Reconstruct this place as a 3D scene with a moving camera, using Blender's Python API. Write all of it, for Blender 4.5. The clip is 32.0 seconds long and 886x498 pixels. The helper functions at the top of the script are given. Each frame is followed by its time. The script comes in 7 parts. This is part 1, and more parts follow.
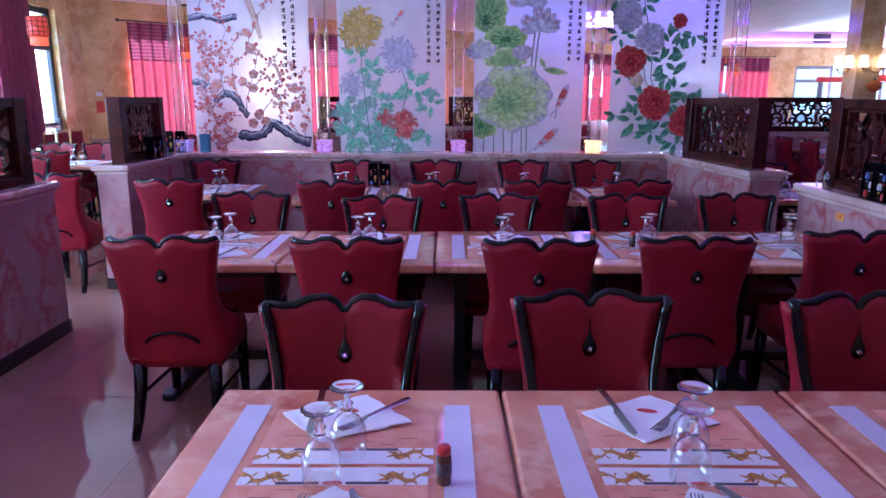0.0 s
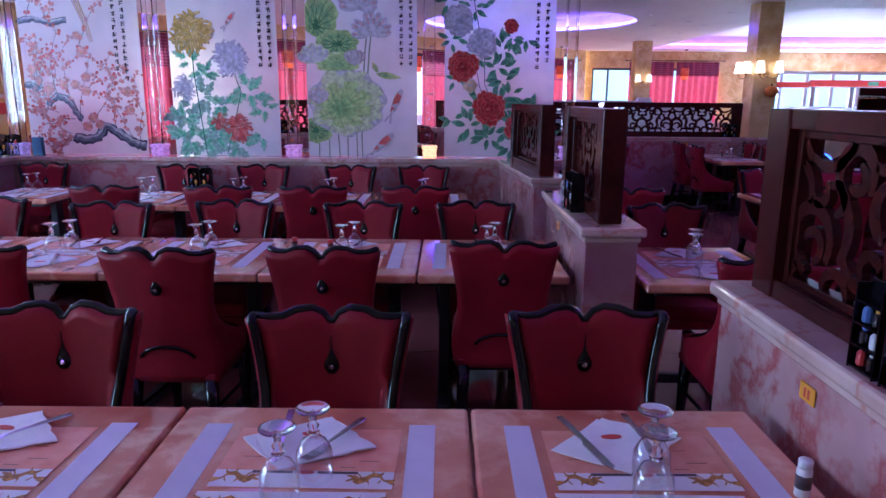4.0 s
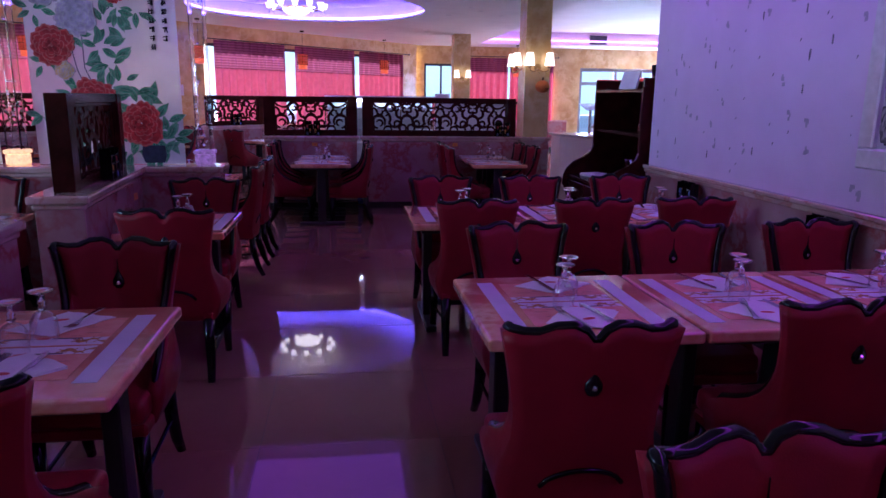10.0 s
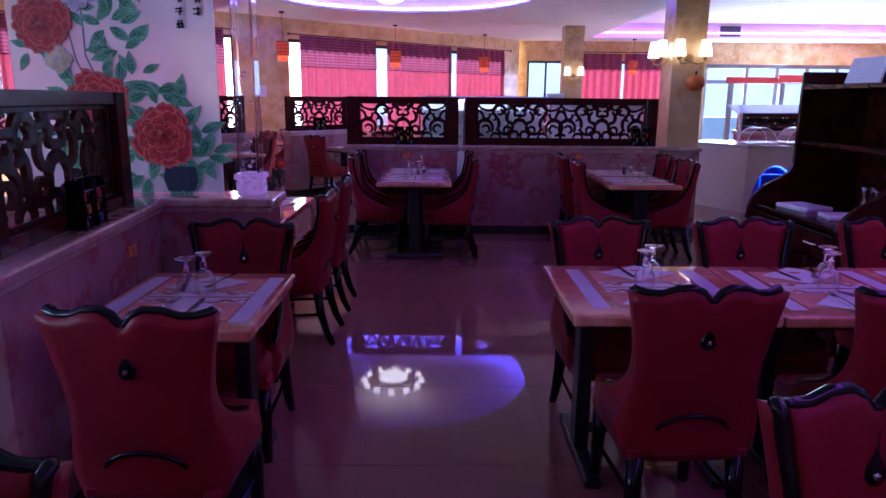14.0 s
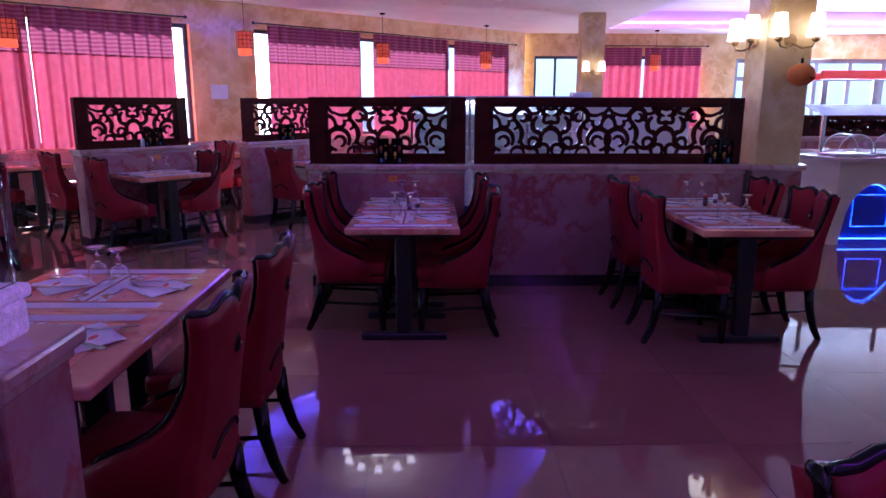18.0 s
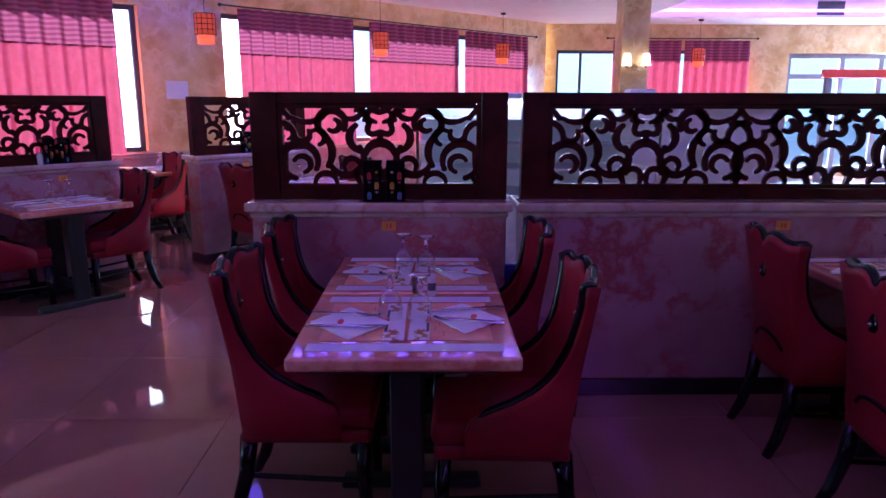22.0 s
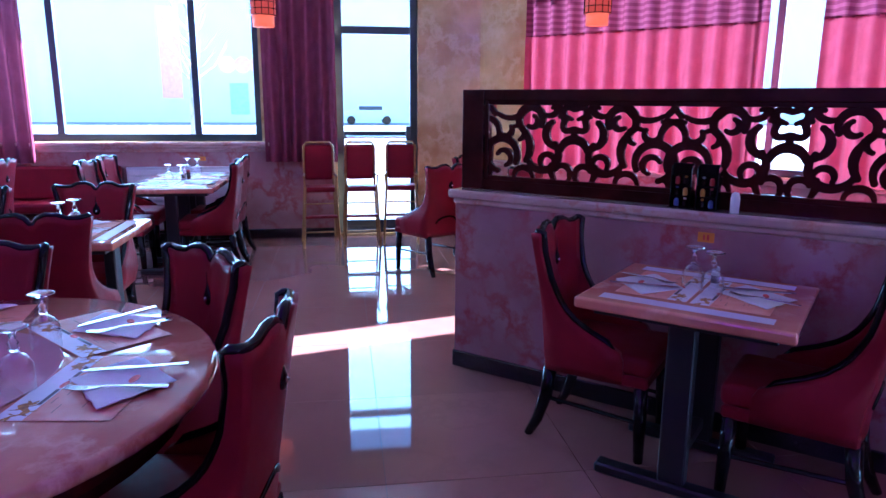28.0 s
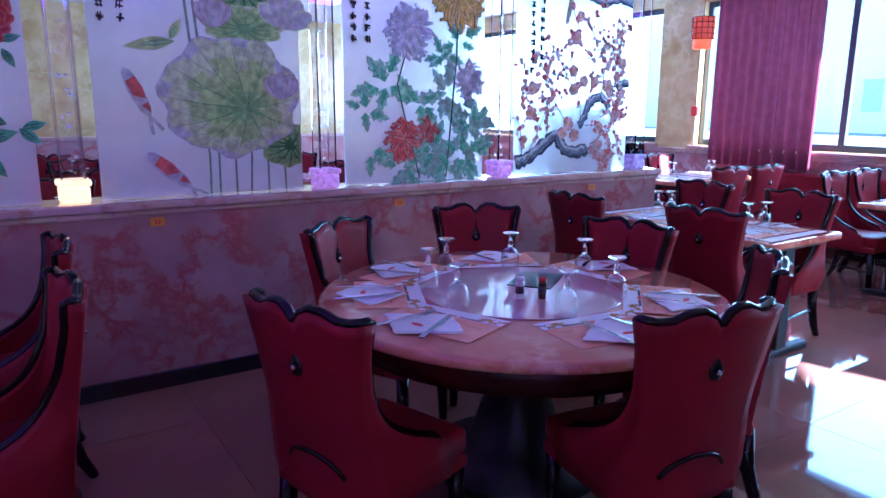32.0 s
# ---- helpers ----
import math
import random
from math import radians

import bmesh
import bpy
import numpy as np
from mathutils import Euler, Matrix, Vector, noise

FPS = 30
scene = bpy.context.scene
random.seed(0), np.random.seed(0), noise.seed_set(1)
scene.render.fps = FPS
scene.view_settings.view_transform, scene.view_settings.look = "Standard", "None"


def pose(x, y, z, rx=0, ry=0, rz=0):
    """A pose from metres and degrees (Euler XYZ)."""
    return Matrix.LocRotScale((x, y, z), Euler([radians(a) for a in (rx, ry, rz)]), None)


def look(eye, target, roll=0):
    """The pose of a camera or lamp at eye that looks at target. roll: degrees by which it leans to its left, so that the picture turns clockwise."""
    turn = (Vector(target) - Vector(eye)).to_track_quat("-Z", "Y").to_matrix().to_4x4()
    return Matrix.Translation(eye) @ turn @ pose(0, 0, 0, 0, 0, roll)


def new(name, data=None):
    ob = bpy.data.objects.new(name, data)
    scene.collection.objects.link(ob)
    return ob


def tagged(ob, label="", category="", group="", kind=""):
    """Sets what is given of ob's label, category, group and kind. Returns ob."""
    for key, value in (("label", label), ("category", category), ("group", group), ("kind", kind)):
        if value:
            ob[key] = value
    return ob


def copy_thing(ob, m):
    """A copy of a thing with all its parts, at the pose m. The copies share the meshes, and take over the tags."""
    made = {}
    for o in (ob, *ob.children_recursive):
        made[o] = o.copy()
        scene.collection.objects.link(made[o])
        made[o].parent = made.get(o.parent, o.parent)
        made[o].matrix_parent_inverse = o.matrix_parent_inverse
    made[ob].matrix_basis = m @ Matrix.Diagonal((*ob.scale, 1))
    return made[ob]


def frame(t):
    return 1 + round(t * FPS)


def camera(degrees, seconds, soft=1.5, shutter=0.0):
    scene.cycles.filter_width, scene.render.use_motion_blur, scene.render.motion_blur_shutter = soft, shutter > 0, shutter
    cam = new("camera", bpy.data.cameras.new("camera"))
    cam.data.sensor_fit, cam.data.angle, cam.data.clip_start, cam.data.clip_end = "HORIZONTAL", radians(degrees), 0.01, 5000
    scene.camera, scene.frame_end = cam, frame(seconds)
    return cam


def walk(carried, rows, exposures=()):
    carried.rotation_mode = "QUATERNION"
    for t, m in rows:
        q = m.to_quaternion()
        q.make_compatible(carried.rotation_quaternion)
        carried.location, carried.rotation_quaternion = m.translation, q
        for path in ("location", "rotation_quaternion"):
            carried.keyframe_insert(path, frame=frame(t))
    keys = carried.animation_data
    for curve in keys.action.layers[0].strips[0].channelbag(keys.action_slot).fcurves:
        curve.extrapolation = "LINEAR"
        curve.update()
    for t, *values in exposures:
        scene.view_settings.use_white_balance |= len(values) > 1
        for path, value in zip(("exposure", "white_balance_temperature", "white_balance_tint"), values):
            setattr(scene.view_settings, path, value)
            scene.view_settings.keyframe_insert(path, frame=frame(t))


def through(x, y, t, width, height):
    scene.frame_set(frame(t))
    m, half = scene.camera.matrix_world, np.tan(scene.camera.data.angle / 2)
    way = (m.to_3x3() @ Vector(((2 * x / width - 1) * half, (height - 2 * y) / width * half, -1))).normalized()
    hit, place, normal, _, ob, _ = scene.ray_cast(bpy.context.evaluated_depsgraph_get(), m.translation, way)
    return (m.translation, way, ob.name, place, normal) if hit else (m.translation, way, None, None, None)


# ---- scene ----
cam = camera(66.1, 32.0)
PATH = [
    (0, (0.093, 0.101, 1.534), (0.092, 2.052, 1.095), 0.1),
    (0.5, (0.251, 0.098, 1.525), (0.107, 2.044, 1.086), 0.2),
    (1, (0.435, 0.086, 1.528), (0.163, 2.018, 1.09), 0.1),
    (1.5, (0.628, 0.066, 1.544), (0.291, 1.989, 1.107), 0.2),
    (2, (0.845, 0.069, 1.56), (0.506, 1.991, 1.122), 0.1),
    (2.5, (1.042, 0.085, 1.57), (0.705, 2.008, 1.134), 0.2),
    (4.5, (1.985, 0.149, 1.561), (2.222, 2.088, 1.129), 0.3),
    (5, (2.304, 0.092, 1.569), (2.805, 1.977, 1.126), 0.3),
    (5.5, (2.595, 0.118, 1.52), (3.28, 1.947, 1.093), 0.5),
    (6, (2.838, 0.199, 1.501), (3.654, 1.975, 1.082), 0.7),
    (6.5, (3.067, 0.257, 1.509), (3.895, 2.028, 1.087), 0.8),
    (7, (3.283, 0.351, 1.506), (4.114, 2.121, 1.084), 0.7),
    (7.5, (3.455, 0.51, 1.498), (4.288, 2.278, 1.074), 0.8),
    (8, (3.632, 0.674, 1.496), (4.447, 2.45, 1.071), 0.8),
    (8.5, (3.764, 0.799, 1.508), (4.46, 2.624, 1.08), 0.8),
    (9, (3.857, 0.967, 1.511), (4.36, 2.855, 1.082), 0.7),
    (9.5, (3.909, 1.166, 1.517), (4.282, 3.083, 1.086), 0.6),
    (10, (3.958, 1.373, 1.516), (4.229, 3.306, 1.084), 0.7),
    (10.5, (3.964, 1.589, 1.513), (4.15, 3.533, 1.081), 0.6),
    (11, (3.924, 1.814, 1.523), (4.044, 3.763, 1.091), 0.6),
    (11.5, (3.904, 2.027, 1.525), (3.991, 3.979, 1.095), 0.6),
    (12, (3.905, 2.274, 1.527), (3.956, 4.226, 1.095), 0.6),
    (12.5, (3.873, 2.509, 1.504), (3.901, 4.462, 1.075), 0.5),
    (13, (3.848, 2.747, 1.496), (3.866, 4.701, 1.069), 0.5),
    (13.5, (3.864, 2.976, 1.505), (3.88, 4.929, 1.074), 0.5),
    (15.5, (3.821, 4.003, 1.483), (3.847, 5.956, 1.053), 0.3),
    (16, (3.805, 4.302, 1.486), (3.837, 6.256, 1.058), 0.3),
    (16.5, (3.808, 4.567, 1.493), (3.834, 6.521, 1.066), 0.2),
    (17, (3.816, 4.848, 1.498), (3.843, 6.802, 1.072), 0.2),
    (17.5, (3.808, 5.139, 1.505), (3.841, 7.092, 1.079), -0.0),
    (18, (3.817, 5.438, 1.496), (3.85, 7.392, 1.069), 0.1),
    (18.5, (3.836, 5.683, 1.494), (3.867, 7.637, 1.069), 0.1),
    (19, (3.836, 5.991, 1.497), (3.874, 7.945, 1.07), 0.0),
    (19.5, (3.843, 6.277, 1.489), (3.88, 8.231, 1.063), 0.1),
    (20, (3.854, 6.577, 1.482), (3.892, 8.531, 1.056), 0.2),
    (20.5, (3.828, 6.841, 1.481), (3.874, 8.795, 1.056), 0.3),
    (21, (3.798, 7.099, 1.481), (3.844, 9.053, 1.057), 0.3),
    (21.5, (3.775, 7.337, 1.476), (3.811, 9.291, 1.052), 0.2),
    (22, (3.727, 7.596, 1.472), (3.755, 9.551, 1.051), 0.1),
    (22.5, (3.662, 7.838, 1.469), (3.641, 9.794, 1.051), 0.2),
    (23, (3.598, 8.07, 1.468), (3.416, 10.017, 1.049), 0.1),
    (23.5, (3.517, 8.243, 1.438), (3.107, 10.156, 1.022), 0.4),
    (24, (3.377, 8.449, 1.432), (2.738, 10.298, 1.017), 0.2),
    (26.5, (2.435, 9.471, 1.488), (0.957, 10.746, 1.05), 0.2),
    (27, (2.281, 9.544, 1.487), (0.595, 10.528, 1.053), 0.1),
    (27.5, (2.078, 9.614, 1.481), (0.24, 10.274, 1.048), 0.0),
    (28, (1.949, 9.666, 1.452), (0.015, 9.949, 1.032), 0.4),
    (28.5, (1.89, 9.705, 1.451), (-0.057, 9.529, 1.031), 0.4),
    (29, (1.9, 9.795, 1.458), (0.038, 9.197, 1.038), 0.3),
    (29.5, (1.886, 9.875, 1.467), (0.126, 9.022, 1.048), 0.5),
    (30, (1.868, 9.984, 1.468), (0.216, 8.935, 1.053), 0.4),
    (30.5, (1.881, 10.096, 1.478), (0.338, 8.893, 1.064), 0.4),
    (31, (1.894, 10.231, 1.474), (0.484, 8.874, 1.061), 0.4),
    (31.5, (1.893, 10.366, 1.459), (0.629, 8.87, 1.052), 0.4),
    (32, (1.88, 10.534, 1.46), (0.795, 8.903, 1.056), 0.4),
]
walk(cam, [(t, look(eye, target, roll)) for t, eye, target, roll in PATH], [(0.0, 3.82, 5250, 23), (4.0, 3.6, 5250, 23), (7.0, 3.3, 5300, 24), (13.0, 3.48, 5180, 26), (17.0, 3.66, 5060, 24), (24.0, 3.7, 4950, 21), (28.0, 3.86, 4450, 20), (32.0, 3.92, 4480, 14)])

# ---- world, sun and exposure ----
LAMPS = 0.18                     # how strong the lamps are against the sun
SUN_EL, SUN_WAY = 27.0, Vector((-0.266, 0.964, 0.0)).normalized()
world = bpy.data.worlds.new("sky")
scene.world = world
world.use_nodes = True
wn = world.node_tree.nodes
sky = wn.new("ShaderNodeTexSky")
sky.sky_type, sky.sun_disc = "NISHITA", False
sky.sun_elevation, sky.sun_rotation = radians(SUN_EL), math.atan2(SUN_WAY.x, SUN_WAY.y)
wn["Background"].inputs[1].default_value = 0.05
world.node_tree.links.new(sky.outputs[0], wn["Background"].inputs[0])
sun_data = bpy.data.lights.new("sun", "SUN")
sun_data.energy, sun_data.angle, sun_data.color = 5.0, radians(0.6), (1.0, 0.93, 0.84)
sun = new("sun", sun_data)
sun_dir = Vector((SUN_WAY.x * math.cos(radians(SUN_EL)), SUN_WAY.y * math.cos(radians(SUN_EL)), math.sin(radians(SUN_EL))))
sun.matrix_world = look((0, 0, 30), Vector((0, 0, 30)) - sun_dir)


def area(name, eye, target, w, h, energy, color):
    data = bpy.data.lights.new(name, "AREA")
    data.shape, data.size, data.size_y, data.energy, data.color = "RECTANGLE", w, h, energy * LAMPS, color
    ob = new(name, data)
    ob.matrix_world = look(eye, target)
    return ob


DAY = (0.6, 0.86, 1.06)
# daylight standing in the window openings
area("window_light_west", (-5.92, 6.9, 1.85), (0, 6.9, 1.2), 3.9, 1.7, 110, DAY)
area("window_light_west_south", (-5.92, 2.3, 1.85), (0, 2.6, 1.2), 4.1, 1.7, 200, DAY)
area("window_light_door", (-5.92, 10.05, 1.3), (0, 10.05, 1.0), 0.9, 2.4, 24, DAY)
area("window_light_entrance", (13.0, 21.7, 1.5), (10.0, 10, 2.0), 4.0, 2.0, 340, DAY)

# ---- materials ----
def mat(name, color, rough=0.5, metal=0.0, vary=0.12, scale=6.0, bump=0.0, bump_scale=60.0, coat=0.0, color2=None, emit=None, emit_strength=0.0, spec=0.5):
    """A surface with mottling at two scales and fine relief."""
    m = bpy.data.materials.new(name)
    m.use_nodes = True
    nt = m.node_tree
    b = nt.nodes["Principled BSDF"]
    b.inputs["Metallic"].default_value = metal
    b.inputs["Coat Weight"].default_value = coat
    b.inputs["Coat Roughness"].default_value = 0.06
    b.inputs["Specular IOR Level"].default_value = spec
    tc = nt.nodes.new("ShaderNodeTexCoord")
    n1 = nt.nodes.new("ShaderNodeTexNoise")
    n1.inputs["Scale"].default_value, n1.inputs["Detail"].default_value = scale, 6
    nt.links.new(tc.outputs["Object"], n1.inputs["Vector"])
    ramp = nt.nodes.new("ShaderNodeValToRGB")
    c1 = Vector(color)
    c2 = Vector(color2) if color2 else c1 * (1 - 2 * vary)
    ramp.color_ramp.elements[0].position, ramp.color_ramp.elements[1].position = 0.35, 0.68
    ramp.color_ramp.elements[0].color = (*c2, 1)
    ramp.color_ramp.elements[1].color = (*c1, 1)
    nt.links.new(n1.outputs["Fac"], ramp.inputs[0])
    info = nt.nodes.new("ShaderNodeObjectInfo")
    hsv = nt.nodes.new("ShaderNodeHueSaturation")
    mr = nt.nodes.new("ShaderNodeMapRange")
    mr.inputs["To Min"].default_value, mr.inputs["To Max"].default_value = 0.92, 1.08
    nt.links.new(info.outputs["Random"], mr.inputs["Value"])
    nt.links.new(mr.outputs[0], hsv.inputs["Value"])
    nt.links.new(ramp.outputs[0], hsv.inputs["Color"])
    nt.links.new(hsv.outputs[0], b.inputs["Base Color"])
    n2 = nt.nodes.new("ShaderNodeTexNoise")
    n2.inputs["Scale"].default_value, n2.inputs["Detail"].default_value = scale * 3.1, 4
    nt.links.new(tc.outputs["Object"], n2.inputs["Vector"])
    rr = nt.nodes.new("ShaderNodeMapRange")
    rr.inputs["To Min"].default_value, rr.inputs["To Max"].default_value = max(rough * 0.75, 0.01), min(rough * 1.3 + 0.01, 1)
    nt.links.new(n2.outputs["Fac"], rr.inputs["Value"])
    nt.links.new(rr.outputs[0], b.inputs["Roughness"])
    if bump:
        n3 = nt.nodes.new("ShaderNodeTexNoise")
        n3.inputs["Scale"].default_value, n3.inputs["Detail"].default_value = bump_scale, 5
        nt.links.new(tc.outputs["Object"], n3.inputs["Vector"])
        bp = nt.nodes.new("ShaderNodeBump")
        bp.inputs["Strength"].default_value, bp.inputs["Distance"].default_value = bump, 0.01
        nt.links.new(n3.outputs["Fac"], bp.inputs["Height"])
        nt.links.new(bp.outputs[0], b.inputs["Normal"])
    if emit:
        b.inputs["Emission Color"].default_value = (*emit, 1)
        b.inputs["Emission Strength"].default_value = emit_strength * LAMPS
    return m


def marble(name, base, cloud, vein, rough=0.15, scale=2.0, vein_scale=2.2, vein_width=0.06, vein_mix=0.9, coat=0.2):
    """Polished stone: cloudy ground with thin warped veins."""
    m = mat(name, base, rough, 0, 0.1, scale, 0, 60, coat, cloud)
    nt = m.node_tree
    b = nt.nodes["Principled BSDF"]
    tc = nt.nodes.new("ShaderNodeTexCoord")
    warp = nt.nodes.new("ShaderNodeTexNoise")
    warp.inputs["Scale"].default_value, warp.inputs["Detail"].default_value = vein_scale, 7
    warp.inputs["Roughness"].default_value = 0.6
    geo = nt.nodes.new("ShaderNodeNewGeometry")
    nt.links.new(geo.outputs["Position"], warp.inputs["Vector"])
    sub = nt.nodes.new("ShaderNodeMath")
    sub.operation, sub.inputs[1].default_value = "SUBTRACT", 0.5
    ab = nt.nodes.new("ShaderNodeMath")
    ab.operation = "ABSOLUTE"
    nt.links.new(warp.outputs["Fac"], sub.inputs[0])
    nt.links.new(sub.outputs[0], ab.inputs[0])
    r = nt.nodes.new("ShaderNodeMapRange")
    r.inputs["From Min"].default_value, r.inputs["From Max"].default_value = 0.0, vein_width
    r.inputs["To Min"].default_value, r.inputs["To Max"].default_value = vein_mix, 0.0
    nt.links.new(ab.outputs[0], r.inputs["Value"])
    patch = nt.nodes.new("ShaderNodeTexNoise")
    patch.inputs["Scale"].default_value = vein_scale * 0.9
    nt.links.new(tc.outputs["Object"], patch.inputs["Vector"])
    pr = nt.nodes.new("ShaderNodeMapRange")
    pr.inputs["From Min"].default_value, pr.inputs["From Max"].default_value = 0.36, 0.54
    nt.links.new(patch.outputs["Fac"], pr.inputs["Value"])
    mul = nt.nodes.new("ShaderNodeMath")
    mul.operation = "MULTIPLY"
    nt.links.new(r.outputs[0], mul.inputs[0])
    nt.links.new(pr.outputs[0], mul.inputs[1])
    mix = nt.nodes.new("ShaderNodeMixRGB")
    mix.inputs[2].default_value = (*vein, 1)
    old = b.inputs["Base Color"].links[0].from_socket
    nt.links.new(mul.outputs[0], mix.inputs[0])
    nt.links.new(old, mix.inputs[1])
    nt.links.new(mix.outputs[0], b.inputs["Base Color"])
    for n in nt.nodes:
        if n.type == "TEX_NOISE" and n is not patch:
            nt.links.new(geo.outputs["Position"], n.inputs["Vector"])
    return m


def glass(name, color, rough=0.0, ior=1.45):
    m = bpy.data.materials.new(name)
    m.use_nodes = True
    b = m.node_tree.nodes["Principled BSDF"]
    b.inputs["Base Color"].default_value = (*color, 1)
    b.inputs["Transmission Weight"].default_value = 1.0
    b.inputs["Roughness"].default_value, b.inputs["IOR"].default_value = rough, ior
    return m


def thin_glass(name, color, blend=0.12):
    """A window pane: see-through, with a mirror-like gloss."""
    m = bpy.data.materials.new(name)
    m.use_nodes = True
    nt = m.node_tree
    nt.nodes.clear()
    out = nt.nodes.new("ShaderNodeOutputMaterial")
    tr = nt.nodes.new("ShaderNodeBsdfTransparent")
    tr.inputs[0].default_value = (*color, 1)
    gl = nt.nodes.new("ShaderNodeBsdfGlossy")
    gl.inputs["Roughness"].default_value = 0.02
    mx = nt.nodes.new("ShaderNodeMixShader")
    fr = nt.nodes.new("ShaderNodeLayerWeight")
    fr.inputs[0].default_value = blend
    nt.links.new(fr.outputs["Facing"], mx.inputs[0])
    nt.links.new(tr.outputs[0], mx.inputs[1])
    nt.links.new(gl.outputs[0], mx.inputs[2])
    nt.links.new(mx.outputs[0], out.inputs[0])
    return m


def cloth(name, color, color2, through, stripes=0.0):
    """Curtain cloth that lets light through; stripes: bands a metre across its height."""
    m = bpy.data.materials.new(name)
    m.use_nodes = True
    nt = m.node_tree
    nt.nodes.clear()
    out = nt.nodes.new("ShaderNodeOutputMaterial")
    tc = nt.nodes.new("ShaderNodeTexCoord")
    n1 = nt.nodes.new("ShaderNodeTexNoise")
    n1.inputs["Scale"].default_value, n1.inputs["Detail"].default_value = 9, 5
    nt.links.new(tc.outputs["Object"], n1.inputs["Vector"])
    ramp = nt.nodes.new("ShaderNodeValToRGB")
    ramp.color_ramp.elements[0].color, ramp.color_ramp.elements[1].color = (*color2, 1), (*color, 1)
    ramp.color_ramp.elements[0].position, ramp.color_ramp.elements[1].position = 0.42, 0.6
    src = n1.outputs["Fac"]
    if stripes:
        sep = nt.nodes.new("ShaderNodeSeparateXYZ")
        geo = nt.nodes.new("ShaderNodeNewGeometry")
        nt.links.new(geo.outputs["Position"], sep.inputs[0])
        mu = nt.nodes.new("ShaderNodeMath")
        mu.operation, mu.inputs[1].default_value = "MULTIPLY", stripes * 2 * math.pi
        si = nt.nodes.new("ShaderNodeMath")
        si.operation = "SINE"
        mr = nt.nodes.new("ShaderNodeMapRange")
        mr.inputs["From Min"].default_value = -1
        nt.links.new(sep.outputs["Z"], mu.inputs[0])
        nt.links.new(mu.outputs[0], si.inputs[0])
        nt.links.new(si.outputs[0], mr.inputs["Value"])
        src = mr.outputs[0]
    nt.links.new(src, ramp.inputs[0])
    df = nt.nodes.new("ShaderNodeBsdfDiffuse")
    ts = nt.nodes.new("ShaderNodeBsdfTranslucent")
    mx = nt.nodes.new("ShaderNodeMixShader")
    mx.inputs[0].default_value = through
    nt.links.new(ramp.outputs[0], df.inputs[0])
    nt.links.new(ramp.outputs[0], ts.inputs[0])
    nt.links.new(df.outputs[0], mx.inputs[1])
    nt.links.new(ts.outputs[0], mx.inputs[2])
    nt.links.new(mx.outputs[0], out.inputs[0])
    return m


def glow(name, color, strength):
    m = bpy.data.materials.new(name)
    m.use_nodes = True
    b = m.node_tree.nodes["Principled BSDF"]
    b.inputs["Base Color"].default_value = (*color, 1)
    b.inputs["Emission Color"].default_value = (*color, 1)
    b.inputs["Emission Strength"].default_value = strength * LAMPS
    b.inputs["Roughness"].default_value = 0.4
    return m


M_RED = mat("red_leatherette", (0.25, 0.008, 0.021), 0.42, 0, 0.1, 5, 0.12, 260, spec=0.22)
M_BLACK = mat("black_lacquer", (0.005, 0.0045, 0.006), 0.1, 0, 0.1, 6, 0.02, 90, 0.0, spec=0.3)
M_IRON = mat("black_cast_iron", (0.01, 0.0095, 0.012), 0.4, 0.0, 0.1, 9, 0.1, 160)
M_CRYSTAL = mat("crystal_button", (0.85, 0.85, 0.9), 0.08, 0.9, 0.05, 30)
M_TABLE = marble("onyx_tabletop", (0.76, 0.34, 0.21), (0.5, 0.14, 0.09), (0.88, 0.56, 0.4), 0.07, 2.6, 3.4, 0.06, 0.5, 0.6)
M_MARBLE = marble("pink_veined_marble", (0.45, 0.28, 0.28), (0.34, 0.175, 0.18), (0.34, 0.06, 0.06), 0.16, 2.6, 2.9, 0.06, 0.85, 0.3)
M_CAP = marble("pale_marble_moulding", (0.56, 0.4, 0.36), (0.46, 0.29, 0.26), (0.42, 0.15, 0.11), 0.12, 4, 4, 0.04, 0.7, 0.4)
M_PLINTH = mat("black_granite_plinth", (0.02, 0.018, 0.022), 0.2, 0, 0.3, 80, 0.02, 100, 0.3)
M_WOOD = mat("mahogany_stained_wood", (0.055, 0.009, 0.008), 0.22, 0, 0.25, 7, 0.012, 60, 0.0, spec=0.18)
M_FLOOR = marble("polished_porcelain_tile", (0.28, 0.132, 0.105), (0.24, 0.108, 0.084), (0.22, 0.1, 0.078), 0.028, 1.2, 3, 0.05, 0.3, 0.12)
nt = M_FLOOR.node_tree
wave = nt.nodes.new("ShaderNodeTexNoise")
wave.inputs["Scale"].default_value, wave.inputs["Detail"].default_value = 2.6, 1.0
dent = nt.nodes.new("ShaderNodeBump")
dent.inputs["Strength"].default_value, dent.inputs["Distance"].default_value = 0.06, 0.004
geo = nt.nodes.new("ShaderNodeNewGeometry")
nt.links.new(geo.outputs["Position"], wave.inputs["Vector"])
nt.links.new(wave.outputs["Fac"], dent.inputs["Height"])
nt.links.new(dent.outputs[0], nt.nodes["Principled BSDF"].inputs["Normal"])
M_JOINT = mat("tile_joint", (0.1, 0.06, 0.05), 0.6)
M_OCHRE = marble("ochre_faux_marble", (0.72, 0.54, 0.25), (0.5, 0.32, 0.11), (0.78, 0.64, 0.36), 0.2, 2.8, 3.4, 0.07, 0.5, 0.15)
M_CEIL = mat("white_ceiling_paint", (0.8, 0.78, 0.78), 0.7, 0, 0.03, 2)
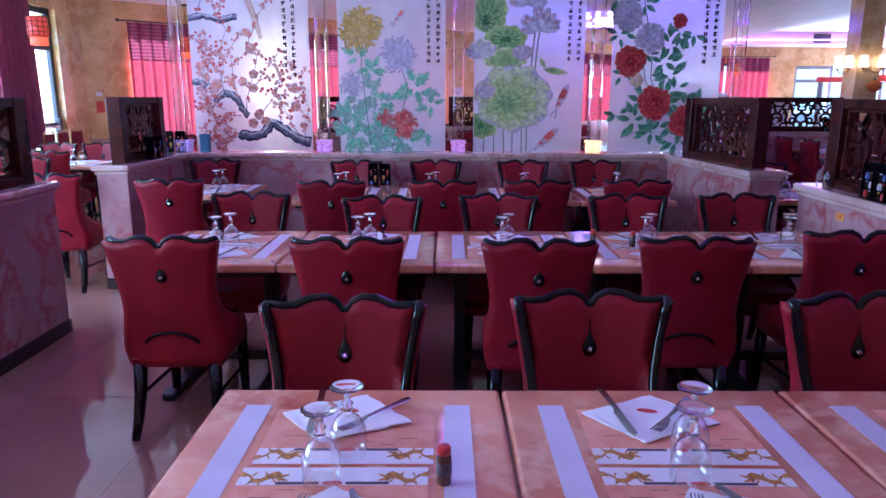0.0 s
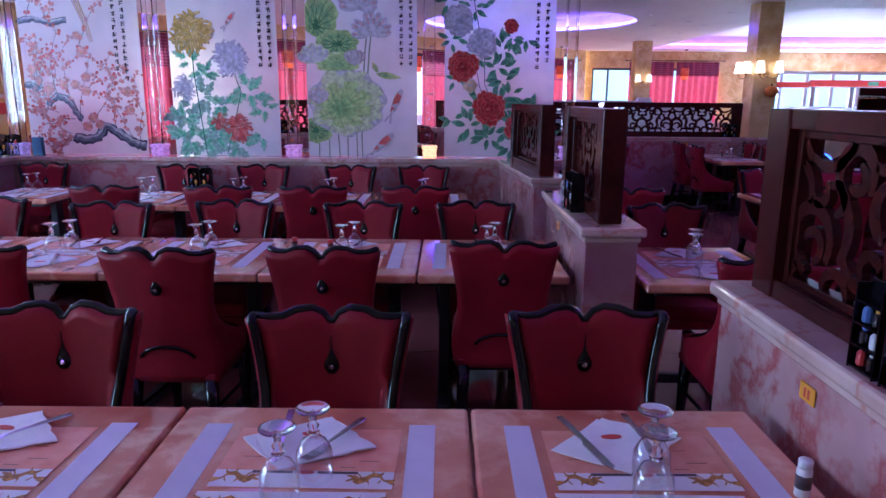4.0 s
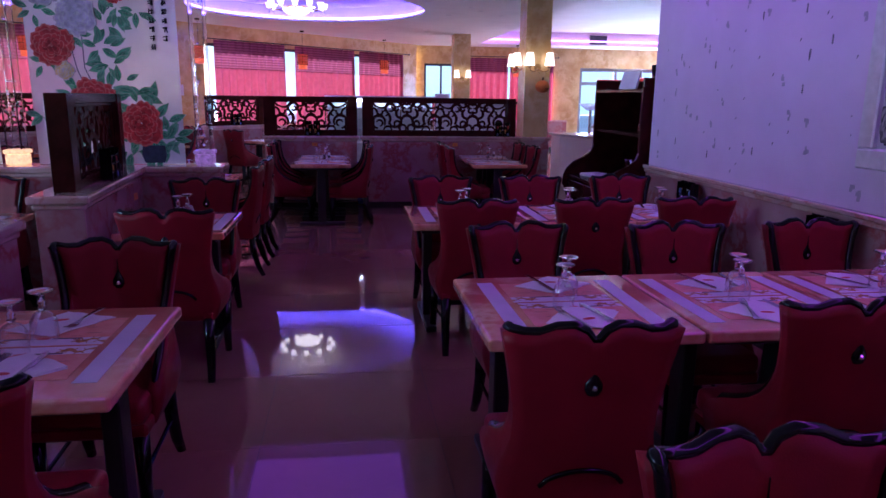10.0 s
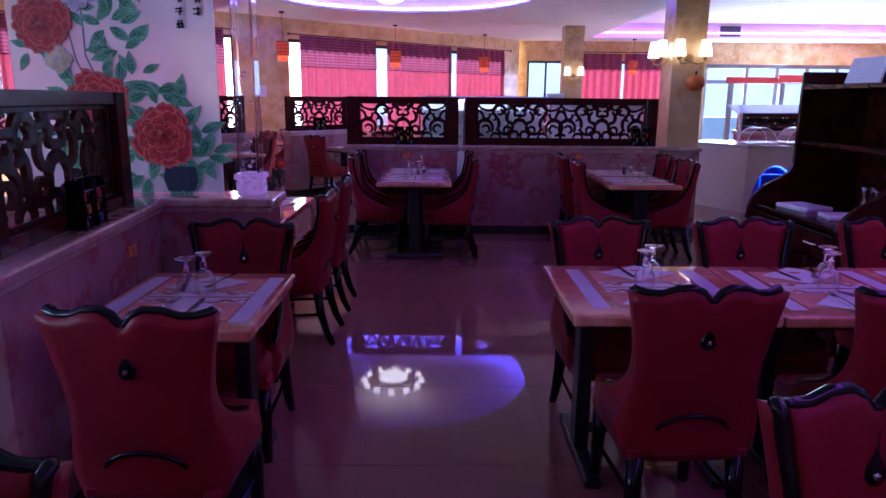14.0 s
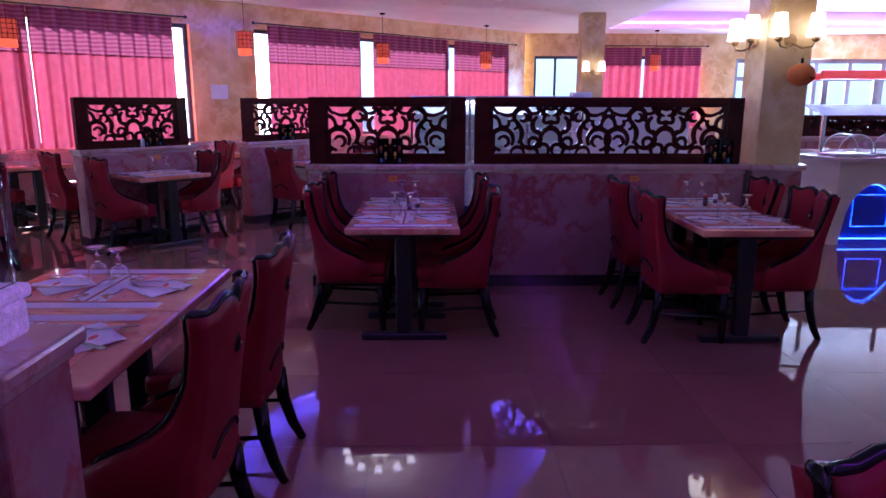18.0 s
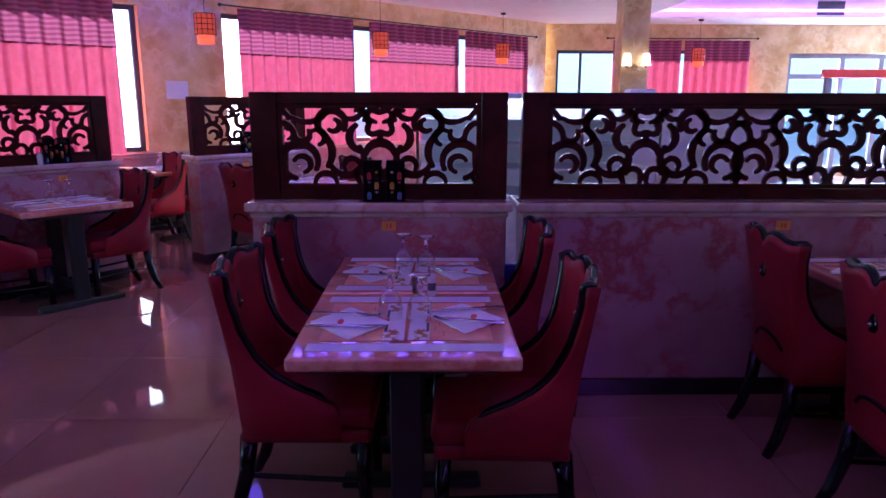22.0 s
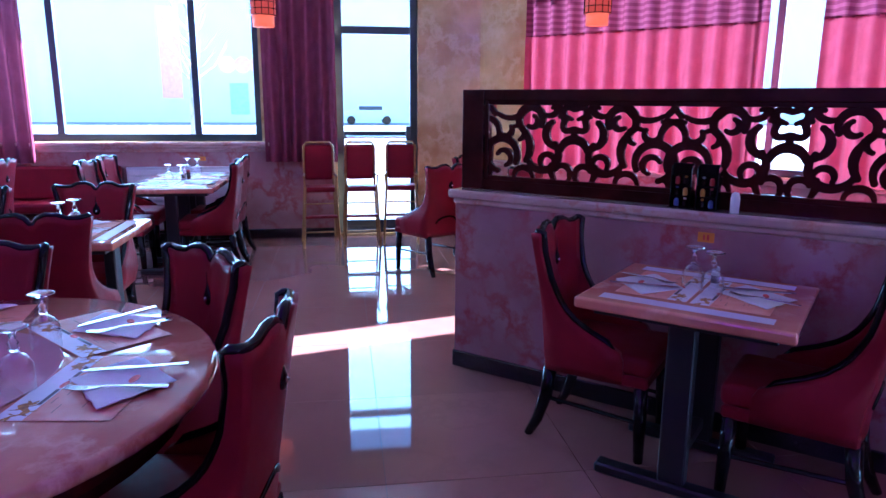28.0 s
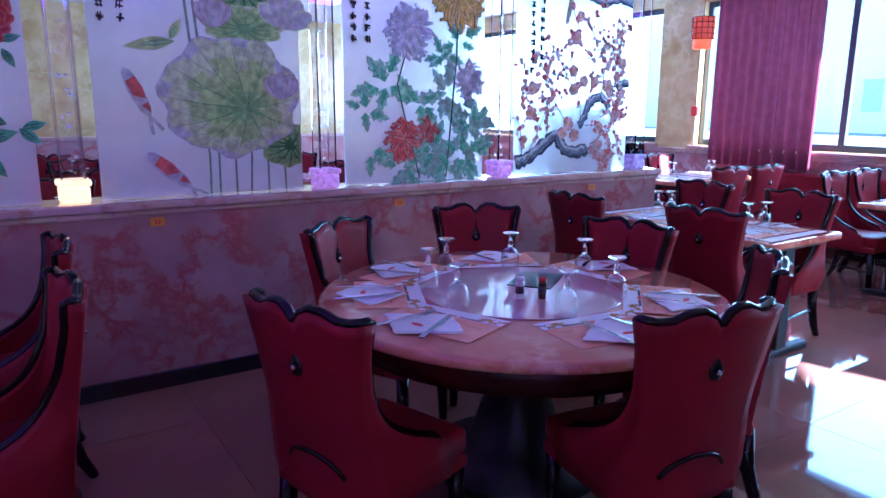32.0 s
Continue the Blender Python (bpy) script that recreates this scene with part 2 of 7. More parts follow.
M_PAPERWALL = mat("lilac_white_wallpaper", (0.63, 0.48, 0.68), 0.6, 0, 0.04, 3, 0.06, 120)
M_INK = mat("grey_ink", (0.06, 0.05, 0.08), 0.6)
M_INK_PALE = mat("pale_grey_ink", (0.4, 0.34, 0.46), 0.6)
M_SILVER = mat("silver_moulding", (0.66, 0.66, 0.7), 0.35, 0.4, 0.08, 20)
M_FRAMEGREY = mat("grey_aluminium", (0.06, 0.07, 0.085), 0.35, 0.4, 0.1, 10)
M_GLASS = thin_glass("drinking_glass", (0.98, 0.98, 0.99), 0.3)
M_CUTGLASS = glass("thick_glass", (0.98, 0.98, 1.0), 0.0, 1.45)
M_ACRYLIC = thin_glass("clear_acrylic", (0.9, 0.9, 0.96))
M_PANE = thin_glass("window_pane", (0.93, 0.97, 0.97))
M_STEEL = mat("stainless_steel", (0.6, 0.6, 0.63), 0.2, 1.0, 0.1, 40)
M_PAPER = mat("white_paper_napkin", (0.82, 0.8, 0.82), 0.85, 0, 0.04, 20, 0.25, 50)
M_MENU = mat("printed_menu_paper", (0.76, 0.36, 0.25), 0.55, 0, 0.08, 14, 0, 60, 0, (0.68, 0.24, 0.15))
M_BAND = mat("pale_menu_band", (0.78, 0.74, 0.78), 0.55, 0, 0.04, 12)
M_DRAGON = mat("ochre_print", (0.6, 0.27, 0.05), 0.6, 0, 0.3, 90)
M_STRIP = mat("pale_paper_runner", (0.66, 0.6, 0.72), 0.45, 0, 0.05, 9)
M_GOLD = mat("gold_print", (0.6, 0.33, 0.06), 0.5)
M_PRINT = mat("dark_print", (0.1, 0.06, 0.07), 0.6)
M_REDPRINT = mat("red_print", (0.6, 0.06, 0.05), 0.6)
M_ORANGE = mat("orange_number_tag", (0.75, 0.3, 0.02), 0.5)
M_CURT_LOW = cloth("pink_satin_curtain", (0.62, 0.125, 0.205), (0.57, 0.11, 0.18), 0.055)
M_CURT_HIGH = cloth("striped_plum_curtain", (0.36, 0.1, 0.18), (0.24, 0.055, 0.11), 0.09, 18)
M_CURT_SIDE = cloth("plum_drape", (0.25, 0.058, 0.1), (0.22, 0.05, 0.085), 0.08)
M_LANTERN = mat("red_lantern_paper", (0.6, 0.06, 0.03), 0.6, 0, 0.1, 10, 0, 60, 0, None, (1.0, 0.16, 0.05), 0.4)
M_WHITE = mat("white_plastic", (0.75, 0.74, 0.76), 0.35, 0, 0.05, 8)
M_CREAM = mat("cream_counter_panel", (0.72, 0.62, 0.5), 0.35, 0, 0.05, 3)
M_BRASS = mat("gold_painted_tube", (0.45, 0.28, 0.1), 0.35, 0.6, 0.1, 20)
M_DOWN = glow("downlight_lens", (1.0, 0.93, 0.9), 90)
M_CHAND = glow("chandelier_glass", (1.0, 0.86, 0.74), 2.2)
M_SHADE = glow("lamp_shade_glass", (1.0, 0.82, 0.62), 1.9)
M_BLUE = glow("blue_led_strip", (0.2, 0.12, 1.0), 9.0)
M_PURPLE = glow("purple_led_strip", (0.72, 0.22, 1.0), 3.2)
# violet and indigo: glow of unseen panels, added to tint the halls
M_VIOLET = glow("violet_fill_glow", (0.62, 0.09, 1.0), 1.6)
M_INDIGO = glow("indigo_fill_glow", (0.48, 0.18, 1.0), 1.3)
M_LILAC = glow("lilac_fill_glow", (0.62, 0.2, 1.0), 0.16)
M_LITPANEL = glow("purple_lit_panel", (0.52, 0.13, 1.0), 0.6)

# ---- building helpers ----
def mesh_of(bm, name, material):
    me = bpy.data.meshes.new(name)
    bm.normal_update()
    bm.to_mesh(me)
    bm.free()
    me.materials.append(material)
    return me


def part(name, bm, material, parent=None, label="", smooth=False, m=None):
    """Links a bmesh as one mesh object under a thing or a part."""
    me = mesh_of(bm, name, material)
    if smooth:
        for p in me.polygons:
            p.use_smooth = True
    ob = new(name, me)
    ob.parent = parent
    if m is not None:
        ob.matrix_basis = m
    if label:
        ob["label"] = label
    return ob


def thing(name, label, category, m=None, group="", kind=""):
    ob = new(name)
    ob.empty_display_size = 0.1
    if m is not None:
        ob.matrix_basis = m
    return tagged(ob, label, category, group, kind)


def box(x0, x1, y0, y1, z0, z1, bevel=0.0, bm=None, seg=1):
    bm = bm or bmesh.new()
    r = bmesh.ops.create_cube(bm, size=1.0)
    vs = r["verts"]
    for v in vs:
        v.co = Vector(((x0 + x1) / 2 + v.co.x * (x1 - x0), (y0 + y1) / 2 + v.co.y * (y1 - y0), (z0 + z1) / 2 + v.co.z * (z1 - z0)))
    if bevel:
        es = {e for v in vs for e in v.link_edges}
        bmesh.ops.bevel(bm, geom=list(es), offset=bevel, segments=seg, affect="EDGES", profile=0.5)
    return bm


def lathe(profile, steps=20, bm=None, centre=(0, 0, 0)):
    """Turns (radius, z) pairs round the z axis."""
    bm = bm or bmesh.new()
    rings = []
    for r, z in profile:
        rings.append([bm.verts.new((centre[0] + r * math.cos(2 * math.pi * k / steps), centre[1] + r * math.sin(2 * math.pi * k / steps), centre[2] + z)) for k in range(steps)])
    for a, b in zip(rings, rings[1:]):
        for k in range(steps):
            bm.faces.new((a[k], a[(k + 1) % steps], b[(k + 1) % steps], b[k]))
    if profile[0][0] > 1e-5:
        bm.faces.new(rings[0][::-1])
    if profile[-1][0] > 1e-5:
        bm.faces.new(rings[-1])
    return bm


def sweep(points, radius, steps=8, bm=None, closed=False):
    """A tube along points; radius a number or one per point."""
    bm = bm or bmesh.new()
    pts = [Vector(p) for p in points]
    n = len(pts)
    rings = []
    up = Vector((0, 0, 1))
    for i, p in enumerate(pts):
        a = pts[i - 1] if i or closed else pts[0]
        b = pts[(i + 1) % n] if i < n - 1 or closed else pts[-1]
        t = (b - a).normalized()
        side = t.cross(up)
        if side.length < 1e-3:
            side = t.cross(Vector((0, 1, 0)))
        side.normalize()
        nor = side.cross(t).normalized()
        r = radius[i] if isinstance(radius, (list, tuple)) else radius
        rings.append([bm.verts.new(p + side * (r * math.cos(2 * math.pi * k / steps)) + nor * (r * math.sin(2 * math.pi * k / steps))) for k in range(steps)])
    for i in range(n if closed else n - 1):
        a, b = rings[i], rings[(i + 1) % n]
        for k in range(steps):
            bm.faces.new((a[k], a[(k + 1) % steps], b[(k + 1) % steps], b[k]))
    if not closed:
        bm.faces.new(rings[0][::-1])
        bm.faces.new(rings[-1])
    return bm


def ribbon(points, width, y0, y1, bm, taper=None):
    """A flat band in the xz plane along points, from y0 to y1 in depth."""
    n = len(points)
    rows = []
    for i, (x, z) in enumerate(points):
        ax, az = points[max(i - 1, 0)]
        bx, bz = points[min(i + 1, n - 1)]
        t = Vector((bx - ax, bz - az))
        if t.length < 1e-6:
            t = Vector((1, 0))
        t.normalize()
        w = width * (taper[i] if taper else 1) / 2
        nx, nz = -t.y * w, t.x * w
        rows.append([bm.verts.new(c) for c in ((x + nx, y0, z + nz), (x - nx, y0, z - nz), (x - nx, y1, z - nz), (x + nx, y1, z + nz))])
    for a, b in zip(rows, rows[1:]):
        for k in range(4):
            bm.faces.new((a[k], a[(k + 1) % 4], b[(k + 1) % 4], b[k]))
    bm.faces.new(rows[0][::-1])
    bm.faces.new(rows[-1])
    return bm


def plate(outline, y0, y1, bm):
    """A flat piece in the xz plane with that outline, from y0 to y1 in depth."""
    f = [bm.verts.new((x, y0, z)) for x, z in outline]
    g = [bm.verts.new((x, y1, z)) for x, z in outline]
    bm.faces.new(f)
    bm.faces.new(g[::-1])
    n = len(outline)
    for k in range(n):
        bm.faces.new((f[k], g[k], g[(k + 1) % n], f[(k + 1) % n]))
    return bm


def slab(outline, z0, z1, bm=None):
    """A flat piece lying down with that outline in x and y."""
    bm = bm or bmesh.new()
    f = [bm.verts.new((x, y, z0)) for x, y in outline]
    g = [bm.verts.new((x, y, z1)) for x, y in outline]
    bm.faces.new(f[::-1])
    bm.faces.new(g)
    n = len(outline)
    for k in range(n):
        bm.faces.new((f[k], f[(k + 1) % n], g[(k + 1) % n], g[k]))
    return bm


def fix(bm):
    bmesh.ops.recalc_face_normals(bm, faces=bm.faces)
    return bm

# ---- the shell of the place ----
CEIL = 3.0
WX = -5.55                       # inner face of the west wall
ND = Vector((0.741, 0.671, 0))   # the way the long window wall runs
NP = Vector((-5.72, 11.0, 0))    # its west end
NOUT = Vector((-0.671, 0.741, 0))


def along(s, off=0.0, z=0.0):
    """A place on the long window wall, s metres along, off metres into the room."""
    return NP + ND * s - NOUT * off + Vector((0, 0, z))


NLEN = 15.75
NTURN = math.degrees(math.atan2(ND.y, ND.x))


def setting(name, bm, material, label, m=None, smooth=False, category="structure"):
    ob = part(name, fix(bm), material, None, "", smooth, m)
    return tagged(ob, label, category, "", "structure")


def wall_with_holes(name, length, height, thick, holes, material, label, m, z0=0.0):
    """A wall along local x, its inner face at y=0 and its thickness to +y, with rectangular openings (x0, x1, z0, z1)."""
    xs = sorted({0.0, length, *(h[0] for h in holes), *(h[1] for h in holes)})
    zs = sorted({z0, height, *(h[2] for h in holes), *(h[3] for h in holes)})
    bm = bmesh.new()

    def solid(i, k):
        if not (0 <= i < len(xs) - 1 and 0 <= k < len(zs) - 1):
            return False
        x, z = (xs[i] + xs[i + 1]) / 2, (zs[k] + zs[k + 1]) / 2
        return not any(h[0] < x < h[1] and h[2] < z < h[3] for h in holes)

    def quad(*c):
        bm.faces.new([bm.verts.new(v) for v in c])

    for i in range(len(xs) - 1):
        for k in range(len(zs) - 1):
            if not solid(i, k):
                continue
            a, b, c, d = xs[i], xs[i + 1], zs[k], zs[k + 1]
            quad((a, 0, c), (b, 0, c), (b, 0, d), (a, 0, d))
            quad((a, thick, c), (a, thick, d), (b, thick, d), (b, thick, c))
            if not solid(i - 1, k):
                quad((a, 0, c), (a, 0, d), (a, thick, d), (a, thick, c))
            if not solid(i + 1, k):
                quad((b, 0, c), (b, thick, c), (b, thick, d), (b, 0, d))
            if not solid(i, k - 1):
                quad((a, 0, c), (a, thick, c), (b, thick, c), (b, 0, c))
            if not solid(i, k + 1):
                quad((a, 0, d), (b, 0, d), (b, thick, d), (a, thick, d))
    bmesh.ops.remove_doubles(bm, verts=bm.verts, dist=1e-5)
    return setting(name, bm, material, label, m)


def dado(length, z1, m, name="wall_dado"):
    """Marble facing on the lower part of a wall, with a moulded rail and a black plinth."""
    setting(name, box(0, length, -0.02, -0.001, 0.1, z1 - 0.05), M_MARBLE, "pink veined marble facing on the lower wall", m)
    bm = box(0, length, -0.055, -0.001, z1 - 0.018, z1 + 0.012, 0.006)
    box(0, length, -0.04, -0.001, z1 - 0.05, z1 - 0.018, 0.005, bm)
    setting("trim", bm, M_CAP, "pale marble rail moulding along the wall", m)
    setting("baseboard", box(0, length, -0.03, -0.001, 0.0, 0.1, 0.003), M_PLINTH, "black granite plinth at the wall's foot", m)


# west wall: window, door beside it
WM = pose(WX, -1.6, 0, 0, 0, 90)
W_HOLES = [(1.9, 6.05, 1.04, 2.75), (6.65, 10.42, 1.04, 2.75), (11.2, 12.08, 0.02, 2.75)]
wall_with_holes("wall_west", 13.0, CEIL, 0.25, W_HOLES, M_OCHRE, "ochre faux-marble plaster wall", WM)
dado(11.15, 0.98, WM)
# north window wall, at a slant
NM = Matrix.Translation(NP) @ pose(0, 0, 0, 0, 0, NTURN)


def n_at(x):
    return (x - NP.x) / ND.x


N_WIN = [(n_at(-5.0), n_at(0.14)), (n_at(0.93), n_at(5.5))]
wall_with_holes("wall_north", NLEN, CEIL, 0.25, [(a, b, 0.86, 2.62) for a, b in N_WIN], M_OCHRE, "ochre faux-marble plaster wall with curtained windows", NM)
dado(NLEN, 0.84, NM)
# far wall with the entrance
FX, FY = 5.95, 21.57
FM = pose(FX, FY + 0.15, 0, 0, 0, 0)
F_HOLES = [(0.25, 4.15, 0.9, 2.5), (4.95, 10.6, 0.05, 2.45)]
wall_with_holes("wall_far", 12.0, CEIL, 0.25, F_HOLES, M_OCHRE, "ochre faux-marble far wall beside the entrance", FM)
dado(4.6, 0.9, FM)
# the right-hand hall's white wall
RX = 6.53
wall_with_holes("wall_east", 8.55, CEIL, 0.22, [], M_PAPERWALL, "white wallpapered wall with scattered ink characters", pose(RX, 6.98, 0, 0, 0, -90))
dado(8.55, 0.97, pose(RX, 6.98, 0, 0, 0, -90))
setting("wall_far_east", box(17.6, 17.8, 6.9, 22.0, 0, CEIL), M_OCHRE, "plain ochre wall")
setting("wall_hall_east", box(6.75, 17.7, 6.76, 6.96, 0, CEIL), M_CEIL, "plain white wall behind the sideboard")
setting("wall_south", box(-5.8, 6.8, -1.8, -1.6, 0, CEIL), M_OCHRE, "ochre faux-marble plaster wall")
dado(12.0, 0.98, pose(6.5, -1.6, 0, 0, 0, 180))

# ceiling with a round dome, a tray over the buffet and a lit recess over the aisle
DOME, DR = Vector((3.32, 14.0, 0)), 2.02
TRAY = (7.6, 16.4, 11.6, 20.6)
RECESS = (2.6, 4.65, 8.1, 9.85)


def cut_to_wall(bm):
    """Trims what lies outside the slanted window wall."""
    bmesh.ops.bisect_plane(bm, geom=bm.verts[:] + bm.edges[:] + bm.faces[:], plane_co=NP + NOUT * 0.26, plane_no=NOUT, clear_outer=True)
    return bm


def ceiling_sheet():
    bm = bmesh.new()
    c0 = (DOME.x - 2.3, DOME.x + 2.3, DOME.y - 2.3, DOME.y + 2.3)
    xs = sorted({-5.82, 18.0, c0[0], c0[1], TRAY[0], TRAY[1], RECESS[0], RECESS[1]})
    ys = sorted({-2.0, 23.0, c0[2], c0[3], TRAY[2], TRAY[3], RECESS[2], RECESS[3]})
    for i in range(len(xs) - 1):
        for k in range(len(ys) - 1):
            x, y = (xs[i] + xs[i + 1]) / 2, (ys[k] + ys[k + 1]) / 2
            if any(h[0] < x < h[1] and h[2] < y < h[3] for h in (c0, TRAY, RECESS)):
                continue
            bm.faces.new([bm.verts.new(v) for v in ((xs[i], ys[k], CEIL), (xs[i], ys[k + 1], CEIL), (xs[i + 1], ys[k + 1], CEIL), (xs[i + 1], ys[k], CEIL))])
    n = 64
    ring, sq, lip, back, top = [], [], [], [], []
    for k in range(n):
        a = 2 * math.pi * k / n
        c, s = math.cos(a), math.sin(a)
        q = 2.3 / max(abs(c), abs(s))
        ring.append(bm.verts.new((DOME.x + DR * c, DOME.y + DR * s, CEIL)))
        sq.append(bm.verts.new((DOME.x + q * c, DOME.y + q * s, CEIL)))
        lip.append(bm.verts.new((DOME.x + DR * c, DOME.y + DR * s, CEIL + 0.03)))
        back.append(bm.verts.new((DOME.x + (DR + 0.2) * c, DOME.y + (DR + 0.2) * s, CEIL + 0.03)))
        top.append(bm.verts.new((DOME.x + (DR + 0.2) * c, DOME.y + (DR + 0.2) * s, CEIL + 0.3)))
    for k in range(n):
        j = (k + 1) % n
        bm.faces.new((ring[k], ring[j], sq[j], sq[k]))
        for low, high in ((ring, lip), (lip, back), (back, top)):
            bm.faces.new((low[k], high[k], high[j], low[j]))
    bm.faces.new(top)
    for x0, x1, y0, y1, h in ((*TRAY, 0.35), (*RECESS, 0.2)):
        low = [bm.verts.new(v) for v in ((x0, y0, CEIL), (x1, y0, CEIL), (x1, y1, CEIL), (x0, y1, CEIL))]
        high = [bm.verts.new((*v.co[:2], CEIL + h)) for v in low]
        for k in range(4):
            bm.faces.new((low[k], high[k], high[(k + 1) % 4], low[(k + 1) % 4]))
        bm.faces.new(high)
    return cut_to_wall(bm)


ob = part("ceiling", ceiling_sheet(), M_CEIL)
tagged(ob, "white painted ceiling with a round dome and lit trays", "ceiling", "", "structure")
setting("roof_slab", cut_to_wall(box(-5.9, 18.2, -2.2, 23.2, 3.6, 3.75)), M_CEIL, "plain slab above the ceiling")

# led strips inside the dome, the tray and the recess
bm = bmesh.new()
sweep([(DOME.x + (DR + 0.1) * math.cos(2 * math.pi * k / 64), DOME.y + (DR + 0.1) * math.sin(2 * math.pi * k / 64), CEIL + 0.07) for k in range(64)], 0.025, 6, bm, closed=True)
tagged(part("led_strip", bm, M_BLUE), "glowing blue led strip round the ceiling dome", "led strip")
bm = bmesh.new()
x0, x1, y0, y1 = TRAY
sweep([(x0 + 0.06, y0 + 0.06, CEIL + 0.12), (x1 - 0.06, y0 + 0.06, CEIL + 0.12), (x1 - 0.06, y1 - 0.06, CEIL + 0.12), (x0 + 0.06, y1 - 0.06, CEIL + 0.12)], 0.025, 6, bm, closed=True)
tagged(part("led_strip", bm, M_PURPLE), "glowing purple led strip round the ceiling tray", "led strip")
x0, x1, y0, y1 = RECESS
tagged(part("recess_light", box(x0 + 0.08, x1 - 0.08, y0 + 0.08, y1 - 0.08, CEIL + 0.17, CEIL + 0.185, 0.003), M_LITPANEL), "rectangular panel glowing purple in the ceiling recess", "ceiling light")
# unseen lilac panel, added to brighten and tint the round table
tagged(part("ceiling_led_light", box(-0.8, 1.1, 7.6, 9.4, CEIL - 0.03, CEIL - 0.002, 0.004), M_LILAC), "added lilac led panel, out of view above the round table", "ceiling light")
# violet led panels added out of view along the ceiling of both dining halls
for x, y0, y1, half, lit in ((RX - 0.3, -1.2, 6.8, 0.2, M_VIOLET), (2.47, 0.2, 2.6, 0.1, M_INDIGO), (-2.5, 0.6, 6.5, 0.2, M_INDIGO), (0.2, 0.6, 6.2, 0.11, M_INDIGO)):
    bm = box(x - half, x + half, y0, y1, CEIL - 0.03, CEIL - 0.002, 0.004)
    tagged(part("ceiling_led_light", bm, lit), "added violet led panel, out of view under the hall ceiling", "led panel")


def downlight(x, y):
    t = thing("downlight", "small round recessed downlight in the ceiling", "downlight", pose(x, y, CEIL), "ceiling downlights")
    part("ring", lathe([(0.05, -0.006), (0.06, -0.004), (0.06, 0.0), (0.045, 0.0), (0.045, -0.004)], 16), M_WHITE, t)
    part("lens", lathe([(0.042, -0.002), (0.001, -0.003)], 16), M_DOWN, t)
    return t


one = downlight(3.85, 10.56)
for x, y in ((3.83, 11.6), (5.57, 8.85), (6.05, 13.16), (-0.25, 15.2), (0.28, 14.58), (4.05, 17.0), (4.84, 17.3), (6.3, 13.61), (2.1, 11.8), (5.26, 12.72), (5.84, 14.32), (6.5, 12.2), (0.3, 12.2), (-0.6, 10.4), (-2.6, 11.6), (-3.9, 9.6), (-1.4, 9.2), (0.1, 16.2), (1.6, 17.6), (3.3, 18.6), (4.1, 19.6), (5.3, 18.7), (4.9, 20.6), (5.8, 17.6),
             (6.9, 16.0), (6.9, 19.2), (6.8, 14.2), (-3.6, 7.2), (-4.2, 5.0), (-1.2, 12.9), (8.6, 11.0), (10.4, 11.0), (12.4, 11.0), (9.0, 21.1), (11.0, 21.1), (7.0, 9.8), (5.6, 8.6), (1.4, 9.6), (-0.4, 7.9)):
    copy_thing(one, pose(x, y, CEIL))


# ---- low walls with moulded caps ----
def low_wall(p0, p1, side=1, thick=0.24):
    """A marble-faced low wall whose near top edge runs from p0 to p1; it lies to the left of that way if side is 1."""
    a, b = Vector((*p0, 0)), Vector((*p1, 0))
    d = b - a
    n = d.length
    turn = math.degrees(math.atan2(d.y, d.x))
    m = Matrix.Translation(a) @ pose(0, 0, 0, 0, 0, turn)
    w = thing("low_wall", "marble-faced low partition wall with a moulded cap", "low wall", m, "", "structure")
    y0, y1 = (0.02, 0.02 + thick) if side > 0 else (-0.02 - thick, -0.02)
    part("facing", box(0.02, n - 0.02, y0, y1, 0.09, 0.93, 0.004), M_MARBLE, w)
    part("plinth", box(0.012, n - 0.012, y0 - 0.008, y1 + 0.008, 0, 0.09, 0.003), M_PLINTH, w, "black granite plinth")
    bm = box(0.01, n - 0.01, y0 - 0.012, y1 + 0.012, 0.925, 0.955, 0.008)
    part("lower_moulding", bm, M_CAP, w)
    bm = box(-0.012, n + 0.012, y0 - 0.032, y1 + 0.032, 0.955, 1.0, 0.012, seg=2)
    part("cap", bm, M_CAP, w, "pale moulded marble cap")
    return m, n, (y0 + y1) / 2


def arc(cx, cz, r, a0, a1):
    """Points on a circle from the angle a0 to a1, in degrees."""
    n = max(5, int(abs(a1 - a0) / 14))
    return [(cx + r * math.cos(radians(a0 + (a1 - a0) * k / n)), cz + r * math.sin(radians(a0 + (a1 - a0) * k / n))) for k in range(n + 1)]


def scroll(pts, width, y0, y1, bm, ball=0.0):
    """A carved scroll: a band swelling in its middle, with round ends."""
    n = len(pts)
    ribbon(pts, width, y0, y1, bm, [0.75 + 0.4 * math.sin(math.pi * k / (n - 1)) for k in range(n)])
    for (x, z), r in ((pts[0], ball or width * 0.42), (pts[-1], ball or width * 0.42)):
        plate([(x + r * math.cos(a * math.pi / 5), z + r * math.sin(a * math.pi / 5)) for a in range(10)], y0 + 0.001, y1 - 0.001, bm)


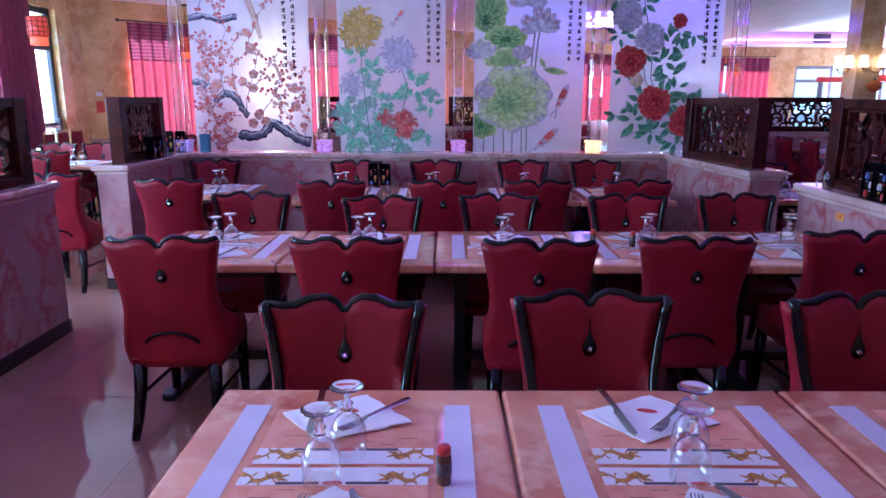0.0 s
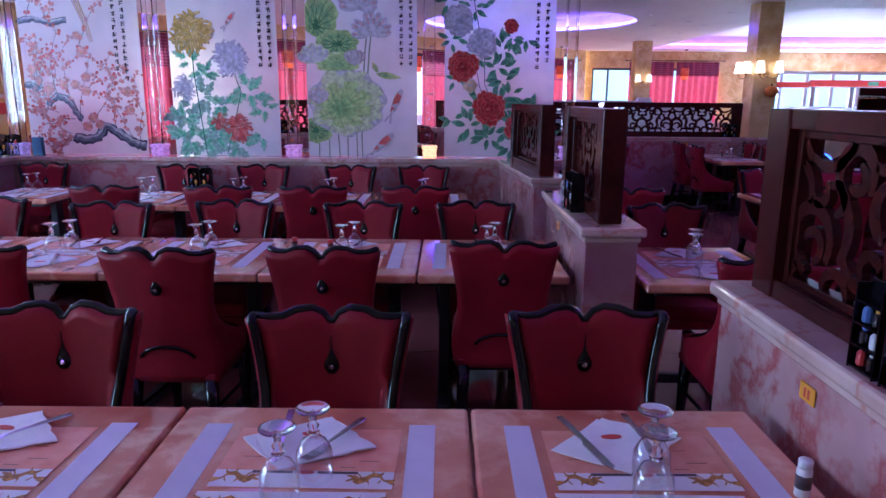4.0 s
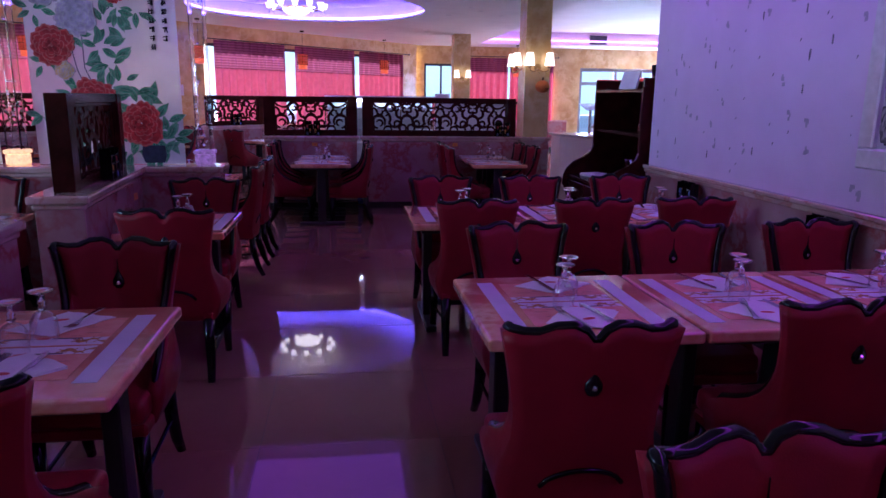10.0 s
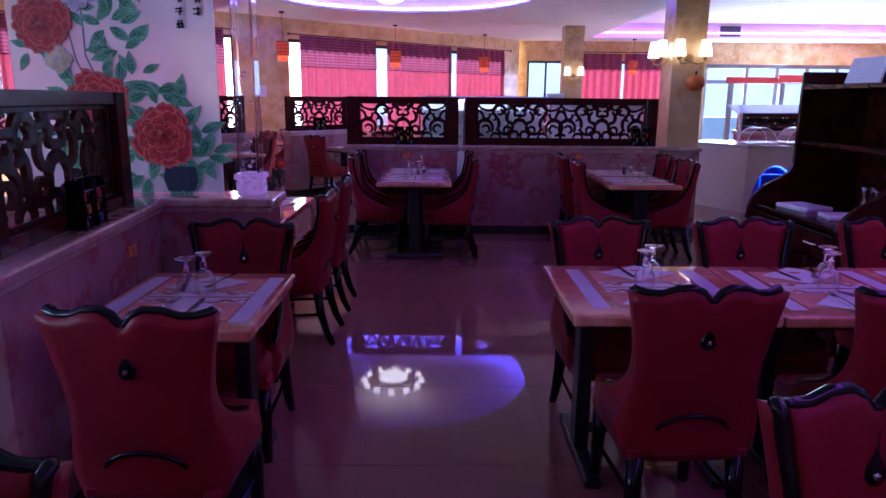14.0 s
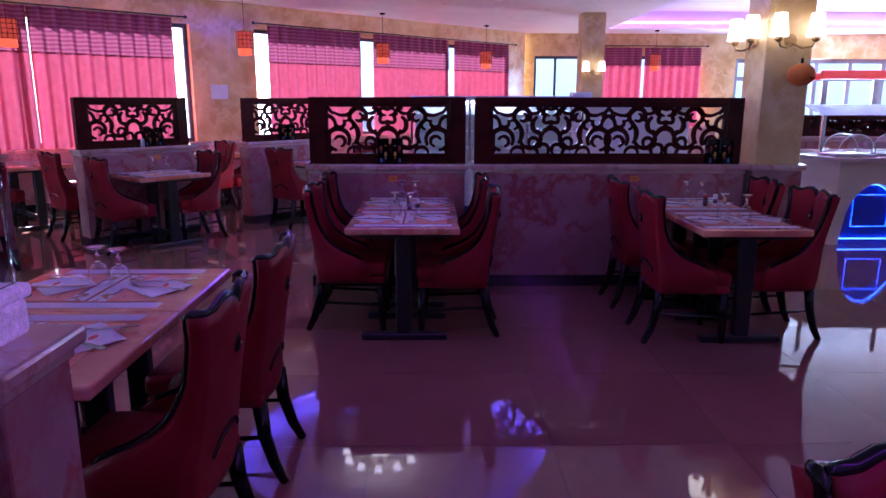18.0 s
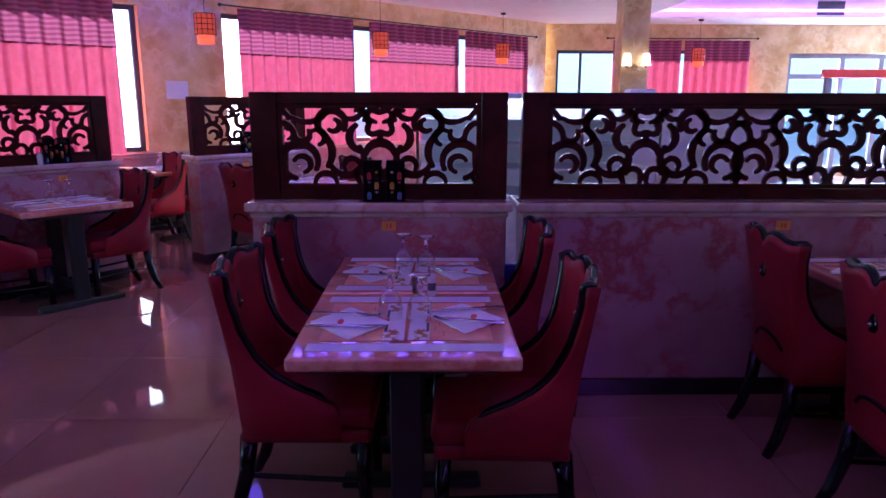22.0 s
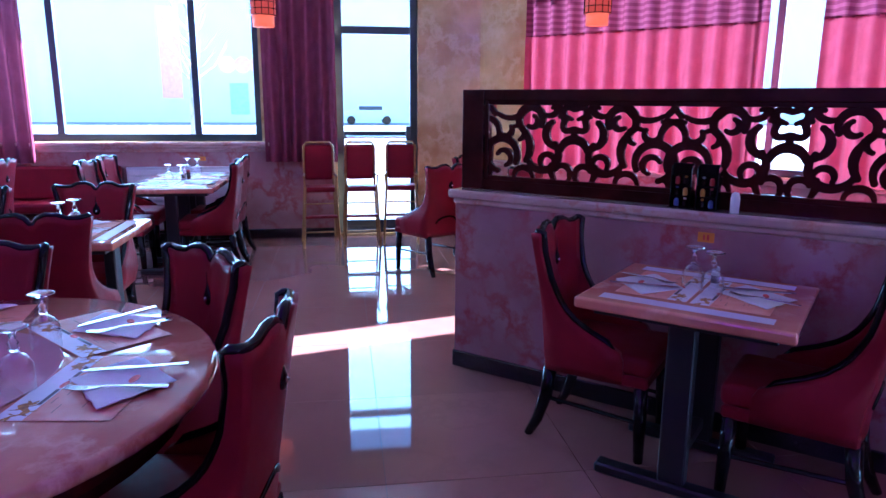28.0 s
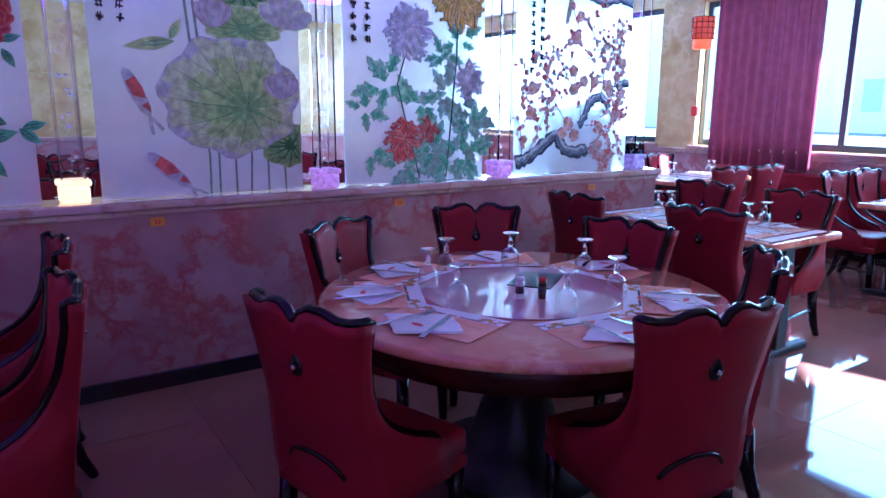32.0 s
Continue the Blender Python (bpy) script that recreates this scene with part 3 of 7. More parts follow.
# one half of the carved design, as arcs: centre, radius, angles, in panel heights from the middle of its foot
FRET = ((0.2, 0.62, 0.19, -70, 55), (0.61, 0.8, 0.175, 205, -65), (0.92, 0.42, 0.31, 130, 215), (0.43, 0.34, 0.225, 140, 335), (1.03, 0.3, 0.235, 205, -75), (1.0, 0.26, 0.11, 250, 30),
        (0.92, 1.12, 0.3, 190, 305), (1.28, 0.62, 0.2, 70, 200), (0.36, 1.0, 0.14, 165, 300), (0.7, 0.0, 0.14, 10, 170), (0.8, 0.62, 0.1, 250, 60), (0.59, 0.78, 0.08, 310, 110), (0.36, 0.24, 0.1, -30, 190), (0.14, 0.1, 0.1, 20, 200), (0.98, 0.66, 0.09, 150, 330), (0.26, 0.9, 0.08, 60, 220))


def fretwork(w, h, bm, y0, y1, x0, z0):
    """Carved scrolls that fill w by h: a flower over an arch, with scrolls mirrored on both sides of it."""
    cells = max(1, round(w / (2.45 * h)))
    cw = w / cells
    k = cw / (2.45 * h)
    for i in range(cells):
        cx = x0 + (i + 0.5) * cw
        at = lambda pts, q=1: [(min(max(cx + q * px * h * k, x0), x0 + w), min(max(z0 + pz * h, z0), z0 + h)) for px, pz in pts]
        flower = [(0.165 * (1 + 0.2 * math.cos(4 * a)) * math.cos(a + math.pi / 4), 0.82 + 0.165 * (1 + 0.2 * math.cos(4 * a)) * math.sin(a + math.pi / 4)) for a in [2 * math.pi * n / 36 for n in range(37)]]
        ribbon(at(flower), 0.03, y0, y1, bm)
        scroll(at(arc(0, 0.36, 0.19, 15, 165)), 0.04, y0, y1, bm)
        scroll(at([(0, 0.55), (0, 0.6), (0, 0.66)]), 0.032, y0, y1, bm)
        scroll(at([(-0.05, 0.0), (0, 0.1), (0.05, 0.0)]), 0.03, y0, y1, bm)
        for q in (-1, 1):
            scroll(at([(0.16, 0.82), (0.1, 0.84), (0.05, 0.82)], q), 0.024, y0, y1, bm)
            for n, a in enumerate(FRET):
                scroll(at(arc(*a), q), 0.035 if n < 5 else 0.027, y0, y1, bm)
            scroll(at([(0.26, 0.0), (0.3, 0.1), (0.3, 0.2)], q), 0.03, y0, y1, bm)
            scroll(at([(1.23, 0.02), (1.17, 0.1)], q), 0.036, y0, y1, bm)
            scroll(at([(1.23, 0.98), (1.14, 0.88)], q), 0.036, y0, y1, bm)
    return bm


def screen(m, s0, s1, yc, post=0.11, base=1.0, high=0.52, thick=0.075):
    """A dark carved wooden screen standing on a low wall, from s0 to s1 along it."""
    t = thing("carved_screen", "dark mahogany screen with carved scrollwork on the low wall", "screen", m @ pose(s0, yc, base))
    w = s1 - s0
    for x in (0, w - post):
        part("post", box(x, x + post, -thick / 2, thick / 2, 0, high, 0.004), M_WOOD, t)
    for z0, z1 in ((0, 0.055), (high - 0.055, high)):
        part("rail", box(post, w - post, -thick / 2 + 0.006, thick / 2 - 0.006, z0, z1, 0.003), M_WOOD, t)
    e = 0.022
    bm = bmesh.new()
    for q in ((post, post + e, 0.055, high - 0.055), (w - post - e, w - post, 0.055, high - 0.055), (post + e, w - post - e, 0.055, 0.055 + e), (post + e, w - post - e, high - 0.055 - e, high - 0.055)):
        box(q[0], q[1], -0.022, 0.022, q[2], q[3], 0.003, bm)
    part("inner_frame", bm, M_WOOD, t)
    bm = fretwork(w - 2 * post - 2 * e, high - 0.11 - 2 * e, bmesh.new(), -0.011, 0.011, post + e, 0.055 + e)
    part("fretwork", fix(bm), M_WOOD, t)
    return t


WALLS = {}
for key, p0, p1, side, th in (
    ("D1", (2.565, 0.82), (2.565, 2.25), -1, 0.24), ("D2", (2.32, 3.15), (2.32, 4.40), -1, 0.24), ("D3", (2.33, 5.08), (2.2, 6.60), -1, 0.24),
    ("L1", (-2.36, 4.42), (-2.36, 2.2), -1, 0.24), ("L2", (-2.36, 6.60), (-2.36, 5.40), -1, 0.24), ("G", (-2.62, 6.63), (3.02, 6.63), 1, 0.25),
    ("A", (2.83, 10.84), (4.10, 10.84), 1, 0.26), ("B", (4.14, 10.84), (6.34, 10.84), 1, 0.26),
    ("E", (-1.64, 10.23), (-0.14, 11.90), 1, 0.22), ("F", (0.29, 12.38), (1.14, 13.30), 1, 0.22), ("H", (1.62, 13.74), (2.50, 14.72), 1, 0.22), ("K", (9.1, 15.2), (11.5, 15.2), 1, 0.24), ("K2", (11.6, 15.2), (14.0, 15.2), 1, 0.24),
):
    WALLS[key] = low_wall(p0, p1, side, th)
for key, s0, s1, post in (("D1", 0.09, 1.36, 0.12), ("D2", 0.08, 1.1, 0.115), ("D3", 0.13, 1.36, 0.115), ("L1", 0.1, 1.6, 0.115), ("L2", 0.2, 1.05, 0.1),
                                            ("A", 0.01, 1.26, 0.13), ("B", 0.02, 2.18, 0.13), ("E", 0.01, 2.22, 0.13), ("F", 0.02, 1.22, 0.12), ("H", 0.02, 1.28, 0.12), ("K", 0.02, 2.38, 0.12), ("K2", 0.02, 2.38, 0.12)):
    m, n, yc = WALLS[key]
    screen(m, s0, s1, yc, post, high={"D": 0.54, "K": 0.3}.get(key[0], 0.52) if key in ("D1", "K", "K2") else 0.52, thick=0.11 if key[0] in "DL" else 0.075)


# columns
def column(x0, x1, y0, y1, label):
    c = thing("column", label, "column", pose((x0 + x1) / 2, (y0 + y1) / 2, 0), "", "structure")
    w, d = (x1 - x0) / 2, (y1 - y0) / 2
    part("shaft", box(-w, w, -d, d, 0.0, CEIL, 0.006), M_OCHRE, c)
    part("dado", box(-w - 0.02, w + 0.02, -d - 0.02, d + 0.02, 0.09, 0.95, 0.004), M_MARBLE, c)
    part("cap", box(-w - 0.045, w + 0.045, -d - 0.045, d + 0.045, 0.95, 1.0, 0.012), M_CAP, c)
    part("plinth", box(-w - 0.03, w + 0.03, -d - 0.03, d + 0.03, 0.0, 0.09, 0.003), M_PLINTH, c)
    return c


column(6.40, 6.76, 10.86, 11.22, "square ochre faux-marble column with a marble dado")
column(6.48, 6.88, 17.9, 18.3, "square ochre faux-marble column with wall lamps")

# ---- chairs ----
def chair_maker():
    t = thing("dining_chair", "red leatherette dining chair with black lacquered trim and button back", "chair", None, "dining chairs")

    def lerp(table, z):
        for (a, va), (b, vb) in zip(table, table[1:]):
            if z <= b:
                u = max(0.0, (z - a) / (b - a))
                return va + (vb - va) * u
        return table[-1][1]

    WID = [(0.34, 0.21), (0.42, 0.232), (0.5, 0.222), (0.6, 0.204), (0.68, 0.204), (0.8, 0.222), (0.95, 0.252)]
    FWD = [(0.34, 0.33), (0.45, 0.335), (0.48, 0.31), (0.51, 0.24), (0.54, 0.17), (0.58, 0.11), (0.64, 0.07), (0.72, 0.045), (0.85, 0.035), (0.95, 0.045)]

    def back_y(z):
        return -0.235 - 0.02 * math.sin((z - 0.34) * 3) - 0.12 * max(0, z - 0.45)

    def top(q):
        q = abs(q)
        return 0.905 + 0.035 * math.sin(math.pi * min(1, q * 1.25 + 0.12)) ** 1 - 0.034 * max(0, 0.16 - q) / 0.16 + 0.022 * q ** 3

    US = [-1, -0.9, -0.8, -0.7, -0.62, -0.52, -0.4, -0.28, -0.16, -0.08, -0.03, 0.03, 0.08, 0.16, 0.28, 0.4, 0.52, 0.62, 0.7, 0.8, 0.9, 1]
    VN = 18

    def point(u, v, inner):
        q = max(-1, min(1, u / 0.62))
        zt = top(q)
        z = 0.335 + (zt - 0.335) * v
        w = lerp(WID, z) - (0.042 if inner else 0)
        x = w * q
        y = back_y(z) + 0.03 * q * q
        if abs(u) > 0.62:
            y += 0.0 + (abs(u) - 0.62) / 0.38 * (lerp(FWD, z) - (0.045 if inner else 0))
        if inner:
            y += 0.045
            y -= 0.012 * math.exp(-((q * 4) ** 2)) if z > 0.7 else 0
            x *= 0.99
        return Vector((x, y, z))

    bm = bmesh.new()
    grids = []
    for inner in (False, True):
        grids.append([[bm.verts.new(point(u, k / VN, inner)) for u in US] for k in range(VN + 1)])
    for g in grids:
        for k in range(VN):
            for i in range(len(US) - 1):
                bm.faces.new((g[k][i], g[k][i + 1], g[k + 1][i + 1], g[k + 1][i]))
    a, b = grids
    for i in range(len(US) - 1):
        bm.faces.new((a[VN][i], a[VN][i + 1], b[VN][i + 1], b[VN][i]))
        bm.faces.new((a[0][i], a[0][i + 1], b[0][i + 1], b[0][i]))
    for k in range(VN):
        for i in (0, -1):
            bm.faces.new((a[k][i], a[k + 1][i], b[k + 1][i], b[k][i]))
    part("backrest", fix(bm), M_RED, t, "", True)
    edge = []
    for k in range(4, VN + 1):
        edge.append((point(-1, k / VN, False) + point(-1, k / VN, True)) / 2 + Vector((0, 0.006, 0)))
    edge[0] += Vector((0, -0.02, -0.02))
    for u in US[1:-1]:
        edge.append((point(u, 1, False) + point(u, 1, True)) / 2 + Vector((0, 0, 0.004)))
    for k in range(VN, 3, -1):
        edge.append((point(1, k / VN, False) + point(1, k / VN, True)) / 2 + Vector((0, 0.006, 0)))
    edge[-1] += Vector((0, -0.02, -0.02))
    part("trim", sweep(edge, 0.0152, 8), M_BLACK, t, "black lacquered trim", True)
    # teardrop with a crystal, on both faces
    for inner, ys in ((True, 1), (False, -1)):
        p = point(0.03, 0.79, inner)
        bm = bmesh.new()
        lathe([(0.001, -0.036), (0.015, -0.032), (0.023, -0.016), (0.022, 0.0), (0.013, 0.018), (0.0055, 0.034), (0.0025, 0.05), (0.0015, 0.085), (0.0008, 0.088)], 12, bm)
        for v in bm.verts:
            v.co = Vector((v.co.x * 1.12, v.co.y * 0.45, v.co.z)) + Vector((0, p.y, p.z))
        part("teardrop", bm, M_BLACK, t, "", True)
        bm = bmesh.new()
        bmesh.ops.create_icosphere(bm, subdivisions=1, radius=0.0095)
        for v in bm.verts:
            v.co += Vector((0, p.y + ys * 0.009, p.z - 0.01))
        part("button", bm, M_CRYSTAL, t, "crystal button")
    arc = []
    for k in range(13):
        x = -0.12 + 0.02 * k
        z = 0.43 + 0.075 * math.sqrt(max(0, 1 - (x / 0.125) ** 2))
        arc.append((x, back_y(z) + 0.03 * (x / 0.21) ** 2 - 0.003, z))
    part("handle_arc", sweep(arc, 0.008, 6), M_BLACK, t, "", True)
    part("seat", box(-0.2, 0.2, -0.22, 0.235, 0.37, 0.46, 0.028, seg=3), M_RED, t, "", True)
    part("seat_rail", box(-0.205, 0.205, -0.22, 0.225, 0.325, 0.375, 0.01), M_RED, t)
    for sx in (-1, 1):
        part("leg", sweep([(sx * 0.175, 0.195, 0.33), (sx * 0.178, 0.2, 0.16), (sx * 0.18, 0.205, 0.0)], [0.029, 0.026, 0.02], 8), M_BLACK, t, "", True)
        part("leg", sweep([(sx * 0.17, -0.2, 0.34), (sx * 0.175, -0.215, 0.2), (sx * 0.18, -0.25, 0.08), (sx * 0.185, -0.29, 0.0)], [0.031, 0.028, 0.024, 0.019], 8), M_BLACK, t, "", True)
        part("stretcher", sweep([(sx * 0.177, 0.2, 0.17), (sx * 0.175, -0.215, 0.19)], 0.009, 6), M_BLACK, t)
    return t


# ---- tables ----
def table_maker(w, d, label="rectangular table with an onyx-coloured top on black iron legs"):
    """A table w across and d deep, on two posts with foot bars."""
    t = thing("dining_table", label, "table", None, "dining tables")
    part("tabletop", box(-w / 2, w / 2, -d / 2, d / 2, 0.7, 0.745, 0.012, seg=3), M_TABLE, t)
    part("apron", box(-w / 2 + 0.06, w / 2 - 0.06, -d / 2 + 0.06, d / 2 - 0.06, 0.672, 0.699, 0.003), M_IRON, t)
    for s in (-1, 1):
        x = s * (w / 2 - 0.13)
        part("foot", box(x - 0.035, x + 0.035, -d / 2 + 0.08, d / 2 - 0.08, 0.0, 0.042, 0.008), M_IRON, t)
        part("post", box(x - 0.03, x + 0.03, -0.05, 0.05, 0.042, 0.672, 0.006), M_IRON, t)
    part("stretcher", box(-w / 2 + 0.16, w / 2 - 0.16, -0.02, 0.02, 0.1, 0.15, 0.004), M_IRON, t)
    return t


CHAIR = chair_maker()
rng_c = random.Random(5)


def put_chair(x, y, turn):
    """A chair whose backrest's middle stands at x, y and whose sitter looks along turn (0: +y)."""
    a = radians(turn)
    fwd = Vector((-math.sin(a), math.cos(a), 0))
    p = Vector((x, y, 0)) + fwd * 0.27
    return copy_thing(CHAIR, pose(p.x, p.y, 0, 0, 0, turn + rng_c.uniform(-2.5, 2.5)))


# first hall: rows of tables and chairs
for x, y in ((-0.2, 2.02), (0.55, 2.08), (1.37, 2.06), (2.14, 2.09), (-1.09, 4.27), (-0.26, 4.12), (0.42, 4.22), (1.21, 4.2), (1.9, 4.24), (-0.71, 6.42), (0.03, 6.45), (0.82, 6.44), (1.5, 6.45), (-2.05, 6.5)):
    put_chair(x, y + 0.02, 180)
for x, y in ((-1.12, 2.92), (-0.32, 2.9), (0.51, 2.87), (1.19, 2.92), (1.97, 3.06), (-1.9, 4.97), (-0.71, 4.88), (0.1, 4.9), (0.76, 4.91), (1.5, 4.95)):
    put_chair(x, y + 0.03, 0)
# second hall: chairs of the long tables and of the small ones
for x, y in ((4.69, 2.36), (5.43, 2.36), (6.11, 2.42), (4.75, 4.43), (5.5, 4.39), (6.22, 4.41), (4.65, 6.4), (5.34, 6.41), (6.06, 6.45), (3.17, 2.06), (3.03, 4.18), (2.97, 6.28)):
    put_chair(x, y + 0.02, 180)
for x, y in ((4.6, 2.98), (5.46, 3.11), (6.11, 3.15), (4.69, 5.19), (5.4, 5.19), (6.07, 5.21), (3.05, 2.76), (3.03, 4.94), (5.0, 0.82), (5.8, 0.84)):
    put_chair(x, y + 0.03, 0)
# aisle tables
for x, y, a in ((3.02, 9.95, -90), (3.02, 10.62, -90), (4.23, 9.82, 90), (4.21, 10.57, 90), (5.17, 9.67, -90), (5.16, 10.4, -90), (6.27, 9.72, 90), (6.24, 10.3, 90),
                (3.2, 7.42, 90), (3.21, 8.1, 90), (1.68, 7.5, -90)):
    put_chair(x, y, a)
# west tables
for x, y, a in ((-1.17, 7.45, 90), (-1.32, 8.26, 90), (-2.53, 7.4, -90), (-2.56, 8.13, -90), (-4.2, 8.76, 180), (-4.75, 8.74, 180), (-4.2, 7.48, 0), (-4.76, 7.47, 0),
                (-4.46, 6.74, 180), (-3.93, 6.7, 180), (-4.82, 5.1, 0), (-4.2, 5.12, 0), (-2.95, 5.3, 0), (-3.72, 10.55, 125), (-3.62, 11.2, 130), (-4.75, 10.9, -50)):
    put_chair(x, y, a)
# tables beside the slanted walls
ET = math.degrees(math.atan2(1.67, 1.5))
for x, y, a in ((-0.93, 10.6, ET - 90), (-0.02, 11.52, ET + 90), (0.52, 12.15, ET - 90), (1.38, 13.05, ET + 90), (2.0, 13.55, ET - 90), (2.95, 14.5, ET + 90),
                (-1.42, 13.2, ET - 90), (-0.3, 12.83, ET - 90), (-1.9, 13.7, ET - 90), (-0.5, 14.6, ET + 90), (0.0, 15.1, ET - 90), (1.35, 15.3, ET + 90), (1.0, 14.9, ET + 90), (1.15, 15.95, ET + 180)):
    put_chair(x, y, a)
# round table
for x, y in ((0.56, 7.66), (-0.31, 7.56), (-0.63, 8.37), (-0.46, 9.19), (0.3, 9.48), (1.22, 8.86)):
    put_chair(x, y, math.degrees(math.atan2(-(0.15 - x), 8.5 - y)))
CHAIR.matrix_basis = pose(1.72 + 0.27, 8.25, 0, 0, 0, -88)

TABLES = []          # centre, turn, width, depth


def put_table(x, y, w, d, turn=0):
    key = (round(w, 2), round(d, 2))
    m = pose(x, y, 0, 0, 0, turn)
    if key in MADE:
        copy_thing(MADE[key], m)
    else:
        MADE[key] = table_maker(w, d)
        MADE[key].matrix_basis = m
    TABLES.append((x, y, w, d, turn))


MADE = {}
GAP = 0.006
for edges, y0, y1 in (((-0.51, 0.25, 1.01, 1.77, 2.52), 1.04, 1.85), ((-1.45, -0.71, 0.05, 0.81, 1.57, 2.30), 3.26, 4.1), ((-1.13, -0.37, 0.39, 1.15, 1.9), 5.3, 6.15),
                      ((4.39, 5.13, 5.83, 6.48), 1.38, 2.13), ((4.4, 5.17, 5.85, 6.48), 3.44, 4.23), ((4.35, 5.12, 5.82, 6.48), 5.54, 6.3)):
    for a, b in zip(edges, edges[1:]):
        put_table((a + b) / 2, (y0 + y1) / 2, round(b - a, 2) - GAP, y1 - y0)
put_table(-1.83, 5.95, 0.62, 0.72)
for x0, x1, y0, y1 in ((2.83, 3.57, 1.06, 1.85), (2.62, 3.33, 3.12, 3.93), (2.62, 3.24, 5.36, 6.12)):
    put_table((x0 + x1) / 2, (y0 + y1) / 2, x1 - x0, y1 - y0)
for x0, x1, y0, ym, y1 in ((3.29, 3.99, 9.46, 10.16, 10.8), (5.43, 6.1, 9.38, 10.1, 10.8), (2.1, 2.9, 7.15, 7.83, 8.48), (-2.38, -1.64, 7.12, 7.8, 8.5)):
    for a, b in ((y0, ym), (ym, y1)):
        put_table((x0 + x1) / 2, (a + b) / 2, round(b - a, 2) - GAP, x1 - x0, 90)
for x, y in ((-4.95, 8.22), (-4.24, 8.22), (-4.95, 5.75), (-4.24, 5.75)):
    put_table(x, y, 0.7, 0.74)
put_table(-4.0, 11.2, 0.7, 0.7, NTURN)
# small tables beside the slanted walls: the sitters look along the wall
put_table(-0.42, 11.02, 0.68, 0.76, ET + 90)
put_table(0.98, 12.62, 0.68, 0.76, ET + 90)
put_table(2.52, 14.0, 0.68, 0.7, ET + 90)
put_table(0.3, 13.4, 0.68, 0.7, ET + 90)
put_table(-1.1, 13.75, 1.1, 0.7, ET + 90)
put_table(0.72, 15.35, 0.9, 0.7, ET + 90)

# the round table
rt = thing("round_table", "large round table with an onyx-coloured top on a dark drum base", "table", pose(0.15, 8.5, 0))
part("tabletop", lathe([(0.001, 0.7), (0.78, 0.7), (0.8, 0.708), (0.805, 0.722), (0.8, 0.738), (0.785, 0.745), (0.001, 0.745)], 64), M_TABLE, rt, "", True)
part("apron", lathe([(0.70, 0.6), (0.715, 0.6), (0.72, 0.699), (0.70, 0.699)], 48), M_WOOD, rt, "brown wooden apron", True)
part("pedestal", lathe([(0.001, 0.0), (0.36, 0.0), (0.36, 0.05), (0.2, 0.1), (0.14, 0.3), (0.16, 0.55), (0.3, 0.69), (0.001, 0.69)], 28), M_IRON, rt, "", True)

# ---- place settings ----
def napkin_maker():
    bm = bmesh.new()
    rng = random.Random(3)
    pts = [(-0.165, -0.014), (0.012, 0.135), (0.16, 0.024), (-0.006, -0.132)]
    edge = []
    for (ax, ay), (bx, by) in zip(pts, pts[1:] + pts[:1]):
        for k in range(9):
            u = k / 9
            edge.append((ax + (bx - ax) * u + rng.uniform(-0.003, 0.003), ay + (by - ay) * u + rng.uniform(-0.003, 0.003)))
    slab(edge, 0.0012, 0.0024, bm)
    for v in bm.verts:
        v.co.z += 0.0025 * (1 + math.sin(v.co.x * 40) * math.cos(v.co.y * 37)) * (1 if v.co.z > 0.002 else 0.4)
    slab([(x * 0.96 + 0.012, y * 0.95 - 0.008) for x, y in edge[::3]], 0.0004, 0.0012, bm)
    t = part("paper_napkin", fix(bm), M_PAPER)
    tagged(t, "folded white paper napkin with a red printed oval", "napkin", "paper napkins")
    oval = [(0.005 + 0.026 * math.cos(a * math.pi / 9), -0.03 + 0.011 * math.sin(a * math.pi / 9)) for a in range(18)]
    part("print", slab(oval, 0.0062, 0.0071), M_REDPRINT, t, "red oval print")
    return t


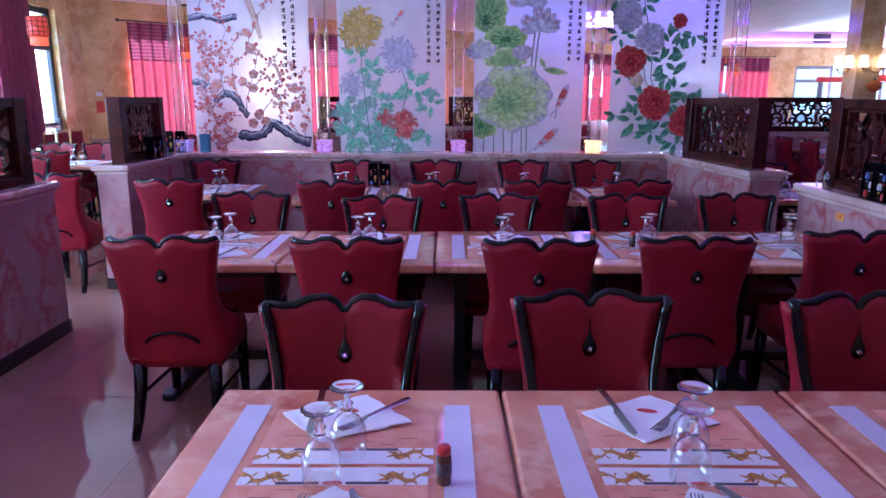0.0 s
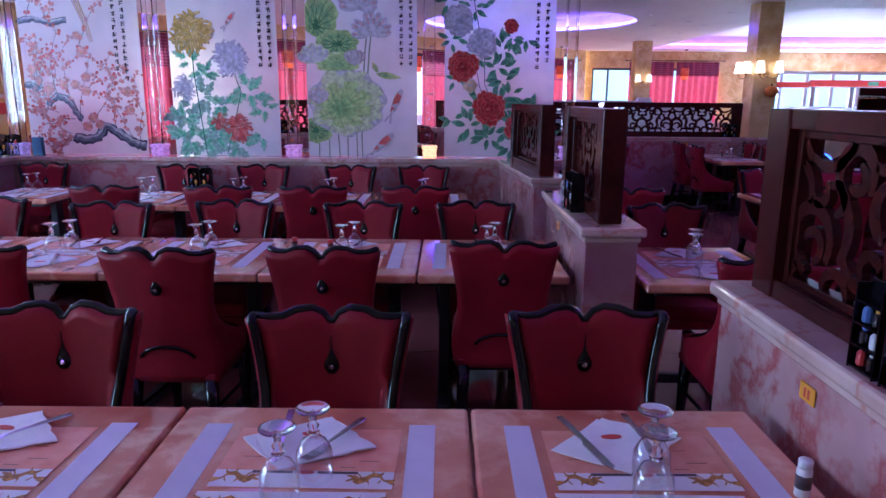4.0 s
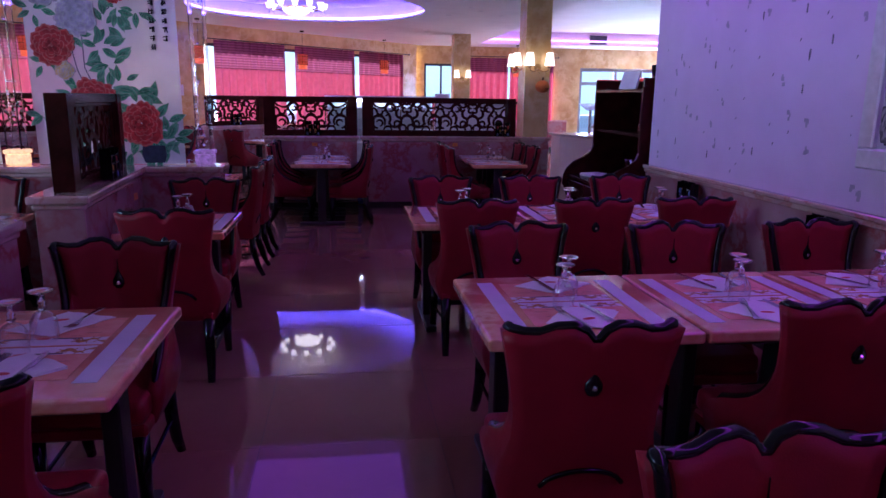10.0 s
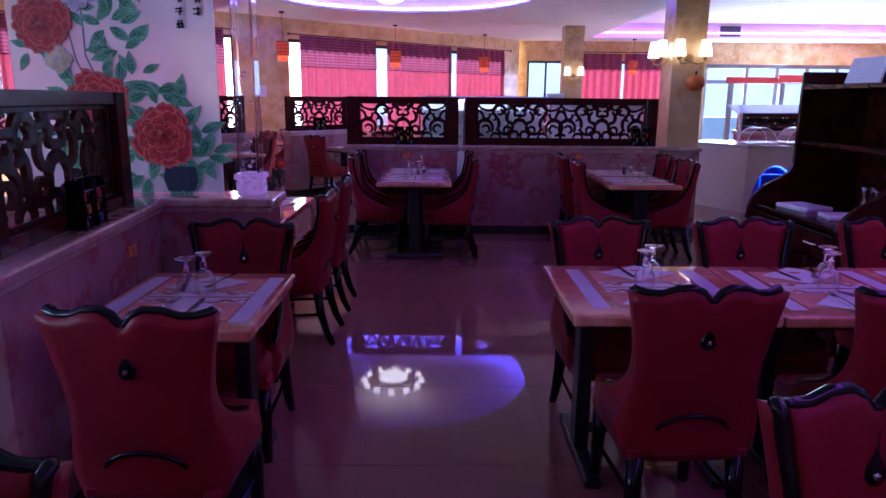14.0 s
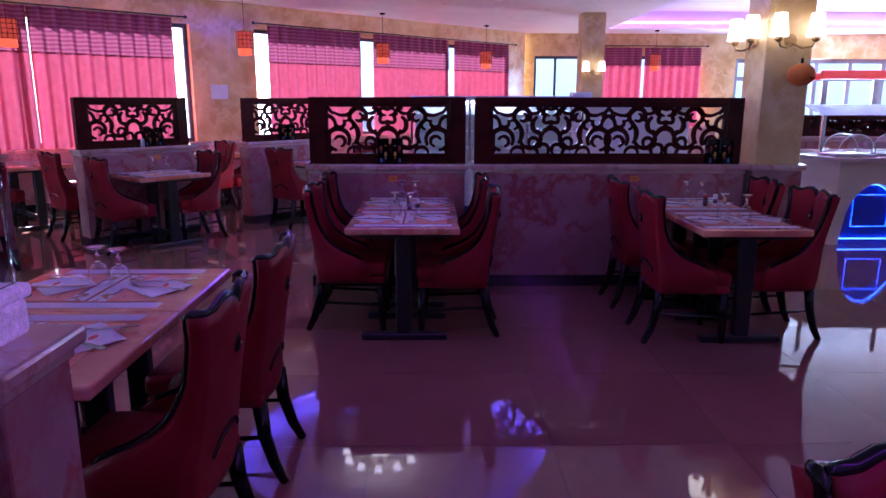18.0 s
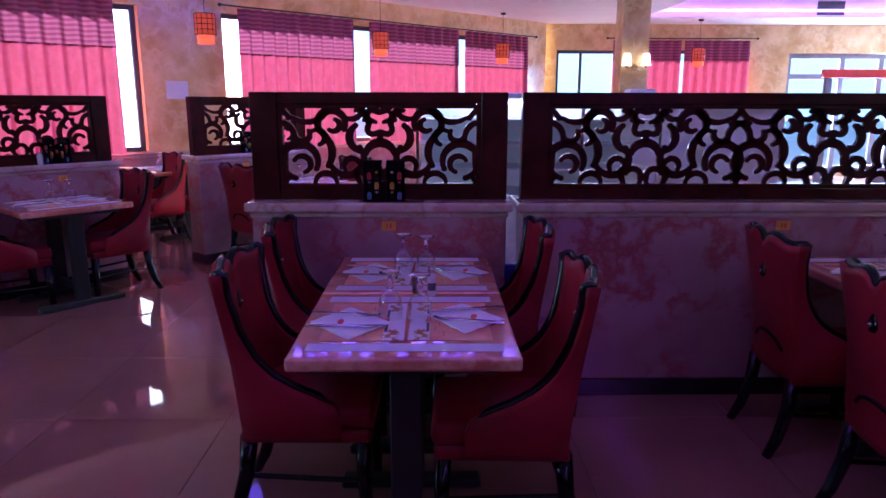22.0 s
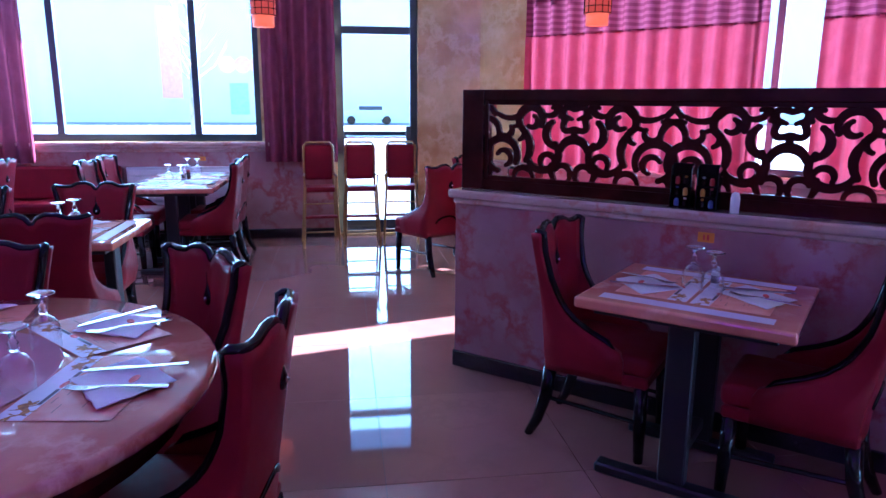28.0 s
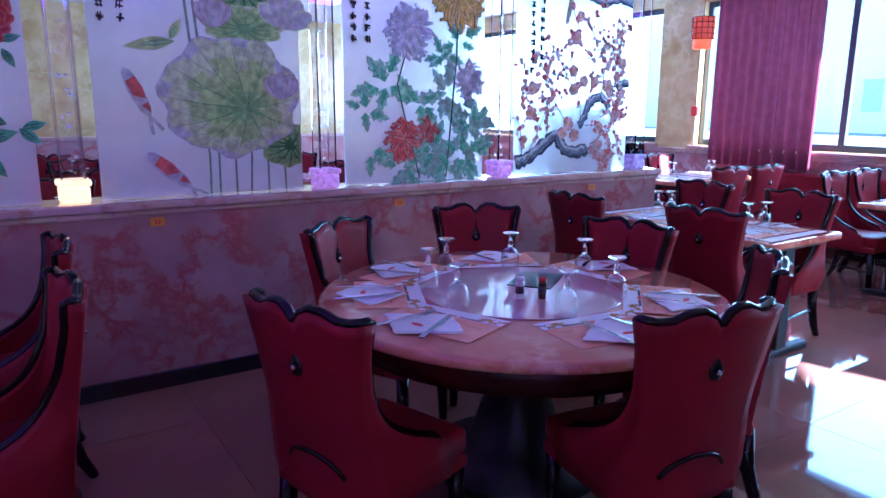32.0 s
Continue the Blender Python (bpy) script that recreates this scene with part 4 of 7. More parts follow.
def menu_maker():
    """A printed paper mat; its pale headed edge lies at y = 0 and the sitter at -y."""
    bm = bmesh.new()
    slab([(-0.2, -0.27), (0.2, -0.27), (0.2, -0.002), (-0.2, -0.002)], 0.0, 0.0008, bm)
    t = tagged(part("paper_placemat", bm, M_MENU), "printed orange-brown paper placemat with a pale headed band", "placemat", "paper placemats")
    part("band", slab([(-0.199, -0.072), (0.199, -0.072), (0.199, -0.004), (-0.199, -0.004)], 0.0009, 0.0013), M_BAND, t)
    for s in (-1, 1):
        bm = bmesh.new()

        def scale_stroke(pts, wd, z):
            n = len(pts) - 1
            up = [(s * (0.148 + 1.25 * x), -0.05 + 1.25 * y + wd * (1 - k / (n + 1)) / 2) for k, (x, y) in enumerate(pts)]
            dn = [(s * (0.148 + 1.25 * x), -0.05 + 1.25 * y - wd * (1 - k / (n + 1)) / 2) for k, (x, y) in enumerate(pts)]
            slab((up + dn[::-1])[::s], 0.0014, z, bm)

        scale_stroke([(-0.03, 0.004), (-0.02, 0.014), (-0.008, 0.008), (0.004, -0.006), (0.016, -0.004), (0.024, 0.01), (0.034, 0.016)], 0.032, 0.0018)
        for x, y, dx, dy in ((-0.03, 0.006, -0.012, 0.008), (-0.03, 0.002, -0.012, -0.006), (-0.016, 0.008, -0.008, -0.018), (-0.006, 0.01, 0.006, 0.018), (0.006, -0.006, -0.006, -0.016), (0.016, -0.004, 0.008, -0.016), (0.02, 0.004, -0.006, 0.016), (0.034, 0.016, 0.01, 0.008), (0.03, 0.014, 0.014, -0.004)):
            scale_stroke([(x, y), (x + dx * 0.5 + 0.002, y + dy * 0.5), (x + dx, y + dy)], 0.014, 0.0019)
        part("dragon_print", fix(bm), M_DRAGON, t, "ochre dragon print")
    for k, (x0, x1) in enumerate(((-0.118, -0.028), (0.028, 0.118))):
        part("title_print", slab([(x0, -0.07), (x1, -0.07), (x1, -0.06), (x0, -0.06)], 0.0014, 0.0018), M_PRINT, t)
    part("mark_print", slab([(0.022 * math.cos(a * math.pi / 7), -0.065 + 0.008 * math.sin(a * math.pi / 7)) for a in range(14)], 0.0014, 0.0019), M_REDPRINT, t)
    bm = bmesh.new()
    rng = random.Random(4)
    for k in range(12):
        x, y, w = rng.uniform(-0.18, 0.12), -0.09 - 0.014 * k, rng.uniform(0.03, 0.07)
        slab([(x, y), (x + w, y), (x + w, y + 0.0025), (x, y + 0.0025)], 0.0009, 0.0012, bm)
    part("line_print", fix(bm), mat("brown_print", (0.34, 0.13, 0.08), 0.6), t)["kind"] = "stuff"
    return t


def fork_maker():
    bm = bmesh.new()

    def strip(pts, ws, th=0.0018):
        rows = []
        for (x, y, z), w in zip(pts, ws):
            rows.append([bm.verts.new(c) for c in ((x - w, y, z), (x + w, y, z), (x + w * 0.8, y, z + th), (x - w * 0.8, y, z + th))])
        for a, b in zip(rows, rows[1:]):
            for k in range(4):
                bm.faces.new((a[k], a[(k + 1) % 4], b[(k + 1) % 4], b[k]))
        bm.faces.new(rows[0][::-1])
        bm.faces.new(rows[-1])

    strip([(0, -0.1, 0.002), (0, -0.085, 0.003), (0, -0.02, 0.005), (0, 0.02, 0.006), (0, 0.035, 0.004), (0, 0.055, 0.002)], [0.006, 0.0085, 0.005, 0.0035, 0.008, 0.011])
    for k in range(4):
        x = -0.0085 + 0.0057 * k
        strip([(x, 0.054, 0.002), (x, 0.075, 0.003), (x, 0.095, 0.007)], [0.0022, 0.0018, 0.0012])
    return tagged(part("fork", fix(bm), M_STEEL), "stainless steel fork on the napkin", "fork", "forks")


def knife_maker():
    bm = bmesh.new()
    slab([(-0.0075, -0.105), (0.0075, -0.105), (0.006, -0.03), (0.005, 0.0), (0.011, 0.012), (0.011, 0.085), (0.004, 0.108), (-0.004, 0.1), (-0.006, 0.0)], 0.001, 0.0042, bm)
    return tagged(part("knife", fix(bm), M_STEEL), "stainless steel table knife on the napkin", "knife", "knives")


def glass_maker():
    t = thing("wine_glass", "small stemmed wine glass turned upside down", "glass", None, "upturned glasses")
    k = 1.2
    tall = lambda rows: [(r * 1.12, z * k) for r, z in rows]
    bm = lathe(tall([(0.034, 0.0), (0.0355, 0.0005), (0.037, 0.03), (0.035, 0.055), (0.024, 0.074), (0.01, 0.081), (0.0008, 0.083)]), 20)
    bmesh.ops.delete(bm, geom=[f for f in bm.faces if len(f.verts) > 4], context="FACES_ONLY")
    part("bowl", fix(bm), M_GLASS, t, "", True)
    part("stem", fix(lathe(tall([(0.001, 0.0835), (0.007, 0.084), (0.013, 0.09), (0.0075, 0.096), (0.012, 0.103), (0.0065, 0.11), (0.0075, 0.124), (0.001, 0.1255)]), 14)), M_CUTGLASS, t, "thick clear glass stem", True)
    part("foot", fix(lathe(tall([(0.001, 0.126), (0.012, 0.127), (0.033, 0.1345), (0.034, 0.1365), (0.03, 0.1365), (0.001, 0.131)]), 20)), M_CUTGLASS, t, "", True)
    return t


def strip_maker():
    bm = slab([(-0.033, -0.3), (0.033, -0.3), (0.033, 0.3), (-0.033, 0.3)], 0.0, 0.0008)
    return tagged(part("paper_runner", bm, M_STRIP), "narrow pale paper strip laid across the table", "runner", "paper runners")


MAKERS = {}


def put(kind, m):
    maker = {"napkin": napkin_maker, "menu": menu_maker, "fork": fork_maker, "knife": knife_maker, "glass": glass_maker, "strip": strip_maker}[kind]
    if kind in MAKERS:
        return copy_thing(MAKERS[kind], m)
    MAKERS[kind] = ob = maker()
    ob.matrix_basis = m
    return ob


rng_t = random.Random(21)


def lay(x, y, w, d, turn):
    """Two places facing each other along the table's depth."""
    base = pose(x, y, 0.745, 0, 0, turn)
    k = min(1.0, w / 0.74, d / 0.76)
    for s in (0, 180):
        q = base @ pose(0, 0, 0, 0, 0, s)
        j = lambda a: rng_t.uniform(-a, a)
        put("menu", q @ pose(j(0.012), -0.004, 0.001, 0, 0, j(1.0)))
        a = j(16)
        nx, ny = 0.0 + j(0.03), -0.215 * k + j(0.015)
        n = q @ pose(nx, ny, 0.0031, 0, 0, a)
        put("napkin", n)
        put("fork", n @ Matrix.Scale(1.12, 4) @ pose(-0.055 + j(0.012), -0.012, 0.0072, 0, 0, -14 + j(14)))
        put("knife", n @ Matrix.Scale(1.12, 4) @ pose(0.06 + j(0.012), -0.006, 0.0072, 0, 0, 10 + j(14)))
        put("glass", q @ pose(-0.022 + j(0.014), -0.052 + j(0.012), 0.003))
    for s in (-1, 1):
        put("strip", base @ pose(s * min(0.258, w / 2 - 0.065), 0, 0.0005, 0, 0, rng_t.uniform(-0.6, 0.6)) @ Matrix.Diagonal((1, min(1, (d - 0.1) / 0.6), 1, 1)))


for tb in TABLES:
    lay(*tb)
# seven places round the round table
for k, (cx, cy) in enumerate(((0.56, 7.66), (-0.31, 7.56), (-0.63, 8.37), (-0.46, 9.19), (0.3, 9.48), (1.22, 8.86), (1.12, 8.02))):
    a = math.degrees(math.atan2(-(0.15 - cx), 8.5 - cy))
    q = pose(0.15, 8.5, 0.746, 0, 0, a)
    put("menu", q @ pose(0, -0.395, 0.001 + 0.0025 * (k % 2), 0, 0, rng_t.uniform(-3, 3)))
    n = q @ pose(rng_t.uniform(-0.02, 0.02), -0.6, 0.006, 0, 0, rng_t.uniform(-18, 18))
    put("napkin", n)
    put("fork", n @ Matrix.Scale(1.12, 4) @ pose(-0.055, -0.012, 0.0072, 0, 0, rng_t.uniform(-26, 4)))
    put("knife", n @ Matrix.Scale(1.12, 4) @ pose(0.062, -0.006, 0.0072, 0, 0, rng_t.uniform(0, 26)))
    put("glass", q @ pose(-0.04, -0.37, 0.0045))

# ---- painted glass panels on the long low wall ----
def paint(name, color, through=0.35, rough=0.35):
    m = mat(name, color, rough, 0, 0.2, 26, 0.15, 70)
    nt = m.node_tree
    ts = nt.nodes.new("ShaderNodeBsdfTranslucent")
    src = nt.nodes["Principled BSDF"].inputs["Base Color"].links[0].from_socket
    nt.links.new(src, ts.inputs[0])
    mx = nt.nodes.new("ShaderNodeMixShader")
    mx.inputs[0].default_value = through
    out = nt.nodes["Material Output"]
    nt.links.new(nt.nodes["Principled BSDF"].outputs[0], mx.inputs[1])
    nt.links.new(ts.outputs[0], mx.inputs[2])
    ga = nt.nodes.new("ShaderNodeGamma")
    ga.inputs[1].default_value = 0.3
    tp = nt.nodes.new("ShaderNodeBsdfTransparent")
    nt.links.new(src, ga.inputs[0])
    nt.links.new(ga.outputs[0], tp.inputs[0])
    thin = nt.nodes.new("ShaderNodeMixShader")
    thin.inputs[0].default_value = 0.12
    nt.links.new(mx.outputs[0], thin.inputs[1])
    nt.links.new(tp.outputs[0], thin.inputs[2])
    nt.links.new(thin.outputs[0], out.inputs[0])
    return m


M_FROST = mat("frosted_silver_glass", (0.95, 0.95, 0.98), 0.48, 0, 0.06, 5)
M_FROST.node_tree.nodes["Principled BSDF"].inputs["Transmission Weight"].default_value = 0.62
M_FROST.node_tree.nodes["Principled BSDF"].inputs["IOR"].default_value = 1.2
P = {k: paint("paint_" + k, c, 0.32) for k, c in dict(
    leaf=(0.18, 0.62, 0.35), leaf_dark=(0.05, 0.32, 0.17), leaf_pale=(0.5, 0.76, 0.56), leaf_mist=(0.5, 0.8, 0.68), red=(0.76, 0.05, 0.06), red_dark=(0.45, 0.02, 0.03), red_pale=(0.92, 0.2, 0.18), pink=(0.82, 0.5, 0.54),
    white=(0.84, 0.8, 0.86), lilac=(0.74, 0.66, 0.85), lilac_dark=(0.7, 0.64, 0.84), gold=(0.85, 0.6, 0.14), gold_dark=(0.7, 0.42, 0.06), gold_pale=(0.9, 0.7, 0.3),
    lotus=(0.72, 0.9, 0.36), lotus_pale=(0.9, 0.97, 0.62), lotus_mid=(0.56, 0.8, 0.3), lotus_dark=(0.36, 0.64, 0.26), lotus_heart=(0.08, 0.28, 0.1), mint=(0.2, 0.76, 0.44), mint_pale=(0.52, 0.92, 0.7),
    bark=(0.3, 0.33, 0.44), bark_dark=(0.07, 0.075, 0.13), coral=(0.98, 0.42, 0.36), orange=(0.98, 0.55, 0.3), rose=(0.98, 0.56, 0.54), stem=(0.36, 0.5, 0.36), ink=(0.015, 0.015, 0.02), snow=(0.8, 0.84, 0.9)).items()}


class Picture:
    """Raised painted shapes on a pane, one mesh a flower or branch; u and v are metres from the pane's lower left corner."""

    def __init__(self):
        self.groups, self.count, self.layer = [], 0, 0

    def start(self, name):
        """Begins a new painted piece."""
        self.groups.append((name, bmesh.new(), []))

    def bm(self, name, color):
        if not self.groups or self.groups[-1][0] != name:
            self.start(name)
        cols = self.groups[-1][2]
        if color not in cols:
            cols.append(color)
        return self.groups[-1][1], cols.index(color)

    def deep(self):
        self.layer += 1
        t = 0.0053 + 0.000004 * self.layer
        return -t, t

    def shape(self, name, color, build):
        bm, index = self.bm(name, color)
        n = len(bm.faces)
        build(bm)
        bm.faces.ensure_lookup_table()
        for k in range(n, len(bm.faces)):
            bm.faces[k].material_index = index

    def poly(self, name, color, pts):
        a, b = self.deep()
        self.shape(name, color, lambda bm: plate(pts, a, b, bm))

    def line(self, name, color, pts, w, taper=None):
        a, b = self.deep()
        self.shape(name, color, lambda bm: ribbon(pts, w, a, b, bm, taper))

    def blob(self, name, color, u, v, r, rng, n=9, sq=1.0, jag=0.18, turn=0.0):
        pts = []
        for k in range(n):
            a = 2 * math.pi * k / n
            q = r * (1 + rng.uniform(-jag, jag))
            x, y = q * math.cos(a), q * sq * math.sin(a)
            pts.append((u + x * math.cos(turn) - y * math.sin(turn), v + x * math.sin(turn) + y * math.cos(turn)))
        self.poly(name, color, pts)

    def petal(self, name, color, u, v, a, length, w):
        """A rounded petal from u, v along the angle a."""
        c, s = math.cos(a), math.sin(a)
        pts = []
        for t, q in ((0, 0.12), (0.3, 0.75), (0.62, 1.0), (0.88, 0.72), (1.0, 0.2), (1.0, -0.2), (0.88, -0.72), (0.62, -1.0), (0.3, -0.75), (0, -0.12)):
            x, y = t * length, q * w / 2
            pts.append((u + x * c - y * s, v + x * s + y * c))
        self.poly(name, color, pts)

    def leaf(self, name, u, v, a, length, w, colors=("leaf", "leaf_dark", "leaf_pale"), lobed=False):
        """A pointed leaf with a pale rim, a dark heart and ribs; lobed: deeply notched."""
        c, s = math.cos(a), math.sin(a)
        at = lambda x, y: (u + x * c - y * s, v + x * s + y * c)
        if lobed:
            half = ((0.0, 0.05), (0.12, 0.5), (0.26, 0.95), (0.34, 0.5), (0.46, 0.62), (0.6, 0.86), (0.66, 0.42), (0.8, 0.4), (1.0, 0.0))
        else:
            half = ((0.0, 0.05), (0.1, 0.4), (0.24, 0.78), (0.42, 0.95), (0.58, 0.86), (0.74, 0.58), (0.88, 0.26), (1.0, 0.0))
        for col, k, w2 in ((colors[2], 1.0, 1.0), (colors[0], 0.95, 0.86), (colors[1], 0.72, 0.5)):
            up = [at(t * length * k, q * w2 * w / 2) for t, q in half]
            dn = [at(t * length * k, -q * w2 * w / 2) for t, q in half[:-1]]
            self.poly(name, col, up + dn[::-1])
        self.line(name, colors[2], [at(length * 0.05, 0), at(length * 0.5, 0.002), at(length * 0.95, 0)], 0.0028)
        for t in (0.22, 0.4, 0.58):
            for q in (-1, 1):
                self.line(name, colors[2], [at(t * length, 0), at((t + 0.14) * length, q * w * 0.3 * (1.1 - t * 0.7))], 0.0016)

    def spray(self, name, u, v, r, n, rng, size=0.09, colors=("leaf", "leaf_dark", "leaf_pale"), lobed=False):
        """Leaves that fan out from one place, the outer ones first."""
        self.start(name)
        for k in range(n):
            a = 2 * math.pi * (k + rng.uniform(-0.35, 0.35)) / n * 2.4
            q = r * (0.75 - 0.7 * k / n)
            ln = size * rng.uniform(0.8, 1.2)
            self.leaf(name, u + q * math.cos(a), v + q * math.sin(a) * 0.9, a + rng.uniform(-0.4, 0.4), ln, ln * (0.62 if lobed else 0.46), colors, lobed)

    def frill(self, name, cols, u, v, a, length, w, rng):
        """A ruffled petal with a pale rim and a dark foot."""
        c, s = math.cos(a), math.sin(a)
        tip = [1 + rng.uniform(-0.07, 0.07) for _ in range(5)]
        prof = [(0, -0.3), (0.35, -0.85), (0.7, -1.0), (0.92 * tip[0], -0.7), (1.0 * tip[1], -0.35), (0.95 * tip[2], 0.0), (1.0 * tip[3], 0.35), (0.92 * tip[4], 0.7), (0.7, 1.0), (0.35, 0.85), (0, 0.3)]
        for col, k in zip(cols, (1.0, 0.9, 0.6)):
            self.poly(name, col, [(u + t * k * length * c - q * k * w / 2 * s, v + t * k * length * s + q * k * w / 2 * c) for t, q in prof])

    def peony(self, name, u, v, r, rng, cols):
        self.start(name)
        for ring, (q, n) in enumerate(((1.0, 9), (0.8, 8), (0.6, 7), (0.42, 5))):
            for k in range(n):
                a = 2 * math.pi * (k + 0.5 * ring + rng.uniform(-0.2, 0.2)) / n
                self.frill(name, cols, u + 0.15 * q * r * math.cos(a), v + 0.15 * q * r * math.sin(a), a, r * q * rng.uniform(0.72, 0.92), r * q * 0.72, rng)
        for k in range(6):
            self.blob(name, cols[k % 3], u + rng.uniform(-0.13, 0.13) * r, v + rng.uniform(-0.13, 0.13) * r, r * 0.09, rng)

    def mum(self, name, u, v, r, rng, cols, n=44):
        """A chrysanthemum of long curling petals: (light, mid, dark)."""
        self.start(name)
        for ring, (lo, hi) in enumerate(((0.75, 1.12), (0.55, 0.8), (0.3, 0.5))):
            for k in range(int(n * (0.5, 0.32, 0.2)[ring])):
                a = rng.uniform(0, 2 * math.pi)
                q = r * rng.uniform(lo, hi)
                bend = rng.uniform(-0.9, 0.9)
                pts = [(u + q * t * math.cos(a + bend * t * t), v + q * t * math.sin(a + bend * t * t) - 0.14 * r * t * t) for t in (0.1, 0.35, 0.6, 0.82, 1.0)]
                self.line(name, cols[2], pts, r * 0.125, (0.5, 0.9, 1.1, 1.1, 0.7))
                self.line(name, cols[0] if k % 3 else cols[1], pts, r * 0.085, (0.5, 0.9, 1.1, 1.0, 0.6))

    def fish(self, u, v, a, length):
        self.start("carp")
        c, s = math.cos(a), math.sin(a)
        at = lambda x, y: (u + (x * c - y * s) * length, v + (x * s + y * c) * length)
        self.poly("carp", "white", [at(-0.5, 0), at(-0.3, 0.1), at(0.1, 0.13), at(0.42, 0.08), at(0.5, 0), at(0.42, -0.08), at(0.1, -0.13), at(-0.3, -0.1)])
        self.poly("carp", "red_pale", [at(-0.14, 0.09), at(0.05, 0.125), at(0.3, 0.1), at(0.28, -0.09), at(0.0, -0.09)])
        self.poly("carp", "red_pale", [at(-0.4, 0.06), at(-0.2, 0.09), at(-0.22, -0.04)])
        for q in (-1, 1):
            self.line("carp", "white", [at(-0.48, 0), at(-0.62, 0.06 * q), at(-0.78, 0.1 * q)], 0.016)

    def writing(self, u, v, rows, rng, size=0.033, step=0.062):
        """A column of brush-written signs, as strokes."""
        self.start("calligraphy")
        for k in range(rows):
            y = v - k * step
            for _ in range(3):
                dy = rng.uniform(-0.5, 0.5) * size
                self.line("calligraphy", "ink", [(u - size * 0.5, y + dy), (u + size * 0.5, y + dy + 0.004)], 0.0055)
            for _ in range(2):
                dx = rng.uniform(-0.4, 0.4) * size
                self.line("calligraphy", "ink", [(u + dx, y + size * 0.6), (u + dx + rng.uniform(-0.008, 0.008), y - size * 0.6)], 0.0055)

    def finish(self, parent):
        for name, bm, cols in self.groups:
            ob = part(name, fix(bm), P[cols[0]], parent)
            for c in cols[1:]:
                ob.data.materials.append(P[c])
            if name in ("bud_spray", "twig_spray", "calligraphy", "foliage") or name.endswith(("peony", "lotus", "bud", "chrysanthemum")):
                ob["kind"] = "stuff"


PANE_Z, PANE_H = 1.003, 1.9


def panel(x0, x1, label, draw, seed):
    t = thing("painted_glass_panel", label, "glass panel", pose(x0, 6.81, PANE_Z))
    part("pane", box(0, x1 - x0, -0.005, 0.005, 0, PANE_H, 0.001), M_FROST, t, "frosted silvery glass")
    pic = Picture()
    draw(pic, random.Random(seed), x1 - x0)
    pic.finish(t)
    return t


